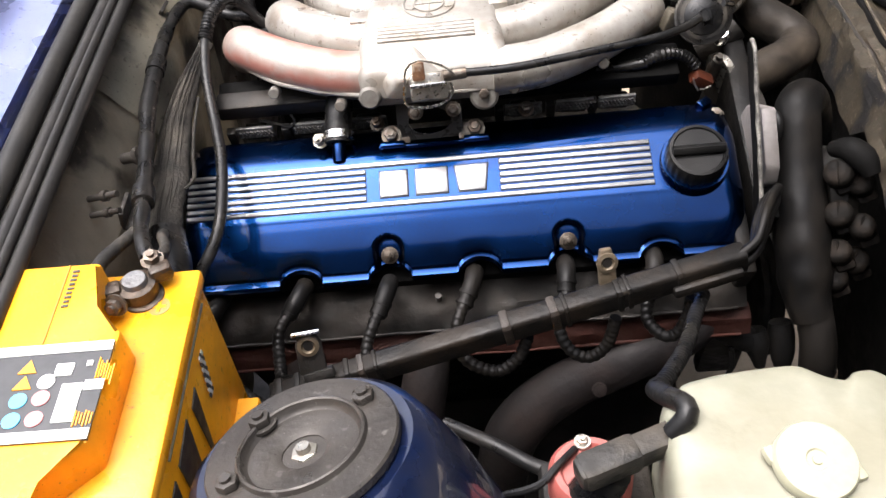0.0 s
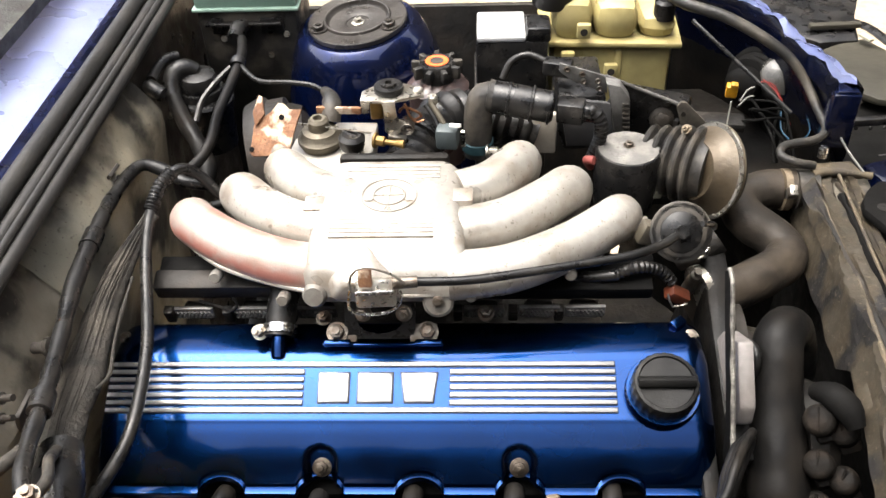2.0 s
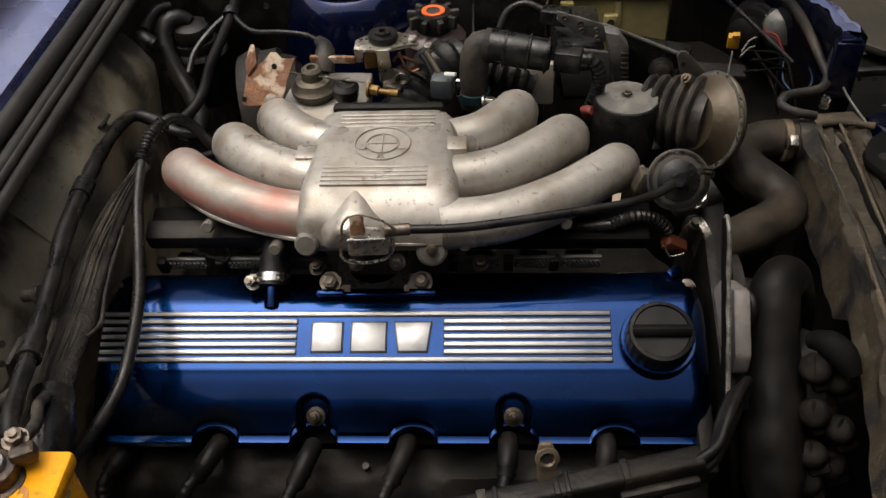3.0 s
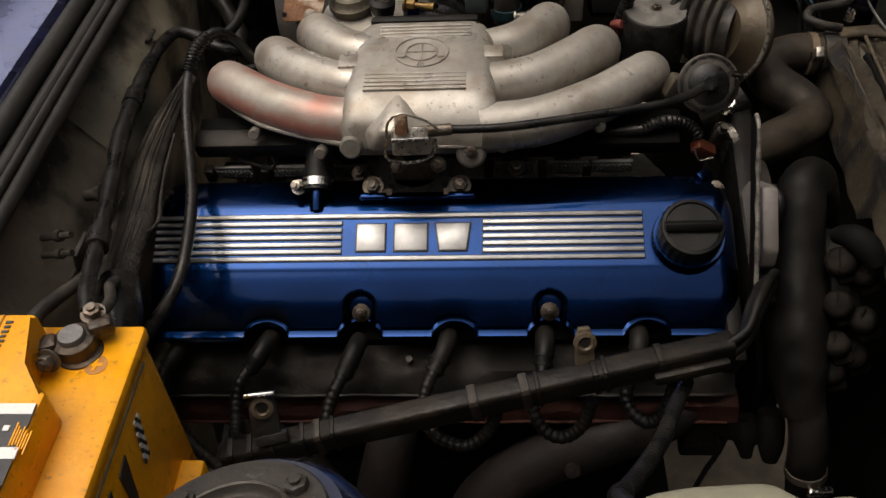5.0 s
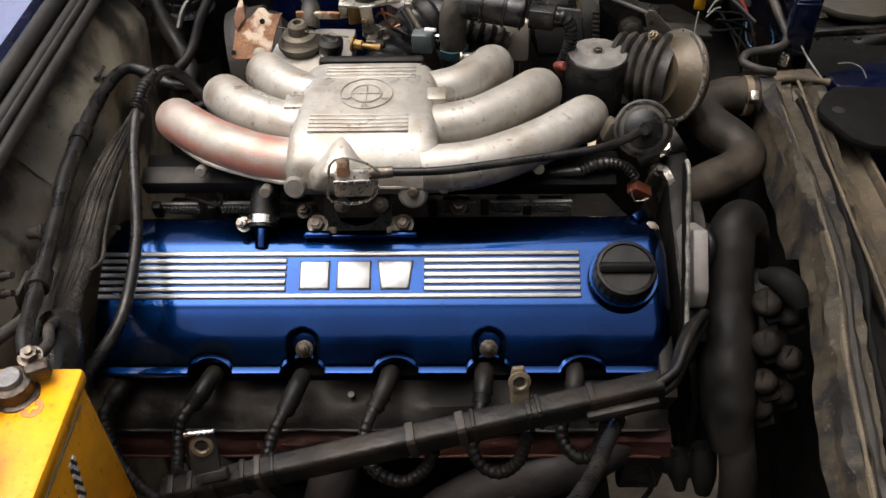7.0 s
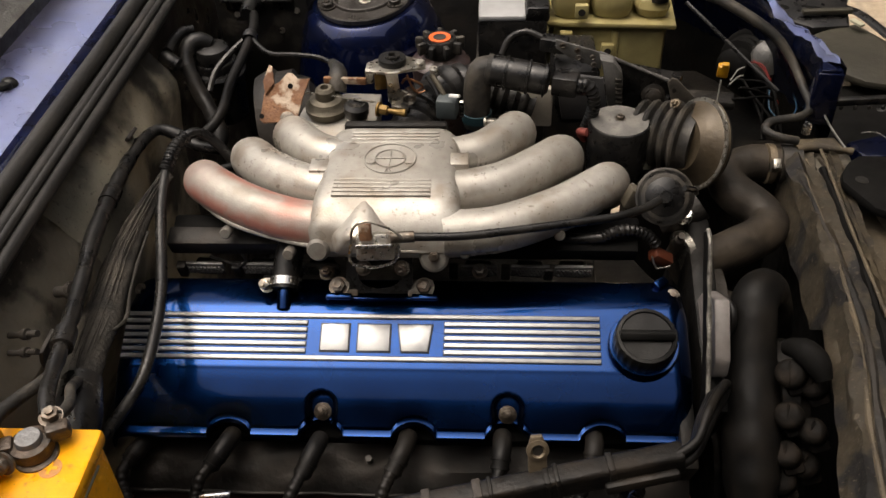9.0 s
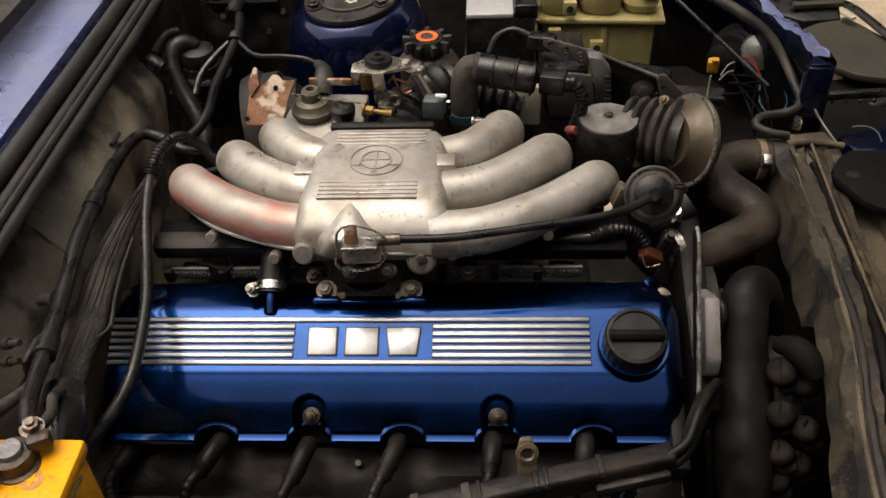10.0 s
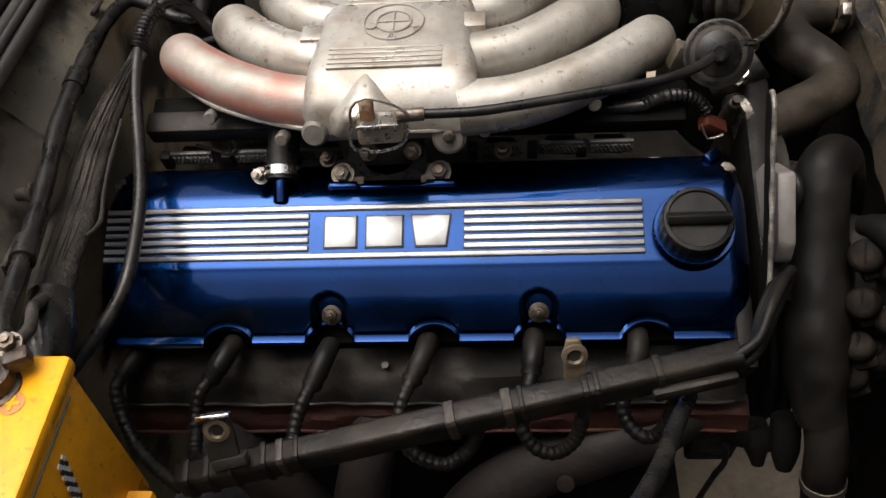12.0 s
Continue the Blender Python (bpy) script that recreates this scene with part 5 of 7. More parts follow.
for x, z in ((-0.285, 0.93), (-0.225, 0.905), (-0.20, 0.935)):
    part("screw", lathe((x, 0.599, z), (0, -1, 0.2), [(0.0045, 0), (0.004, 0.003), (0.001, 0.003)], 12), STEEL, fuse_box)
GREEN_LID = mat("smoky_green_lid", (0.15, 0.23, 0.19), 0.15, 0, (0.19, 0.27, 0.22), 0.5, 30, 0.0, coat=0.6)
part("lid", box((-0.250, 0.652, 0.984), (0.136, 0.104, 0.026), bevel=0.005), GREEN_LID, fuse_box)
part("lid_rim", box((-0.250, 0.650, 0.9705), (0.142, 0.110, 0.005), bevel=0.002), GREEN_LID, fuse_box)
part("amber_strip", box((-0.205, 0.612, 0.997), (0.030, 0.012, 0.003), bevel=0.001), ORANGE, fuse_box)
for x in (-0.29, -0.225, -0.21):
    part("clip", box((x, 0.598, 0.948), (0.016, 0.006, 0.022), bevel=0.002), PLASTIC, fuse_box)
part("ledge", box((-0.255, 0.595, 0.952), (0.10, 0.010, 0.004), bevel=0.001), PLASTIC, fuse_box)
part("cable_gland", tube([(-0.258, 0.60, 0.945), (-0.257, 0.575, 0.955), (-0.256, 0.545, 0.955)], [0.012, 0.011, 0.009], 14), PLASTIC, fuse_box)

# ---- rusty bracket and pressure regulator behind the manifold ----
rusty = thing("rusty_bracket", (-0.17, 0.33, 0.93), "rusty steel bracket with flaking paint", "bracket")
tilt = pose(-0.165, 0.318, 0.953, 45, 0, 0)
part("top_plate", prism([(-0.026, -0.018), (-0.022, -0.022), (-0.008, -0.020), (0.016, -0.021), (0.019, -0.006), (0.023, 0.010), (0.030, 0.030), (0.016, 0.029), (0.011, 0.036), (0.004, 0.037), (-0.004, 0.026), (-0.012, 0.022), (-0.022, 0.014)], -0.0015, 0.0015, tilt, bevel=0.0006), RUST, rusty)
part("side_flap", prism([(-0.020, 0.010), (-0.010, 0.024), (-0.013, 0.044), (-0.017, 0.045), (-0.023, 0.026)], 0.0015, 0.0050, tilt, bevel=0.0008), RUST, rusty)
# Black discs stand for the dark of the open holes.
part("hole", lathe(tilt @ Vector((-0.024, -0.014, 0.001)), (0, -0.7, 0.7), [(0.0028, 0), (0.0028, 0.0012), (0.0008, 0.0012)], 14), PLASTIC_AND_SHADE, rusty)
part("hole", lathe(tilt @ Vector((0.008, 0.021, 0.001)), (0, -0.7, 0.7), [(0.0030, 0), (0.0030, 0.0012), (0.0008, 0.0012)], 14), PLASTIC_AND_SHADE, rusty)
part("bolt", lathe(tilt @ Vector((0.006, -0.017, 0.001)), (0, -0.7, 0.7), [(0.0085, 0), (0.008, 0.004), (0.003, 0.005)], 18), DULL_STEEL, rusty)
booster = thing("brake_booster", (-0.19, 0.40, 0.88), "dark round brake booster behind the rusty bracket", "booster")
part("drum", lathe((-0.165, 0.40, 0.87), (1, 0.15, 0.1), [(0.05, -0.05), (0.072, -0.046), (0.078, -0.030), (0.078, -0.024), (0.074, -0.02), (0.074, 0.0), (0.066, 0.003), (0.066, 0.006), (0.060, 0.020), (0.056, 0.018), (0.050, 0.023), (0.03, 0.028), (0.01, 0.028)], 44), SHIELD, booster)
regulator = thing("pressure_regulator", (-0.115, 0.33, 0.93), "tarnished round fuel pressure regulator", "regulator")
TARNISH = mat("tarnished_zinc", (0.135, 0.118, 0.088), 0.5, 0.6, (0.08, 0.068, 0.050), 0.7, 50, 0.3, 260)
part("lower_can", lathe((-0.119, 0.338, 0.926), (0, -0.05, 1), [(0.022, -0.01), (0.022, 0.008), (0.025, 0.010), (0.025, 0.015), (0.022, 0.017), (0.019, 0.024), (0.012, 0.026), (0.011, 0.036), (0.008, 0.039), (0.005, 0.039), (0.004, 0.034)], 32), TARNISH, regulator)
part("elbow_nipple", tube([(-0.108, 0.352, 0.950), (-0.107, 0.362, 0.962), (-0.110, 0.380, 0.964), (-0.120, 0.405, 0.958)], [0.011, 0.011, 0.008, 0.006], 14), DUSTY_RUBBER, regulator)
part("rod", tube([(-0.150, 0.340, 0.957), (-0.11, 0.330, 0.957), (-0.06, 0.317, 0.957)], 0.0012, 6), STEEL, regulator)
slab("mount_pad", [(-0.158, 0.285), (-0.095, 0.285), (-0.060, 0.325), (-0.060, 0.383), (-0.105, 0.385), (-0.150, 0.352)], 0.905, 0.929, ALLOY, manifold)
stub = thing("vacuum_nipple", (-0.083, 0.32, 0.94), "black rubber nipple with a bright band", "nipple")
part("rubber", lathe((-0.082, 0.318, 0.93), (0.05, -0.05, 1), [(0.011, -0.008), (0.011, 0.006), (0.014, 0.012), (0.0145, 0.022), (0.010, 0.026), (0.003, 0.024)], 20), RUBBER, stub)
part("ring", band((-0.082, 0.3185, 0.9365), (0.05, -0.05, 1), 0.012, 0.005), CHROME, stub)

# ---- throttle body ----
OLD_BRASS = mat("old_brass", (0.24, 0.15, 0.045), 0.5, 0.6, (0.15, 0.09, 0.03), 0.6, 70, 0.2)
throttle = thing("throttle_assembly", (-0.03, 0.32, 0.92), "cast throttle housing with plated linkage and a black bush", "throttle")
part("flange", box((-0.033, 0.289, 0.925), (0.116, 0.012, 0.050), (8, 0, 0), 0.005), PAINT_AND_SHADE, throttle)
part("housing", lathe((-0.025, 0.285, 0.902), (0, 1, 0.05), [(0.024, 0), (0.027, 0.006), (0.027, 0.035), (0.024, 0.045), (0.02, 0.046)], 32), DARK, throttle)
part("arm_plate", prism([(-0.072, 0.344), (-0.072, 0.364), (-0.061, 0.374), (-0.036, 0.384), (-0.005, 0.371), (-0.003, 0.354), (-0.020, 0.350), (-0.032, 0.343), (-0.049, 0.342)], 0.9775, 0.981, bevel=0.001), STEEL, throttle)
part("hanging_arm", upright([(-0.049, 0.9805), (-0.034, 0.981), (-0.0335, 0.958), (-0.024, 0.955), (-0.027, 0.943), (-0.041, 0.936), (-0.047, 0.943), (-0.0465, 0.972)], 0.3405, 0.343, 0.0008), STEEL, throttle)
part("side_leg", upright([(-0.072, 0.981), (-0.062, 0.981), (-0.0635, 0.965), (-0.071, 0.964)], 0.344, 0.3465, 0.0008), STEEL, throttle)
COPPER = mat("tarnished_copper", (0.26, 0.12, 0.06), 0.45, 0.8, (0.14, 0.07, 0.04), 0.6, 90)
part("return_wire", tube([(-0.031, 0.350, 0.962), (-0.026, 0.349, 0.969), (-0.013, 0.349, 0.964), (-0.007, 0.350, 0.957), (-0.018, 0.350, 0.951), (-0.025, 0.350, 0.955)], 0.0016, 8), COPPER, throttle, "tarnished copper return wire")
part("return_wire", tube([(-0.024, 0.346, 0.975), (-0.019, 0.345, 0.960), (-0.012, 0.345, 0.952), (-0.004, 0.347, 0.954)], 0.0014, 8), COPPER, throttle, "tarnished copper return wire")
part("arm_foot", box((-0.034, 0.340, 0.9365), (0.020, 0.008, 0.004), (0, 12, 0), 0.001), STEEL, throttle)
part("bush", lathe((-0.042, 0.364, 0.981), (0, 0, 1), [(0.0155, 0), (0.0165, 0.003), (0.0155, 0.007), (0.009, 0.0075), (0.0085, 0.010), (0.004, 0.0105), (0.003, 0.006)], 28), RUBBER, throttle)
part("brass_block", box((-0.056, 0.353, 0.966), (0.014, 0.010, 0.024), (0, 0, 10), 0.002), OLD_BRASS, throttle)
part("red_link", box((-0.098, 0.355, 0.963), (0.050, 0.005, 0.008), (0, 0, -4), 0.001), RUST, throttle)
part("brass_nut", nut(bmesh.new(), (-0.055, 0.313, 0.950), (1, -0.3, 0), 0.011, 0.011, spin=20), OLD_BRASS, throttle)
part("brass_stem", tube([(-0.050, 0.311, 0.950), (-0.024, 0.306, 0.949)], [0.0032, 0.0032, 0.0048], 12), OLD_BRASS, throttle)
for at in ((-0.010, 0.362, 0.981), (0.006, 0.358, 0.974)):
    part("screw", lathe(at, (0, -0.1, 1), [(0.0052, -0.006), (0.0052, 0.003), (0.0040, 0.0042), (0.002, 0.0042)], 16), STEEL, throttle)
part("return_spring", tube([(-0.022 + 0.007 * math.cos(k * 0.9), 0.335 + k * 0.0005, 0.948 + 0.007 * math.sin(k * 0.9)) for k in range(40)], 0.0010, 5, step=0.004), DULL_STEEL, throttle)
part("linkage", tube([(0.004, 0.352, 0.972), (0.012, 0.344, 0.962), (0.020, 0.336, 0.950), (0.024, 0.330, 0.940)], 0.0032, 8), TARNISH, throttle)
part("spring_hook", tube([(-0.002, 0.352, 0.970), (0.008, 0.342, 0.958), (0.014, 0.332, 0.946)], 0.0030, 8), RUBBER, throttle)
intake = thing("intake_boot", (0.0, 0.4, 0.93), "black ribbed rubber intake boot behind the throttle", "hose")
part("boot", tube([(-0.025, 0.335, 0.900), (-0.010, 0.37, 0.912), (0.015, 0.40, 0.925), (0.05, 0.42, 0.915), (0.12, 0.425, 0.89)], 0.025, 26, rib=0.004, pitch=0.014), RUBBER, intake)
tps = thing("throttle_switch", (0.012, 0.325, 0.93), "grey-green throttle position switch", "switch")
part("body", box((0.022, 0.330, 0.943), (0.024, 0.020, 0.024), (0, 0, -8), 0.003), mat("grey_green_plastic", (0.060, 0.074, 0.076), 0.5, 0, (0.04, 0.05, 0.052)), tps)
part("tag", box((0.031, 0.320, 0.963), (0.012, 0.004, 0.010), (60, 0, -10), 0.001), WHITE, tps)
part("strip", box((0.039, 0.320, 0.946), (0.005, 0.004, 0.028), (20, 0, 0), 0.001), CHROME, tps)

# ---- idle valve with its elbow hose ----
idle = thing("idle_valve", (0.09, 0.37, 0.94), "black cylindrical idle valve with a plug", "valve")
V0, V1 = Vector((0.070, 0.374, 0.966)), Vector((0.140, 0.362, 0.958))
vx = (V1 - V0).normalized()
part("barrel", lathe(V0, vx, [(0.013, -0.006), (0.016, -0.004), (0.0185, 0.002), (0.0185, 0.044), (0.0168, 0.046), (0.0178, 0.048), (0.0178, 0.068), (0.014, 0.071), (0.004, 0.071)], 28), PLASTIC, idle)
part("plug", box(V1 + vx * 0.018, (0.030, 0.024, 0.024), (0, 0, -14), 0.003), PLASTIC, idle)
for f in (0.020, 0.046, 0.066):
    part("band", band(V0 + vx * f, vx, 0.0192, 0.003), PLASTIC, idle)
part("plug_boot", tube([V1 + vx * 0.03, V1 + vx * 0.045], [0.011, 0.009], 14), RUBBER, idle)
elbow = thing("elbow_hose", (0.05, 0.37, 0.9), "grey-black rubber elbow hose with a clamp", "hose")
part("hose_body", tube([V0 + vx * 0.01, V0 - vx * 0.004, (0.060, 0.374, 0.963), (0.056, 0.371, 0.950), (0.055, 0.369, 0.932), (0.055, 0.367, 0.895)], 0.0162, 20), DUSTY_RUBBER, elbow)
part("clamp", band((0.055, 0.3675, 0.908), (0, -0.05, -1), 0.0170, 0.011), mat("teal_band", (0.016, 0.05, 0.062), 0.5, 0.3), elbow)
part("clamp_screw", nut(bmesh.new(), (0.066, 0.352, 0.908), (1, -0.2, 0.1), 0.010, 0.012), STEEL, elbow)
part("clamp", band(V0 - vx * 0.0, vx, 0.0175, 0.007), DUSTY_RUBBER, elbow)
idle_lead = thing("ribbed_lead", (0.18, 0.36, 0.91), "black ribbed plug lead beside the air box", "cable")
part("ribbed_sleeve", tube([V1 + vx * 0.03, (0.182, 0.352, 0.958), (0.190, 0.352, 0.945), (0.192, 0.356, 0.925), (0.188, 0.362, 0.900), (0.184, 0.37, 0.88)], 0.0065, 14, rib=0.0016, pitch=0.0055), RUBBER, idle_lead)

# ---- grey-topped canister, bellows and dusty disc ----
canister = thing("round_canister", (0.225, 0.345, 0.86), "black round canister with a dusty grey lid and bolt", "canister")
part("can_body", lathe((0.223, 0.347, 0.86), (0, 0, 1), [(0.034, -0.02), (0.036, 0.0), (0.0365, 0.050), (0.035, 0.053), (0.033, 0.0535)], 40), PLASTIC, canister)
part("lid", lathe((0.223, 0.347, 0.9125), (0, 0, 1), [(0.0335, 0), (0.0335, 0.0015), (0.012, 0.003), (0.009, 0.0045), (0.002, 0.0045)], 40), mat("dusty_grey_lid", (0.115, 0.11, 0.10), 0.6, 0, (0.075, 0.072, 0.066), 0.7, 50, 0.4, 160, dirt=(0.20, 0.185, 0.165), dirt_amount=0.5, dirt_scale=60, specks=(0.035, 0.028, 0.02)), canister, "speckled dusty grey lid")
part("lid_bolt", nut(bmesh.new(), (0.223, 0.347, 0.916), (0, 0, 1), 0.009, 0.005), DULL_STEEL, canister)
part("bracket", box((0.262, 0.335, 0.872), (0.010, 0.006, 0.036), (0, 14, 20), 0.001), WHITE_PLASTIC, canister, "pale plastic tab")
part("side_bracket", tube([(0.185, 0.36, 0.88), (0.178, 0.352, 0.895), (0.186, 0.343, 0.90)], 0.005, 10), RED, canister, "faded red hose loop")
bellows = thing("air_bellows", (0.28, 0.355, 0.88), "black ribbed rubber air bellows", "hose")
b0, b1 = Vector((0.246, 0.378, 0.884)), Vector((0.314, 0.339, 0.888))
span = (b1 - b0).length
folds = [(0.020, 0.0)]
for k in range(5):
    f, r = 0.03 + 0.17 * k, 0.034 + 0.0022 * k
    folds += [(r - 0.005, f * span), (r + 0.002, (f + 0.035) * span), (r + 0.0035, (f + 0.07) * span), (r + 0.002, (f + 0.105) * span), (r - 0.005, (f + 0.14) * span)]
folds += [(0.036, 0.90 * span), (0.037, span), (0.02, span)]
part("bellows", lathe(b0, b1 - b0, folds, 44), DUSTY_RUBBER, bellows)
TAN = mat("tan_dust_metal", (0.080, 0.060, 0.038), 0.45, 0.4, (0.045, 0.035, 0.022), 0.7, 25, 0.3, 150, dirt=(0.14, 0.11, 0.075), dirt_amount=0.4)
disc = thing("air_intake_ring", (0.32, 0.335, 0.87), "dusty tan metal ring of the air meter", "air intake")
dn = Vector((0.85, 0.30, -0.28))
dc = Vector((0.310, 0.338, 0.888))
part("dish", lathe(dc, dn, [(0.033, -0.016), (0.0365, -0.010), (0.041, -0.004), (0.047, 0.002), (0.053, 0.006), (0.0535, 0.007), (0.0545, 0.010), (0.048, 0.013), (0.02, 0.013)], 56), TAN, disc)
part("rim", lathe(dc + dn.normalized() * 0.009, dn, [(0.0515, -0.005), (0.0545, -0.005), (0.055, -0.003), (0.052, -0.002)], 48), STEEL, disc, "worn bright rim")
part("back_drum", lathe(dc + dn.normalized() * 0.012, dn, [(0.050, -0.001), (0.050, 0.004), (0.040, 0.008), (0.01, 0.009)], 40), PLASTIC, disc)
part("ring_bolt", nut(bmesh.new(), dc + Vector((-0.020, -0.024, -0.040)), (-0.8, -0.5, 0.3), 0.011, 0.008), STEEL, disc)
part("ring_bolt", nut(bmesh.new(), dc + Vector((-0.024, 0.016, 0.044)), (-0.6, -0.2, 0.7), 0.008, 0.005), BRASS_DULL, disc)

# ---- air filter box ----
air_box = thing("air_filter_box", (0.2, 0.43, 0.85), "black plastic air filter box with a ribbed edge", "air box")
part("front_face", prism([(0.150, 0.89), (0.150, 0.935), (0.205, 0.935), (0.212, 0.86), (0.16, 0.86)], 0, 0.10, Matrix(((1, 0, 0, 0), (0, 0, 1, 0.425), (0, 1, 0, 0), (0, 0, 0, 1))), bevel=0.004), PLASTIC, air_box)
part("lid_beam", upright([(0.202, 0.958), (0.219, 0.954), (0.231, 0.938), (0.235, 0.889), (0.217, 0.889), (0.212, 0.930)], 0.412, 0.430, 0.002), STRAP, air_box, "dusty pale grey toothed beam")
for k in range(7):
    part("tooth", box((0.2262 + 0.0006 * k, 0.4105, 0.932 - 0.0062 * k), (0.0085, 0.005, 0.0030), (0, 8, 0), 0.0008), DUSTY_RUBBER, air_box)
part("front_panel", upright([(0.148, 0.946), (0.207, 0.938), (0.217, 0.880), (0.160, 0.880)], 0.402, 0.408, 0.002), mat("dusty_grey_black_panel", (0.050, 0.050, 0.052), 0.5, 0, (0.034, 0.034, 0.035), 0.6, 14, 0.2, 150, dirt=(0.09, 0.085, 0.078), dirt_amount=0.4, spec=0.3), air_box, "dusty grey-black front panel")
part("side_panel", upright([(0.203, 0.956), (0.294, 0.917), (0.299, 0.872), (0.236, 0.870), (0.224, 0.935)], 0.432, 0.438, 0.002), PLASTIC, air_box, "glossy black side panel")
part("panel_edge", tube([(0.203, 0.431, 0.9575), (0.25, 0.431, 0.937), (0.294, 0.431, 0.9175)], 0.0022, 8, wobble=0.4), STRAP, air_box, "pale edge line")
part("knob", lathe((0.274, 0.432, 0.899), (-0.05, -1, 0.2), [(0.015, -0.002), (0.0145, 0.004), (0.010, 0.006), (0.0095, 0.011), (0.006, 0.013), (0.002, 0.013)], 20), DARK, air_box)
part("corner_plate", upright([(0.289, 0.918), (0.293, 0.925), (0.300, 0.924), (0.335, 0.887), (0.330, 0.876), (0.302, 0.874)], 0.4255, 0.4285, 0.001), FRAME_DIRT, air_box, "dusty triangular steel plate")
part("plate_hole", lathe((0.298, 0.4253, 0.908), (0, -1, 0), [(0.003, 0), (0.003, 0.0006), (0.0005, 0.0006)], 12), DARK, air_box)
part("rivet_plate", upright([(0.149, 0.975), (0.205, 0.957), (0.207, 0.934), (0.166, 0.951), (0.150, 0.963)], 0.4315, 0.4345, 0.001), STRAP, air_box, "riveted grey steel plate")
for x, z in ((0.158, 0.967), (0.176, 0.960), (0.195, 0.951), (0.178, 0.951), (0.197, 0.941)):
    part("rivet", lathe((x, 0.4315, z), (0, -1, 0.1), [(0.0038, 0), (0.0038, 0.001), (0.0026, 0.0018), (0.0018, 0.0006), (0.0005, 0.0006)], 14), DULL_STEEL, air_box)
part("rear_box", box((0.265, 0.475, 0.862), (0.095, 0.07, 0.075), (0, 0, -24), 0.006), PLASTIC, air_box)
part("side_cover", box((0.118, 0.412, 0.895), (0.060, 0.010, 0.055), (0, 0, -4), 0.003), mat("pale_beige_plastic", (0.42, 0.39, 0.33), 0.5, 0, (0.33, 0.30, 0.25), 0.5, 25, dirt=(0.2, 0.17, 0.13), dirt_amount=0.3), air_box, "pale beige side cover")
meter_plug = thing("meter_plug", (0.16, 0.44, 0.95), "black cable plug on the air meter", "plug")
part("plug", box((0.150, 0.455, 0.957), (0.034, 0.020, 0.018), (0, 0, -18), 0.003), PLASTIC, meter_plug)
part("cable", tube([(0.138, 0.462, 0.96), (0.115, 0.470, 0.966), (0.095, 0.468, 0.958), (0.085, 0.46, 0.94)], 0.0045, 10), RUBBER, meter_plug)
part("wire_clip", tube([(0.150, 0.44, 0.962), (0.160, 0.437, 0.968), (0.172, 0.437, 0.964)], 0.0008, 6), CHROME, meter_plug)

# ---- far wing: steering reservoir, relay box, expansion tank ----
steering = thing("steering_reservoir", (0.005, 0.51, 0.86), "dark fluid reservoir with a toothed black and orange cap", "reservoir")
part("body", lathe((0.004, 0.512, 0.85), (0, 0, 1), [(0.036, -0.06), (0.038, 0.035), (0.040, 0.045), (0.036, 0.050), (0.025, 0.055), (0.02, 0.056)], 36), mat("smoked_plastic", (0.055, 0.035, 0.03), 0.35, 0, (0.03, 0.02, 0.02)), steering)
cap_part = part("cap", lathe((0.004, 0.512, 0.908), (0, 0, 1), [(0.022, -0.004), (0.023, 0.018), (0.021, 0.021), (0.004, 0.021)], 32), PLASTIC, steering)
for k in range(9):
    a = 2 * math.pi * k / 9 + 0.2
    part("cap_tooth", box((0.004 + 0.027 * math.cos(a), 0.512 + 0.027 * math.sin(a), 0.920), (0.011, 0.007, 0.016), (0, 0, math.degrees(a)), 0.0015), DUSTY_RUBBER, cap_part)
part("cap_disc", lathe((0.004, 0.512, 0.929), (0, 0, 1), [(0.0145, 0), (0.0145, 0.0012), (0.009, 0.0012), (0.0085, 0.0005), (0.001, 0.0005)], 32), ORANGE, cap_part, "orange cap disc")
part("cap_badge", lathe((0.004, 0.512, 0.9296), (0, 0, 1), [(0.0085, 0), (0.0085, 0.0008), (0.001, 0.0008)], 24), DUSTY_RUBBER, cap_part)
steering.location += Vector((0.0, 0.0, 0.008))
relay = thing("relay_box", (0.096, 0.60, 0.86), "glossy black relay box beside the expansion tank", "box")
part("box", box((0.100, 0.605, 0.878), (0.094, 0.085, 0.115), bevel=0.005), PLASTIC, relay)
part("lid", box((0.086, 0.601, 0.9385), (0.064, 0.078, 0.008), bevel=0.003), mat("grey_box_lid", (0.34, 0.34, 0.34), 0.4, 0, (0.28, 0.28, 0.28), 0.5, 14, 0.05, 200, dirt=(0.2, 0.2, 0.19), dirt_amount=0.3), relay, "pale grey lid")
part("side_cap", box((0.134, 0.586, 0.942), (0.032, 0.044, 0.022), bevel=0.005), PLASTIC, relay)
part("foot", box((0.10, 0.62, 0.80), (0.10, 0.10, 0.14), bevel=0.004), DARK, relay)
tank = thing("expansion_tank", (0.225, 0.65, 0.80), "yellowed plastic coolant expansion tank with a seam", "tank")
part("lower_half", prism([(0.156, 0.612), (0.316, 0.602), (0.322, 0.69), (0.150, 0.70)], 0.80, 0.928, bevel=0.012), TANK, tank)
part("seam", prism([(0.146, 0.603), (0.326, 0.591), (0.332, 0.70), (0.140, 0.71)], 0.926, 0.934, bevel=0.003), TANK, tank)
for x0, x1, top in ((0.155, 0.208, 0.987), (0.210, 0.268, 0.982), (0.270, 0.320, 0.966)):
    part("chamber", prism([(x0, 0.608), (x1, 0.604), (x1, 0.69), (x0, 0.695)], 0.930, top, bevel=0.018), TANK, tank)
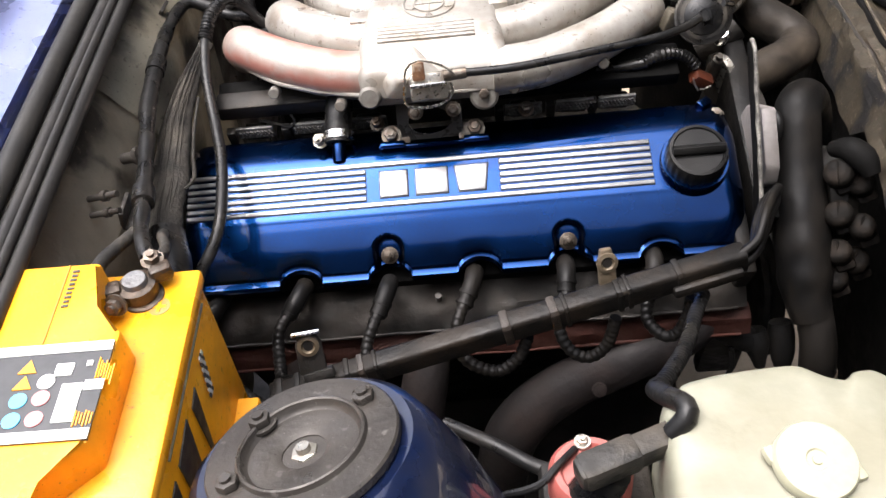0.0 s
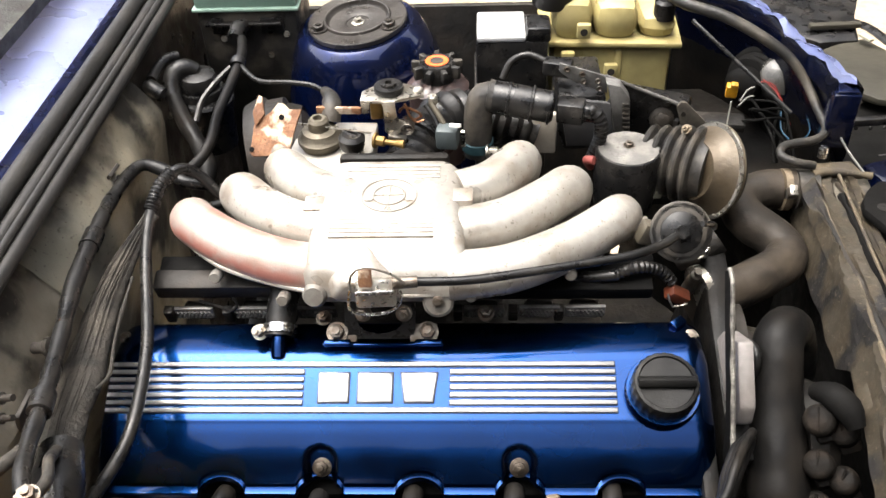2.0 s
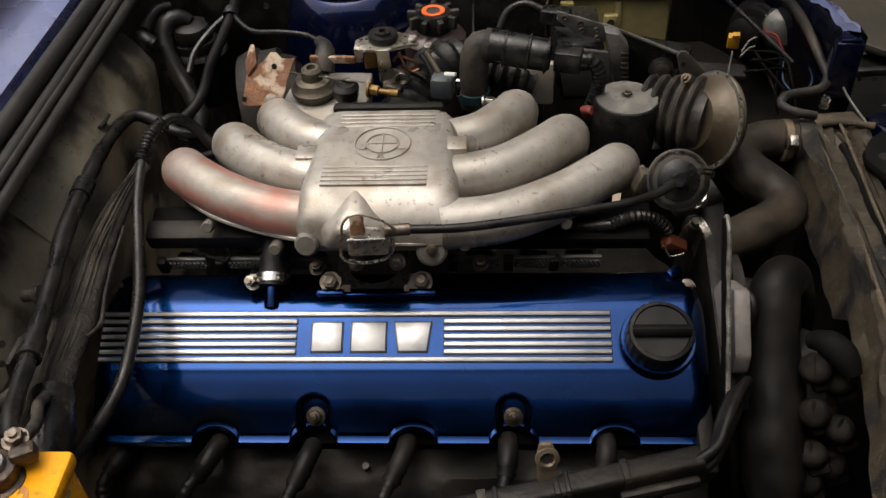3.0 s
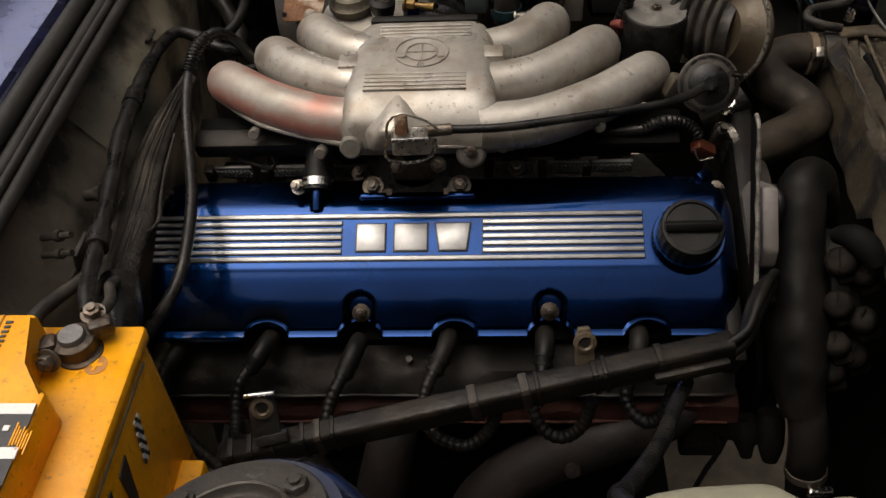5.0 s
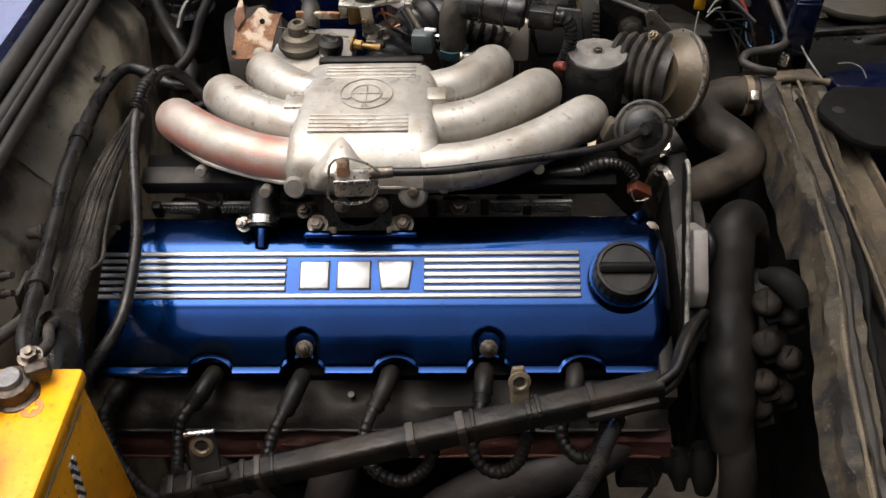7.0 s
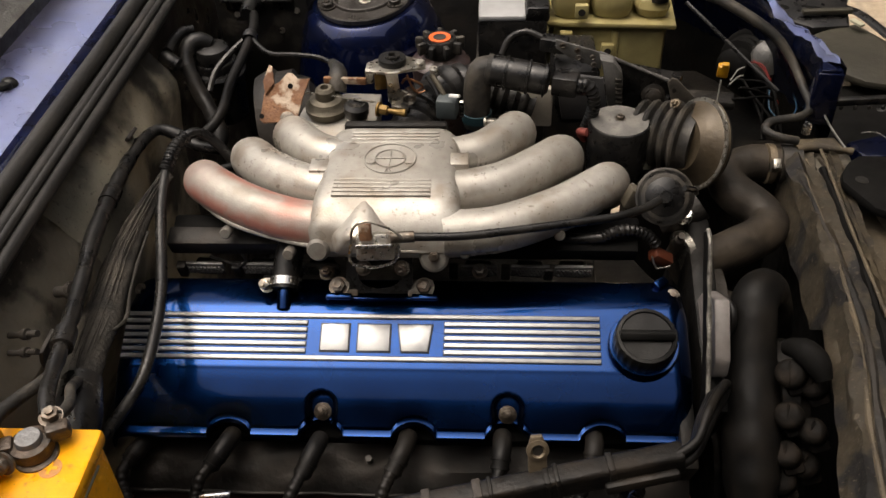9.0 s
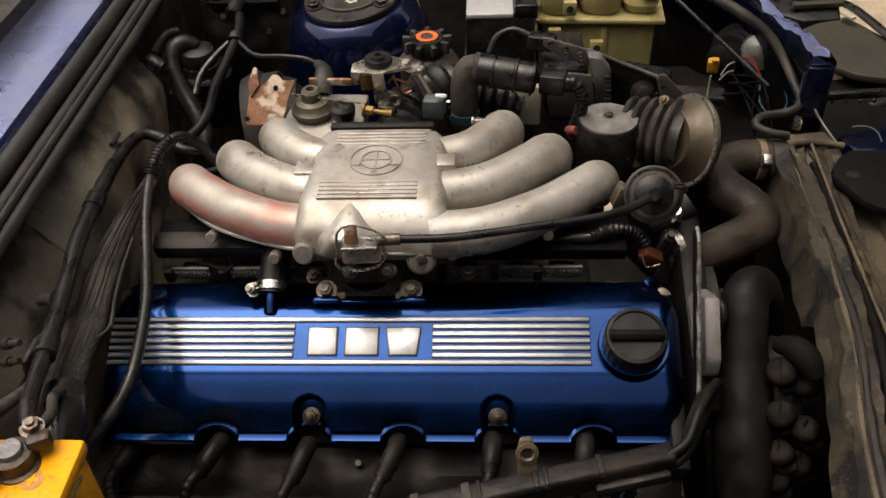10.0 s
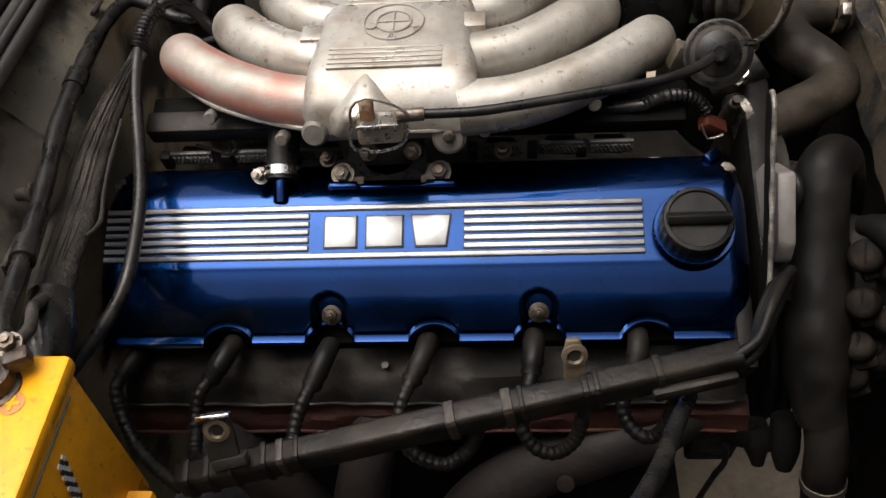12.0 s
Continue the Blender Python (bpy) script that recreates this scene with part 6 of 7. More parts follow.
part("filler_cap", lathe((0.158, 0.640, 0.972), (0, 0, 1), [(0.028, 0), (0.030, 0.004), (0.030, 0.022), (0.026, 0.026), (0.004, 0.026)], 32), PLASTIC, tank)
part("bleed_cap", lathe((0.302, 0.620, 0.958), (0, 0, 1), [(0.014, 0), (0.014, 0.022), (0.010, 0.026), (0.003, 0.026)], 24), PLASTIC, tank)
for x, z in ((0.195, 0.952), (0.176, 0.912), (0.235, 0.893)):
    tab = part("tab", box((x, 0.598, z), (0.018, 0.010, 0.020), bevel=0.002), TANK, tank)
    part("tab_hole", lathe((x, 0.5935, z), (0, -1, 0.1), [(0.005, 0), (0.005, 0.001), (0.001, 0.001)], 14), DARK, tab)
part("crease", box((0.245, 0.606, 0.865), (0.010, 0.012, 0.11), bevel=0.004), TANK, tank)
tank.location.z -= 0.02

# ---- far corner: wing rail, hose, lamp ----
wing = thing("wing_rail", (0.45, 0.5, 0.85), "glossy blue inner wing in a shaded copy of the paint, crumpled top edge", "car body")


def folded_edge(line, section, lump):
    """A sheet edge: a section of (outward, z) offsets carried along the line, crumpled."""
    bm = bmesh.new()
    pts = path(line, 0.008)
    rows = []
    for i, p in enumerate(pts):
        ahead = (pts[min(i + 1, len(pts) - 1)] - pts[max(i - 1, 0)])
        out = Vector((-ahead.y, ahead.x, 0)).normalized()
        row = []
        for o, z in section:
            q = p + out * o + Vector((0, 0, z))
            d = lump * noise.noise(q * 28) + lump * 0.5 * noise.noise(q * 75)
            row.append(bm.verts.new(q + Vector((d, d * 0.5, d))))
        rows.append(row)
    for a, b in zip(rows, rows[1:]):
        for k in range(len(section) - 1):
            bm.faces.new((a[k], a[k + 1], b[k + 1], b[k]))
    bmesh.ops.solidify(bm, geom=bm.faces[:], thickness=0.002)
    return bm


WING_LINE = [(0.300, 0.800, 0.950), (0.350, 0.705, 0.955), (0.396, 0.642, 0.956), (0.426, 0.588, 0.953), (0.438, 0.530, 0.951), (0.450, 0.490, 0.950), (0.460, 0.453, 0.950), (0.464, 0.418, 0.949)]
part("top_edge", folded_edge(WING_LINE, [(0, -0.022), (0, -0.006), (0.003, 0)], 0.003), SHADED_BLUE, wing)
# The flange's pale colour holds the sky sheen as well as dust.
part("top_flange", folded_edge(WING_LINE, [(0.003, 0), (0.010, 0.002), (0.018, -0.001), (0.024, -0.002)], 0.007), DUSTY_SHEEN_BLUE, wing, "dusty blue top flange with sky sheen in its colour")
part("outer_side", folded_edge(WING_LINE, [(0.024, -0.002), (0.032, -0.012), (0.036, -0.16)], 0.007), SHADED_BLUE, wing)
part("inner_sheet", folded_edge(WING_LINE, [(0.018, -0.10), (0.012, -0.06), (0.002, -0.02)], 0.002), SHADED_BLUE, wing, "inner wing sheet in shaded blue paint")
# Lower part of the blue sheet, black because it lies in shade.
part("lower_sheet", folded_edge(WING_LINE, [(0.020, -0.62), (0.020, -0.20), (0.0175, -0.096)], 0.002), PAINT_AND_SHADE, wing, "lower wing sheet blackened for shade")
part("end_block", box((0.479, 0.422, 0.905), (0.030, 0.030, 0.070), (0, 0, -8), 0.0015), SHADED_BLUE, wing)
part("end_cap", prism([(0.466, 0.412), (0.489, 0.410), (0.492, 0.432), (0.474, 0.440)], 0.940, 0.943, bevel=0.001), SHADED_BLUE, wing)
part("front_edge", tube([(0.472, 0.432, 0.905), (0.484, 0.400, 0.880), (0.502, 0.354, 0.862)], 0.0014, 8), STRAP, wing, "pale line along the sheet edge")
overflow = thing("overflow_hose", (0.42, 0.45, 0.9), "grey-black overflow hose curving to the radiator", "hose")
part("hose_body", tube([(0.292, 0.600, 0.985), (0.315, 0.560, 0.985), (0.36, 0.535, 0.978), (0.402, 0.510, 0.962), (0.432, 0.492, 0.944), (0.452, 0.475, 0.920), (0.462, 0.445, 0.900), (0.466, 0.418, 0.890), (0.452, 0.402, 0.886), (0.430, 0.398, 0.884), (0.410, 0.390, 0.884), (0.404, 0.375, 0.882), (0.418, 0.364, 0.880), (0.44, 0.362, 0.876)],
                       [0.0074, 0.0074, 0.0074, 0.0074, 0.0072, 0.0070, 0.0064, 0.0058, 0.0054, 0.0052, 0.0052, 0.0052, 0.0052, 0.0052], 14), DUSTY_RUBBER, overflow)
part("fitting", tube([(0.300, 0.60, 0.985), (0.318, 0.56, 0.985)], 0.0095, 12), RUBBER, overflow)
stay = thing("wing_stay_rod", (0.36, 0.52, 0.9), "thin black stay rod across the corner", "rod")
part("rod", tube([(0.330, 0.575, 0.955), (0.38, 0.515, 0.925), (0.435, 0.455, 0.89)], 0.0026, 8), PLASTIC, stay)
lamp = thing("headlamp", (0.44, 0.57, 0.82), "dark headlamp back with a pale bulb cover", "headlamp")
part("housing", lathe((0.430, 0.590, 0.86), (-0.7, -0.6, 0.3), [(0.045, -0.04), (0.044, 0.0), (0.040, 0.002), (0.036, 0.002), (0.036, 0.008), (0.032, 0.010), (0.032, 0.018), (0.028, 0.020), (0.028, 0.026), (0.01, 0.026)], 32), PLASTIC_AND_SHADE, lamp)
part("bulb_cover", lathe((0.452, 0.560, 0.878), (-0.3, -0.75, 0.6), [(0.030, -0.02), (0.030, 0.0), (0.024, 0.014), (0.012, 0.02), (0.003, 0.021)], 28), mat("pale_grey_plastic", (0.062, 0.060, 0.054), 0.35), lamp)
part("socket", lathe((0.405, 0.560, 0.87), (-0.6, -0.7, 0.3), [(0.022, -0.02), (0.022, 0.01), (0.015, 0.015), (0.004, 0.015)], 22), PLASTIC_AND_SHADE, lamp)
yellow_plug = thing("yellow_connector", (0.39, 0.555, 0.86), "small amber cable connector", "connector")
AMBER = mat("amber_plastic", (0.62, 0.30, 0.015), 0.4)
part("body", box((0.388, 0.548, 0.868), (0.015, 0.012, 0.018), (10, 0, -14), 0.002), AMBER, yellow_plug)
part("latch", box((0.388, 0.541, 0.880), (0.009, 0.008, 0.005), (10, 0, -14), 0.001), AMBER, yellow_plug)
RED_WIRE = mat("red_wire", (0.20, 0.014, 0.010), 0.5)
TEAL = mat("teal_wire", (0.012, 0.06, 0.11), 0.5)
PALE = mat("pale_wire", (0.26, 0.25, 0.22), 0.45)
for pts, m, label in (
        ([(0.425, 0.545, 0.885), (0.438, 0.525, 0.878), (0.446, 0.505, 0.862), (0.452, 0.49, 0.85)], RED_WIRE, "short red wire near the headlamp"),
        ([(0.418, 0.550, 0.880), (0.434, 0.532, 0.885), (0.444, 0.515, 0.870)], RED_WIRE, "short red wire near the headlamp"),
        ([(0.440, 0.50, 0.865), (0.438, 0.48, 0.85), (0.445, 0.465, 0.845)], TEAL, "thin blue wire near the headlamp"),
        ([(0.468, 0.49, 0.868), (0.470, 0.47, 0.855), (0.462, 0.46, 0.85)], TEAL, "thin blue wire near the headlamp"),
        ([(0.394, 0.525, 0.865), (0.402, 0.53, 0.878), (0.412, 0.535, 0.880)], PALE, "thin pale wire near the headlamp"),
        ([(0.392, 0.52, 0.862), (0.402, 0.523, 0.872), (0.410, 0.526, 0.872)], PALE, "thin pale wire near the headlamp"),
        ([(0.366, 0.47, 0.855), (0.367, 0.475, 0.875), (0.368, 0.478, 0.893)], PALE, "thin pale wire near the headlamp")):
    wire = thing("wire", pts[0], label, "wire", "loose wires by the headlamp")
    part("strand", tube(pts, 0.0011, 6), m, wire)
loops = thing("black_loom", (0.38, 0.5, 0.85), "tangle of black wires by the headlamp", "cable")
for k in range(6):
    q = rnd.uniform
    part("strand", tube([(0.37 + q(0, .08), 0.52 + q(-.03, .04), 0.84 + q(0, .03)), (0.39 + q(0, .06), 0.50 + q(-.03, .03), 0.86 + q(0, .02)), (0.40 + q(0, .05), 0.47 + q(-.02, .03), 0.84 + q(0, .02)), (0.42 + q(0, .04), 0.45, 0.82)], 0.0018, 8), PLASTIC_AND_SHADE, loops)
bay = thing("corner_bracket", (0.36, 0.47, 0.84), "dark support bar under the headlamp", "bracket")
part("bar", box((0.345, 0.50, 0.852), (0.10, 0.03, 0.012), (0, 0, -8), 0.003), DARK, bay)
part("pan", box((0.36, 0.56, 0.78), (0.24, 0.26, 0.02), (0, 0, 0), 0.003), PAINT_AND_SHADE, bay)
# ---- front of the engine: vacuum unit, plugs, belt side ----
vac = thing("vacuum_unit", (0.246, 0.18, 0.90), "black round vacuum unit with a tarnished bracket", "vacuum unit")
va = Vector((-0.05, -0.80, 0.60))
vc = Vector((0.248, 0.172, 0.934))
part("dome", lathe(vc, va, [(0.016, -0.016), (0.026, -0.010), (0.0275, -0.004), (0.0275, 0.0), (0.0240, 0.0), (0.0225, -0.003), (0.0205, -0.003), (0.0195, 0.001), (0.013, 0.004), (0.007, 0.005), (0.0065, 0.009), (0.002, 0.009)], 32), PLASTIC, vac)
part("rim", lathe(vc - va.normalized() * 0.004, va, [(0.0278, -0.002), (0.0295, 0), (0.0295, 0.003), (0.0278, 0.004)], 32), DUSTY_RUBBER, vac)
part("bracket", box((0.219, 0.183, 0.925), (0.018, 0.014, 0.024), (0, 20, 10), 0.003), TARNISH, vac)
part("clip", tube([(0.262, 0.158, 0.955), (0.274, 0.166, 0.948), (0.279, 0.176, 0.936), (0.276, 0.186, 0.925)], 0.003, 8), PLASTIC, vac)
thermostat = thing("thermostat_neck", (0.28, 0.20, 0.86), "dark coolant neck with bright sensor and clamp", "coolant neck")
part("neck", tube([(0.262, 0.225, 0.86), (0.285, 0.222, 0.875), (0.300, 0.225, 0.885)], 0.018, 18), DARK, thermostat)
part("sensor_tip", lathe((0.279, 0.200, 0.889), (-0.1, -0.5, 0.8), [(0.008, -0.01), (0.0085, 0.004), (0.006, 0.008), (0.002, 0.008)], 16), CHROME, thermostat)
part("sensor_body", lathe((0.272, 0.185, 0.860), (0.05, -0.4, 0.9), [(0.0075, -0.02), (0.0075, 0.0), (0.0055, 0.004), (0.0055, 0.014), (0.0035, 0.016), (0.0035, 0.022), (0.002, 0.022)], 14), DULL_STEEL, thermostat)
part("clamp", band((0.283, 0.190, 0.845), (0.9, 0.35, 0.1), 0.0235, 0.009), STEEL, thermostat)
part("clamp", band((0.410, 0.3562, 0.847), (1, 0, 0), 0.0235, 0.009), BRASS_DULL, top_hose, "tarnished hose clamp")
part("clamp_housing", box((0.410, 0.335, 0.858), (0.009, 0.012, 0.024), (38, 0, 0), 0.001), STEEL, top_hose)
plug2 = thing("sensor_plug", (0.25, 0.165, 0.86), "black ribbed lead with a red-brown plug", "plug")
part("lead", tube([(0.188, 0.158, 0.892), (0.205, 0.160, 0.899), (0.222, 0.164, 0.896), (0.236, 0.166, 0.888), (0.246, 0.164, 0.876)], 0.0052, 12, rib=0.0014, pitch=0.005), RUBBER, plug2)
part("plug", box((0.251, 0.160, 0.864), (0.024, 0.013, 0.014), (20, 35, 10), 0.002), mat("red_brown_plastic", (0.12, 0.032, 0.015), 0.4), plug2)
part("plug_clip", tube([(0.240, 0.152, 0.872), (0.246, 0.149, 0.858), (0.260, 0.151, 0.860)], 0.001, 6), STEEL, plug2)
part("lead_tail", tube([(0.190, 0.158, 0.892), (0.165, 0.160, 0.888), (0.14, 0.165, 0.885)], 0.006, 10), RUBBER, plug2)

edge_plate = thing("timing_back_plate", (0.278, 0.05, 0.80), "thin dark timing plate with chipped bright edge", "plate")
rim = [(0.105, 0.944), (0.092, 0.942), (0.070, 0.915), (0.045, 0.885), (0.020, 0.855), (0.0, 0.828), (-0.004, 0.80), (0.014, 0.80), (0.020, 0.825), (0.042, 0.855), (0.090, 0.91), (0.112, 0.938)]
part("plate", prism(rim, 0.2755, 0.2785, Matrix(((0, 0, 1, 0), (1, 0, 0, 0), (0, 1, 0, 0), (0, 0, 0, 1))), bevel=0.0008), PLASTIC_AND_SHADE, edge_plate)
CHIP = mat("chipped_edge", (0.30, 0.285, 0.25), 0.5, 0.4, (0.06, 0.055, 0.05), 1.0, 90, 0.5, 300)
part("worn_edge", tube([(0.277, 0.1045, 0.946), (0.277, 0.091, 0.943), (0.277, 0.068, 0.914), (0.277, 0.043, 0.884), (0.277, 0.018, 0.854), (0.277, -0.002, 0.827)], 0.0022, 8, wobble=0.5), CHIP, edge_plate, "chipped pale plate edge")
alternator = thing("belt_cover", (0.31, 0.06, 0.80), "pale grey metal belt cover behind the hose", "belt cover")
part("cover", prism([(0.138, 0.815), (0.112, 0.862), (0.072, 0.888), (0.030, 0.846), (0.028, 0.826), (0.080, 0.768)], 0.286, 0.302, Matrix(((0, 0, 1, 0), (1, 0, 0, 0), (0, 1, 0, 0), (0, 0, 0, 1))), bevel=0.004), mat("pale_grey_metal", (0.25, 0.23, 0.22), 0.5, 0.3, (0.18, 0.165, 0.155), 0.6, 24, 0.2, 200, dirt=(0.12, 0.10, 0.085), dirt_amount=0.4), alternator)
part("lead", tube([(0.303, 0.112, 0.846), (0.306, 0.090, 0.866), (0.308, 0.076, 0.868), (0.308, 0.070, 0.852), (0.307, 0.081, 0.817), (0.306, 0.083, 0.791)], 0.0045, 10), RUBBER, alternator)
part("lead_end", box((0.306, 0.083, 0.794), (0.012, 0.010, 0.022), (0, 0, 0), 0.002), PLASTIC, alternator)
fan = thing("cooling_fan", (0.378, 0.03, 0.78), "dusty dark viscous fan hub with finned lobes", "fan")
FAN_DUST = mat("dusty_fan", (0.0072, 0.0062, 0.0052), 0.65, 0, (0.0048, 0.0042, 0.0037), 0.7, 45, 0.5, 140, dirt=(0.022, 0.0165, 0.0125), dirt_amount=0.5, dirt_scale=60, spec=0.08)
part("hub", lathe((0.372, 0.06, 0.77), (1, 0, 0), [(0.05, -0.015), (0.055, 0.0), (0.05, 0.012), (0.02, 0.014)], 32), DARK, fan)
for k, (x, y, z) in enumerate(((0.356, 0.023, 0.839), (0.356, 0.0, 0.806), (0.356, -0.02, 0.773), (0.356, -0.027, 0.741), (0.378, 0.02, 0.828), (0.378, -0.009, 0.795), (0.378, -0.016, 0.753))):
    lean = Vector((-0.45, -0.45 + 0.06 * (k % 3), 0.75 + 0.05 * (k % 2)))
    r = 0.0142 - 0.0007 * (k % 3)
    knob = part("lobe", lathe((x, y, z), lean, [(r * 0.9, -0.026), (r * 1.03, -0.008), (r * 1.03, -0.001), (r * 0.93, 0.003), (r * 0.7, 0.0055), (r * 0.3, 0.006)], 16), FAN_DUST, fan)
    part("lobe_groove", box(Vector((x, y, z)) + lean.normalized() * 0.0052, (0.0018, r * 1.5, 0.003), (35 + 7 * k, 20, 6), 0.0006), FAN_DUST, knob)
    part("web", box((x + 0.010, y - 0.002, z - 0.017), (0.020, 0.016, 0.010), (25 + 5 * k, -20, 5), 0.004), FAN_DUST, fan)
part("hood", tube([(0.358, 0.050, 0.846), (0.366, 0.038, 0.856), (0.376, 0.022, 0.856), (0.382, 0.008, 0.846)], [0.008, 0.013, 0.013, 0.008], 14), PLASTIC_AND_SHADE, fan)
tail_bits = thing("engine_mount_arm", (0.28, -0.04, 0.65), "dark oily engine mount arm over the ground", "bracket")
part("arm", tube([(0.23, -0.02, 0.70), (0.262, -0.038, 0.676), (0.285, -0.042, 0.664), (0.300, -0.042, 0.655)], [0.020, 0.017, 0.015, 0.012], 16, wobble=0.15), PAINT_AND_SHADE, tail_bits)
part("knob", tube([(0.284, -0.036, 0.676), (0.289, -0.050, 0.654), (0.291, -0.058, 0.640)], [0.013, 0.016, 0.012, 0.006], 14, wobble=0.3), PAINT_AND_SHADE, tail_bits)
part("knob", tube([(0.312, -0.034, 0.684), (0.314, -0.050, 0.656), (0.315, -0.060, 0.636)], [0.014, 0.016, 0.014, 0.007], 14, wobble=0.3), PAINT_AND_SHADE, tail_bits)
part("web", box((0.255, -0.03, 0.64), (0.045, 0.02, 0.08), (10, 0, 0), 0.004), DARK, tail_bits)
part("stay", tube([(0.258, -0.05, 0.67), (0.262, -0.055, 0.64), (0.256, -0.055, 0.61), (0.25, -0.05, 0.55)], 0.003, 8), RUBBER, tail_bits)

timing = thing("timing_case", (0.30, 0.15, 0.5), "oily dark timing case and pulleys at the engine front", "timing case")
# Case is black in place of the shade at the engine front.
part("case", box((0.295, 0.175, 0.68), (0.026, 0.22, 0.34), (22, 0, 0), 0.006), PAINT_AND_SHADE, timing)
part("pump", lathe((0.295, 0.17, 0.77), (1, 0, 0), [(0.06, 0), (0.058, 0.03), (0.03, 0.036), (0.025, 0.06), (0.01, 0.06)], 28), DARK, timing)
part("pulley", lathe((0.315, 0.08, 0.62), (1, 0, 0), [(0.07, 0), (0.07, 0.006), (0.06, 0.012), (0.07, 0.018), (0.07, 0.024), (0.02, 0.026)], 32), DARK, timing)

# ---- radiator and its top frame ----
radiator = thing("radiator", (0.455, 0.13, 0.4), "dusty radiator with a bent metal top frame", "radiator")
part("core", box((0.466, 0.14, 0.62), (0.028, 0.53, 0.46), bevel=0.004), PLASTIC_AND_SHADE, radiator)


def strip(name, line, width, drop, material, label="", lump=0.004):
    """A bent metal strip: a flat top with a turned-down inner side, dented."""
    bm = bmesh.new()
    pts = path(line, 0.005)
    rows = []
    for p in pts:
        d = lump * (noise.noise(p * 14) + 0.7 * noise.noise(p * 46) + 0.4 * noise.noise(p * 120))
        row = [(p.x - 0.004, p.y, p.z - drop), (p.x - 0.002 + d, p.y, p.z - 0.004), (p.x + d, p.y, p.z + d), (p.x + width * 0.35 + d * 0.5, p.y, p.z + 0.002 - d), (p.x + width * 0.6, p.y, p.z - 0.003 + d), (p.x + width + d, p.y, p.z + d * 0.5), (p.x + width + 0.002, p.y, p.z - 0.012)]
        rows.append([bm.verts.new(v) for v in row])
    for a, b in zip(rows, rows[1:]):
        for k in range(len(a) - 1):
            bm.faces.new((a[k], a[k + 1], b[k + 1], b[k]))
    bmesh.ops.solidify(bm, geom=bm.faces[:], thickness=0.002)
    return part(name, bm, material, radiator, label)


SCUFFED_TAN = mat("scuffed_tan_frame", (0.088, 0.070, 0.046), 0.65, 0.1, (0.050, 0.041, 0.029), 0.8, 22, 0.8, 90, dirt=(0.013, 0.0135, 0.016), dirt_amount=0.85, dirt_scale=24, dirt_edge=(0.49, 0.58), specks=(0.17, 0.14, 0.10))
strip("top_frame", [(0.430, 0.375, 0.867), (0.425, 0.316, 0.866), (0.423, 0.211, 0.866), (0.421, 0.16, 0.866), (0.416, 0.113, 0.866), (0.409, 0.043, 0.866), (0.401, 0.0, 0.865), (0.388, -0.063, 0.860), (0.377, -0.119, 0.855), (0.370, -0.2, 0.848), (0.37, -0.34, 0.84)], 0.032, 0.014, SCUFFED_TAN, lump=0.005)
strip("outer_flange", [(0.472, 0.372, 0.864), (0.468, 0.31, 0.864), (0.464, 0.22, 0.864), (0.461, 0.14, 0.864), (0.459, 0.05, 0.862), (0.454, -0.05, 0.858), (0.449, -0.2, 0.85), (0.444, -0.34, 0.842)], 0.014, 0.02, FRAME_TAN)
part("end_tank", prism([(0.424, 0.335), (0.424, 0.358), (0.440, 0.388), (0.498, 0.394), (0.506, 0.357), (0.500, 0.312), (0.474, 0.283), (0.446, 0.300)], 0.815, 0.858, bevel=0.005), FRAME_DIRT, radiator)
part("end_tank_lid", prism([(0.443, 0.364), (0.446, 0.384), (0.492, 0.388), (0.499, 0.360)], 0.857, 0.865, bevel=0.002), FRAME_TAN, radiator)
for x in (0.452, 0.470, 0.489):
    part("tank_rib", box((x, 0.322, 0.859), (0.004, 0.058, 0.007), (0, 0, 10), 0.0015), FRAME_TAN, radiator)
part("hose_stub", tube([(0.422, 0.356, 0.847), (0.445, 0.355, 0.847)], 0.0238, 20), DUSTY_RUBBER, radiator)
part("end_bar", tube([(0.438, 0.356, 0.868), (0.455, 0.359, 0.870), (0.480, 0.355, 0.870), (0.503, 0.352, 0.868)], 0.0050, 10, wobble=0.6), FRAME_TAN, radiator)
part("bleed_screw", lathe((0.456, 0.386, 0.872), (0, 0, 1), [(0.0055, 0), (0.0055, 0.010), (0.004, 0.014), (0.001, 0.014)], 14), CHROME, radiator)
bm = bmesh.new()
rows = []
for p in path([(0.434, 0.352, 0.860), (0.428, 0.301, 0.861), (0.423, 0.224, 0.862), (0.420, 0.165, 0.862), (0.413, 0.090, 0.862), (0.404, 0.012, 0.860), (0.388, -0.063, 0.856), (0.377, -0.119, 0.851), (0.370, -0.20, 0.844)], 0.005):
    drop = 0.052 - 0.030 * min(1, max(0, (0.11 - p.y) / 0.03)) if p.y < 0.11 else 0.052
    rows.append([bm.verts.new((p.x - 0.012 * f + 0.0035 * noise.noise(Vector((p.y * 30, f * 3, 1))), p.y, p.z - drop * f)) for f in (0, 0.25, 0.5, 0.75, 1)])
for a, b in zip(rows, rows[1:]):
    for j in range(4):
        bm.faces.new((a[j], a[j + 1], b[j + 1], b[j]))
bmesh.ops.solidify(bm, geom=bm.faces[:], thickness=0.002)
part("inner_side", bm, SCUFFED_TAN, radiator, "dust-stained turned-down inner side")
part("front_tray", prism([(0.468, 0.34), (0.508, 0.33), (0.509, 0.262), (0.512, 0.183), (0.512, -0.4), (0.47, -0.4)], 0.835, 0.842, bevel=0.002), FRAME_TAN, radiator, "dusty tan front tray")
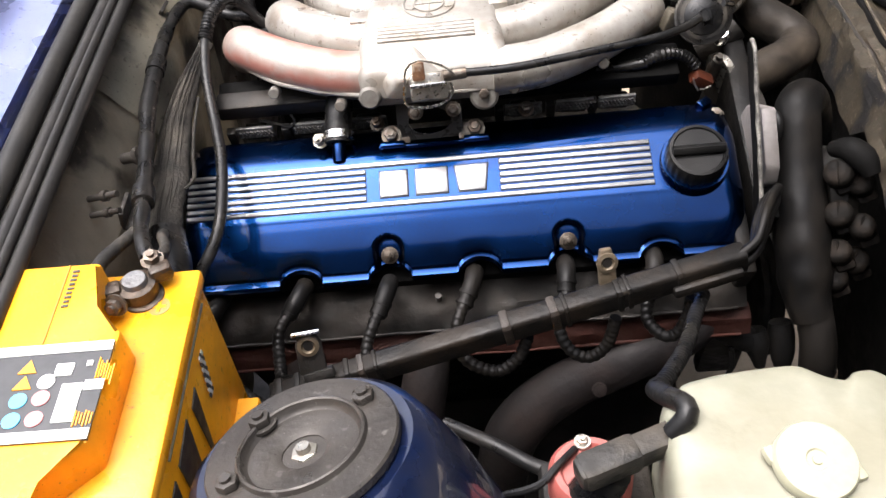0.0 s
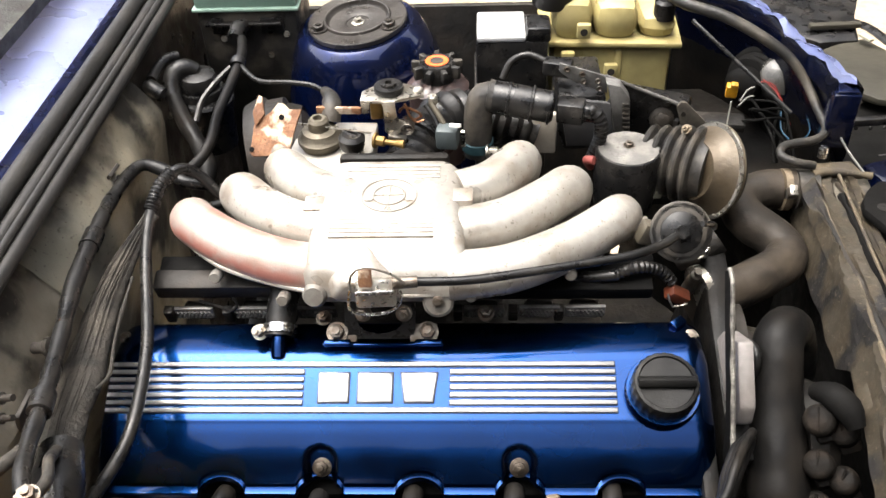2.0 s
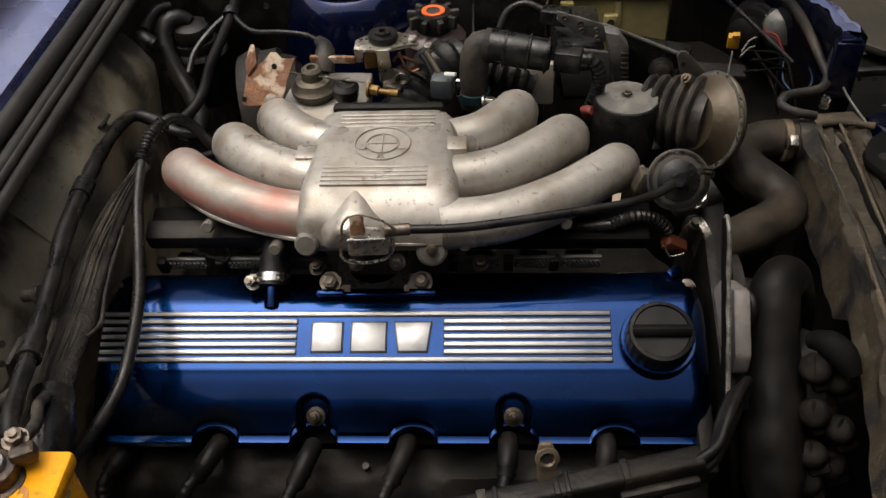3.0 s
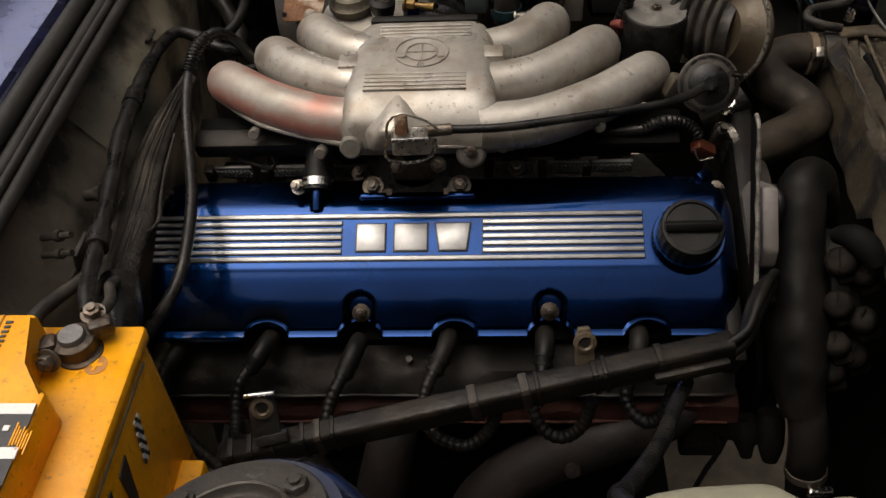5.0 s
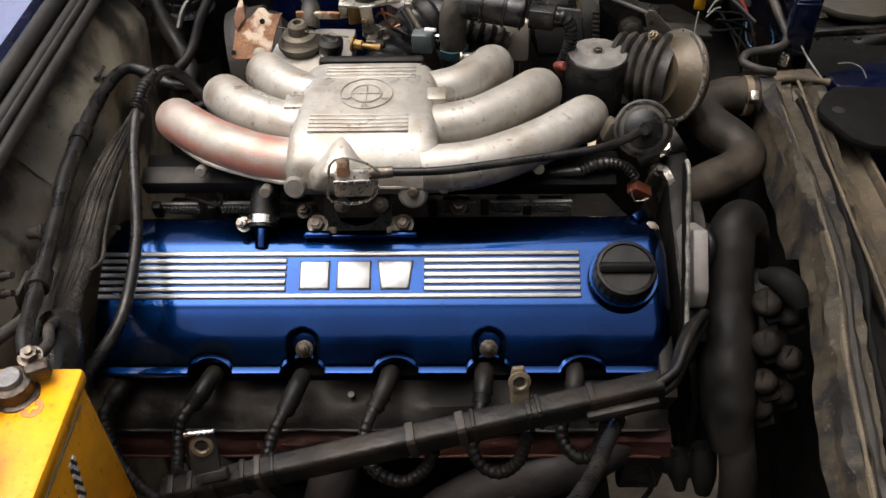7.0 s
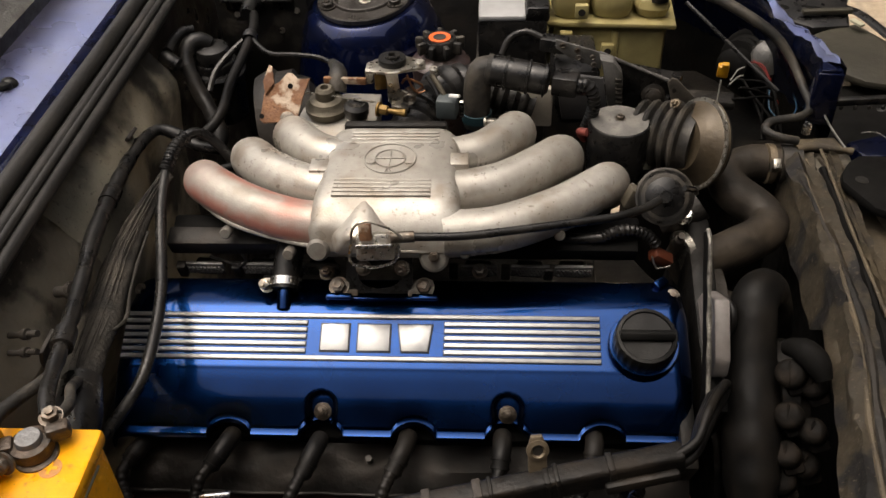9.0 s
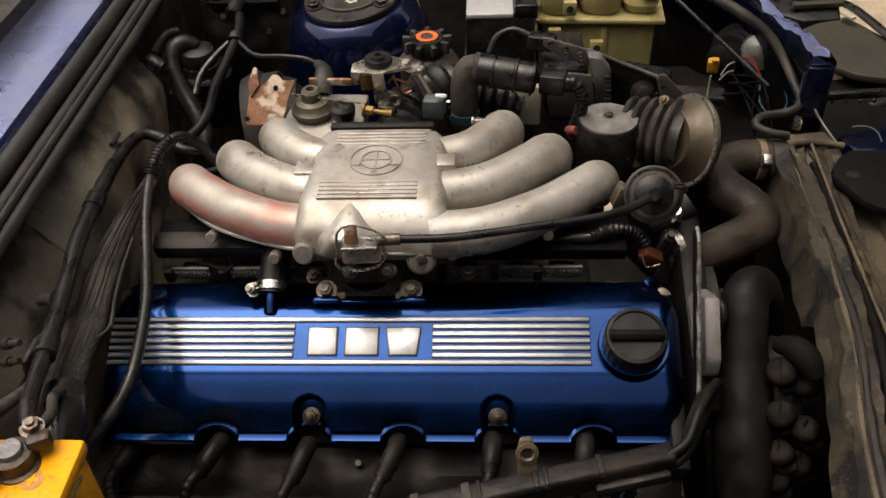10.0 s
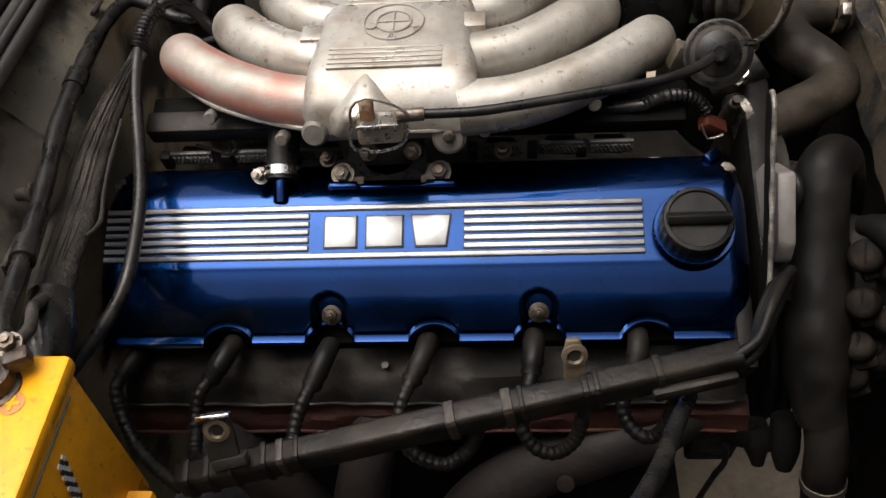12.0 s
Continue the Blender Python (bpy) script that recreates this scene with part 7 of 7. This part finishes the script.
part("tray_wall", box((0.5125, -0.03, 0.846), (0.004, 0.60, 0.022), (0, 0, 0), 0.001), FRAME_TAN, radiator)
# Flat black sheet in place of the shaded gap.
part("grille_void", prism([(0.515, 0.34), (0.60, 0.30), (0.62, -0.4), (0.515, -0.4)], 0.80, 0.81, bevel=0.002), PLASTIC_AND_SHADE, radiator, "black sheet standing for the shaded gap before the grille")
# Two uneven dark tubes follow the frame's seam and fold.
part("jagged_edge", tube([(x + 0.0335, y, z + 0.001) for x, y, z in ((0.425, 0.316, 0.866), (0.423, 0.211, 0.866), (0.421, 0.16, 0.866), (0.416, 0.113, 0.866), (0.409, 0.043, 0.866), (0.401, 0.0, 0.865), (0.388, -0.063, 0.860), (0.372, -0.2, 0.848))], 0.0042, 7, wobble=0.9), PLASTIC_AND_SHADE, radiator, "dark jagged seam")
part("dark_seam", tube([(x + o, y, z + 0.0006) for x, y, z, o in ((0.425, 0.316, 0.866, 0.006), (0.423, 0.211, 0.866, 0.009), (0.421, 0.16, 0.866, 0.013), (0.416, 0.113, 0.866, 0.015), (0.409, 0.043, 0.866, 0.017), (0.401, 0.0, 0.865, 0.017), (0.388, -0.063, 0.860, 0.018), (0.372, -0.2, 0.848, 0.018))], 0.0040, 7, wobble=1.0, squash=0.7), DARK, radiator, "dark uneven line along the fold")
part("fold_line", tube([(x + 0.010, y, z + 0.001) for x, y, z in ((0.425, 0.316, 0.866), (0.423, 0.211, 0.866), (0.421, 0.16, 0.866), (0.416, 0.113, 0.866), (0.409, 0.043, 0.866), (0.401, 0.0, 0.865), (0.388, -0.063, 0.860), (0.372, -0.2, 0.848))], 0.0022, 7, wobble=1.2), FRAME_TAN, radiator)
part("tray_edge", tube([(0.464, 0.348, 0.873), (0.460, 0.275, 0.873), (0.4555, 0.204, 0.873), (0.4515, 0.099, 0.872), (0.449, 0.0, 0.868), (0.440, -0.12, 0.86)], 0.0018, 8, wobble=0.3), FRAME_TAN, radiator, "thin raised tan edge")
shroud = thing("fan_shroud", (0.402, 0.05, 0.6), "black plastic fan shroud behind the radiator", "fan shroud")
part("panel", box((0.440, 0.06, 0.64), (0.012, 0.50, 0.40), bevel=0.004), PLASTIC_AND_SHADE, shroud)
part("top_flange", box((0.440, 0.06, 0.842), (0.020, 0.48, 0.006), (0, 0, 0), 0.001), PLASTIC_AND_SHADE, shroud)
latch = thing("bonnet_latch", (0.50, 0.31, 0.85), "flat black plastic latch plate", "latch")
part("plate", prism([(0.467, 0.276), (0.470, 0.292), (0.484, 0.314), (0.500, 0.328), (0.57, 0.324), (0.59, 0.20), (0.505, 0.214), (0.487, 0.228)], 0.868, 0.880, bevel=0.004), PLASTIC_AND_SHADE, latch)
part("hole", lathe((0.488, 0.277, 0.8800), (0, 0, 1), [(0.007, 0), (0.007, 0.0008), (0.001, 0.0008)], 16), DARK, latch)
nose_panel = thing("front_panel", (0.62, 0.4, 0.8), "blue front panel with folded edges, paint darkened for shade", "car body")
part("rail", box((0.578, 0.487, 0.858), (0.115, 0.010, 0.010), (0, 0, 5), 0.002), PLASTIC, nose_panel)
# Skin uses the darkened paint copy, as it lies in shade.
part("skin", box((0.585, 0.42, 0.76), (0.10, 0.06, 0.14), (0, 0, 20), 0.005), SHADED_BLUE, nose_panel)
for k in range(4):
    part("rivet", lathe((0.530 + 0.018 * k, 0.478, 0.852), (0, -1, 0.4), [(0.003, 0), (0.002, 0.001), (0.0005, 0.001)], 10), DARK, nose_panel)
part("loop", tube([(0.530, 0.402, 0.862), (0.545, 0.402, 0.863), (0.556, 0.392, 0.862), (0.556, 0.372, 0.860)], 0.0007, 8), STRAP, nose_panel)
# Black floor added to fill the well with shade.
part("well_floor", prism([(0.47, 0.30), (0.70, 0.30), (0.70, 0.62), (0.58, 0.60), (0.52, 0.56), (0.48, 0.45)], 0.690, 0.700, bevel=0.002), PLASTIC_AND_SHADE, nose_panel)
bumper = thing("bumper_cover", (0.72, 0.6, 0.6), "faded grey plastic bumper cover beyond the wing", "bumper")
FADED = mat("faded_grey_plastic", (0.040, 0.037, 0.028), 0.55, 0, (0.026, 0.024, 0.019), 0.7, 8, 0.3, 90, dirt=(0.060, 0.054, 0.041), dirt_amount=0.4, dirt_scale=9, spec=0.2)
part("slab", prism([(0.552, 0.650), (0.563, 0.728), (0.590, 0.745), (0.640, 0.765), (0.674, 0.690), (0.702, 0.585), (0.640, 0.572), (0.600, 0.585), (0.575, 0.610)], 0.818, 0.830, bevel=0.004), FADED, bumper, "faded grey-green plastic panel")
# Black pan added where the gap beyond the wing is only dark.
part("inner_pan", prism([(0.44, 0.82), (0.52, 0.82), (0.575, 0.735), (0.565, 0.61), (0.62, 0.62), (0.95, 0.62), (0.95, 0.44), (0.50, 0.44), (0.47, 0.60)], 0.795, 0.805, bevel=0.002), PLASTIC_AND_SHADE, bumper)
part("upper_block", prism([(0.36, 1.20), (0.80, 1.20), (0.638, 0.83), (0.628, 0.750), (0.568, 0.744), (0.50, 0.80)], 0.80, 0.834, bevel=0.006), PLASTIC, bumper)
part("grey_bar", box((0.598, 0.782, 0.842), (0.078, 0.012, 0.008), (0, 0, 3), 0.002), FADED, bumper)
part("side_lip", tube([(0.634, 0.80, 0.838), (0.648, 0.765, 0.842), (0.672, 0.69, 0.838), (0.70, 0.60, 0.832)], 0.008, 10, squash=0.6), PLASTIC, bumper)
part("pale_chip", box((0.632, 0.742, 0.842), (0.010, 0.024, 0.004), (0, 0, 25), 0.001), CREAM, bumper, "small pale plastic chip")

# ---- near strut bolts, washer nozzle, wiper ----
ns, na = Vector((-0.124, -0.311, 0.947)), Vector((-0.18, 0.29, 1.0)).normalized()
for x, y in ((-0.084, -0.277), (-0.157, -0.283), (-0.168, -0.338)):
    zz = ns.z - (na.x * (x - ns.x) + na.y * (y - ns.y)) / na.z
    bolt = thing("strut_bolt", (x, y, zz), "weathered flanged bolt on the strut mount", "bolt", "bolts on the strut mounts")
    part("bolt", nut(bmesh.new(), Vector((x, y, zz)) + na * 0.002, na, 0.0145, 0.007), MOUNT, bolt)
fs, fa = Vector((-0.104, 0.606, 0.950)), Vector((-0.07, -0.08, 1.0)).normalized()
for a in (0.9, 3.0, 5.1):
    u, v = frame_of(fa)
    at = fs + u * 0.054 * math.cos(a) + v * 0.054 * math.sin(a) + fa * 0.004
    bolt = thing("strut_bolt", at, "weathered flanged bolt on the strut mount", "bolt", "bolts on the strut mounts")
    part("bolt", nut(bmesh.new(), at, fa, 0.0145, 0.007), MOUNT, bolt)
tower_hose = thing("brake_hose", (-0.19, -0.36, 0.9), "black hose beside the battery and strut tower", "hose")
part("hose_body", tube([(-0.15, -0.42, 0.93), (-0.186, -0.375, 0.925), (-0.190, -0.33, 0.915), (-0.182, -0.285, 0.90), (-0.172, -0.25, 0.875)], 0.008, 12), RUBBER, tower_hose)
for at, size, turn in (((-0.322, 0.105, 0.935), (0.004, 0.034, 0.014), (0, 32, 8)), ((-0.330, 0.262, 0.944), (0.004, 0.022, 0.020), (0, 40, -6)), ((-0.316, -0.03, 0.915), (0.004, 0.03, 0.02), (0, 10, 0))):
    tag = thing("bulkhead_tab", at, "small folded steel tab on the bulkhead", "bracket", "tabs on the bulkhead")
    part("plate", box(at, size, turn, 0.001), MOUNT, tag)
    part("lip", box((at[0] + 0.004, at[1], at[2] - size[2] * 0.5), (0.009, size[1], 0.003), turn, 0.001), MOUNT, tag)
nozzle = thing("washer_nozzle", (-0.449, 0.272, 1.006), "small black washer jet on the blue panel", "washer jet")
part("base", lathe((-0.449, 0.272, 1.004), (0, 0, 1), [(0.010, 0), (0.0095, 0.004), (0.006, 0.008), (0.002, 0.009)], 18), PLASTIC, nozzle)
part("ribs", lathe((-0.449, 0.262, 1.006), (0, 0.2, 1), [(0.008, 0), (0.0085, 0.003), (0.007, 0.006), (0.003, 0.007)], 18), PLASTIC, nozzle)
wall("windscreen_edge", [(-0.95, 1.16), (-0.52, 1.060), (-0.464, 1.040), (-0.466, 1.022)], -0.75, 1.15, STRAP, "dusty dark strip at the windscreen foot", 6)

# ---- unseen wall added behind the camera to darken the cover's reflection ----
lone("unseen_wall_south", box((0.0, -2.2, 1.60), (14.0, 0.25, 3.2), bevel=0.02), mat("added_dark_wall", (0.030, 0.026, 0.022), 0.9, 0, (0.02, 0.017, 0.015), 0.6, 3, 0.4, 40), "unseen dark wall added behind the car to darken reflections", "wall", kind="structure")

# Unseen wall added to keep sky out of the cover's rear ledge.
lone("unseen_wall_north", box((2.7, 4.4, 2.7), (9.2, 0.25, 5.4), bevel=0.02), bpy.data.materials["added_dark_wall"], "unseen dark wall added on the far side to block sky reflections", "wall", kind="structure")

# Out of view; its lean is set to darken the radiator side.
bonnet = thing("raised_bonnet", (0.74, 0.1, 0.9), "front-hinged bonnet standing open, black lining inside", "bonnet")
part("lining", box((0.735, 0.13, 1.46), (0.012, 1.30, 1.04), (0, -14, 0), 0.004), mat("black_felt_lining", (0.02, 0.019, 0.018), 0.95, 0, (0.03, 0.028, 0.026), 0.6, 12, 0.6, 120), bonnet)
part("skin", box((0.750, 0.13, 1.464), (0.010, 1.40, 1.12), (0, -14, 0), 0.004), BODY_BLUE, bonnet)
for y in (-0.36, 0.55):
    part("hinge_arm", tube([(0.615, y, 0.795), (0.70, y, 0.83), (0.80, y, 0.90), (0.852, y, 1.00)], 0.012, 10), PAINT_AND_SHADE, bonnet)
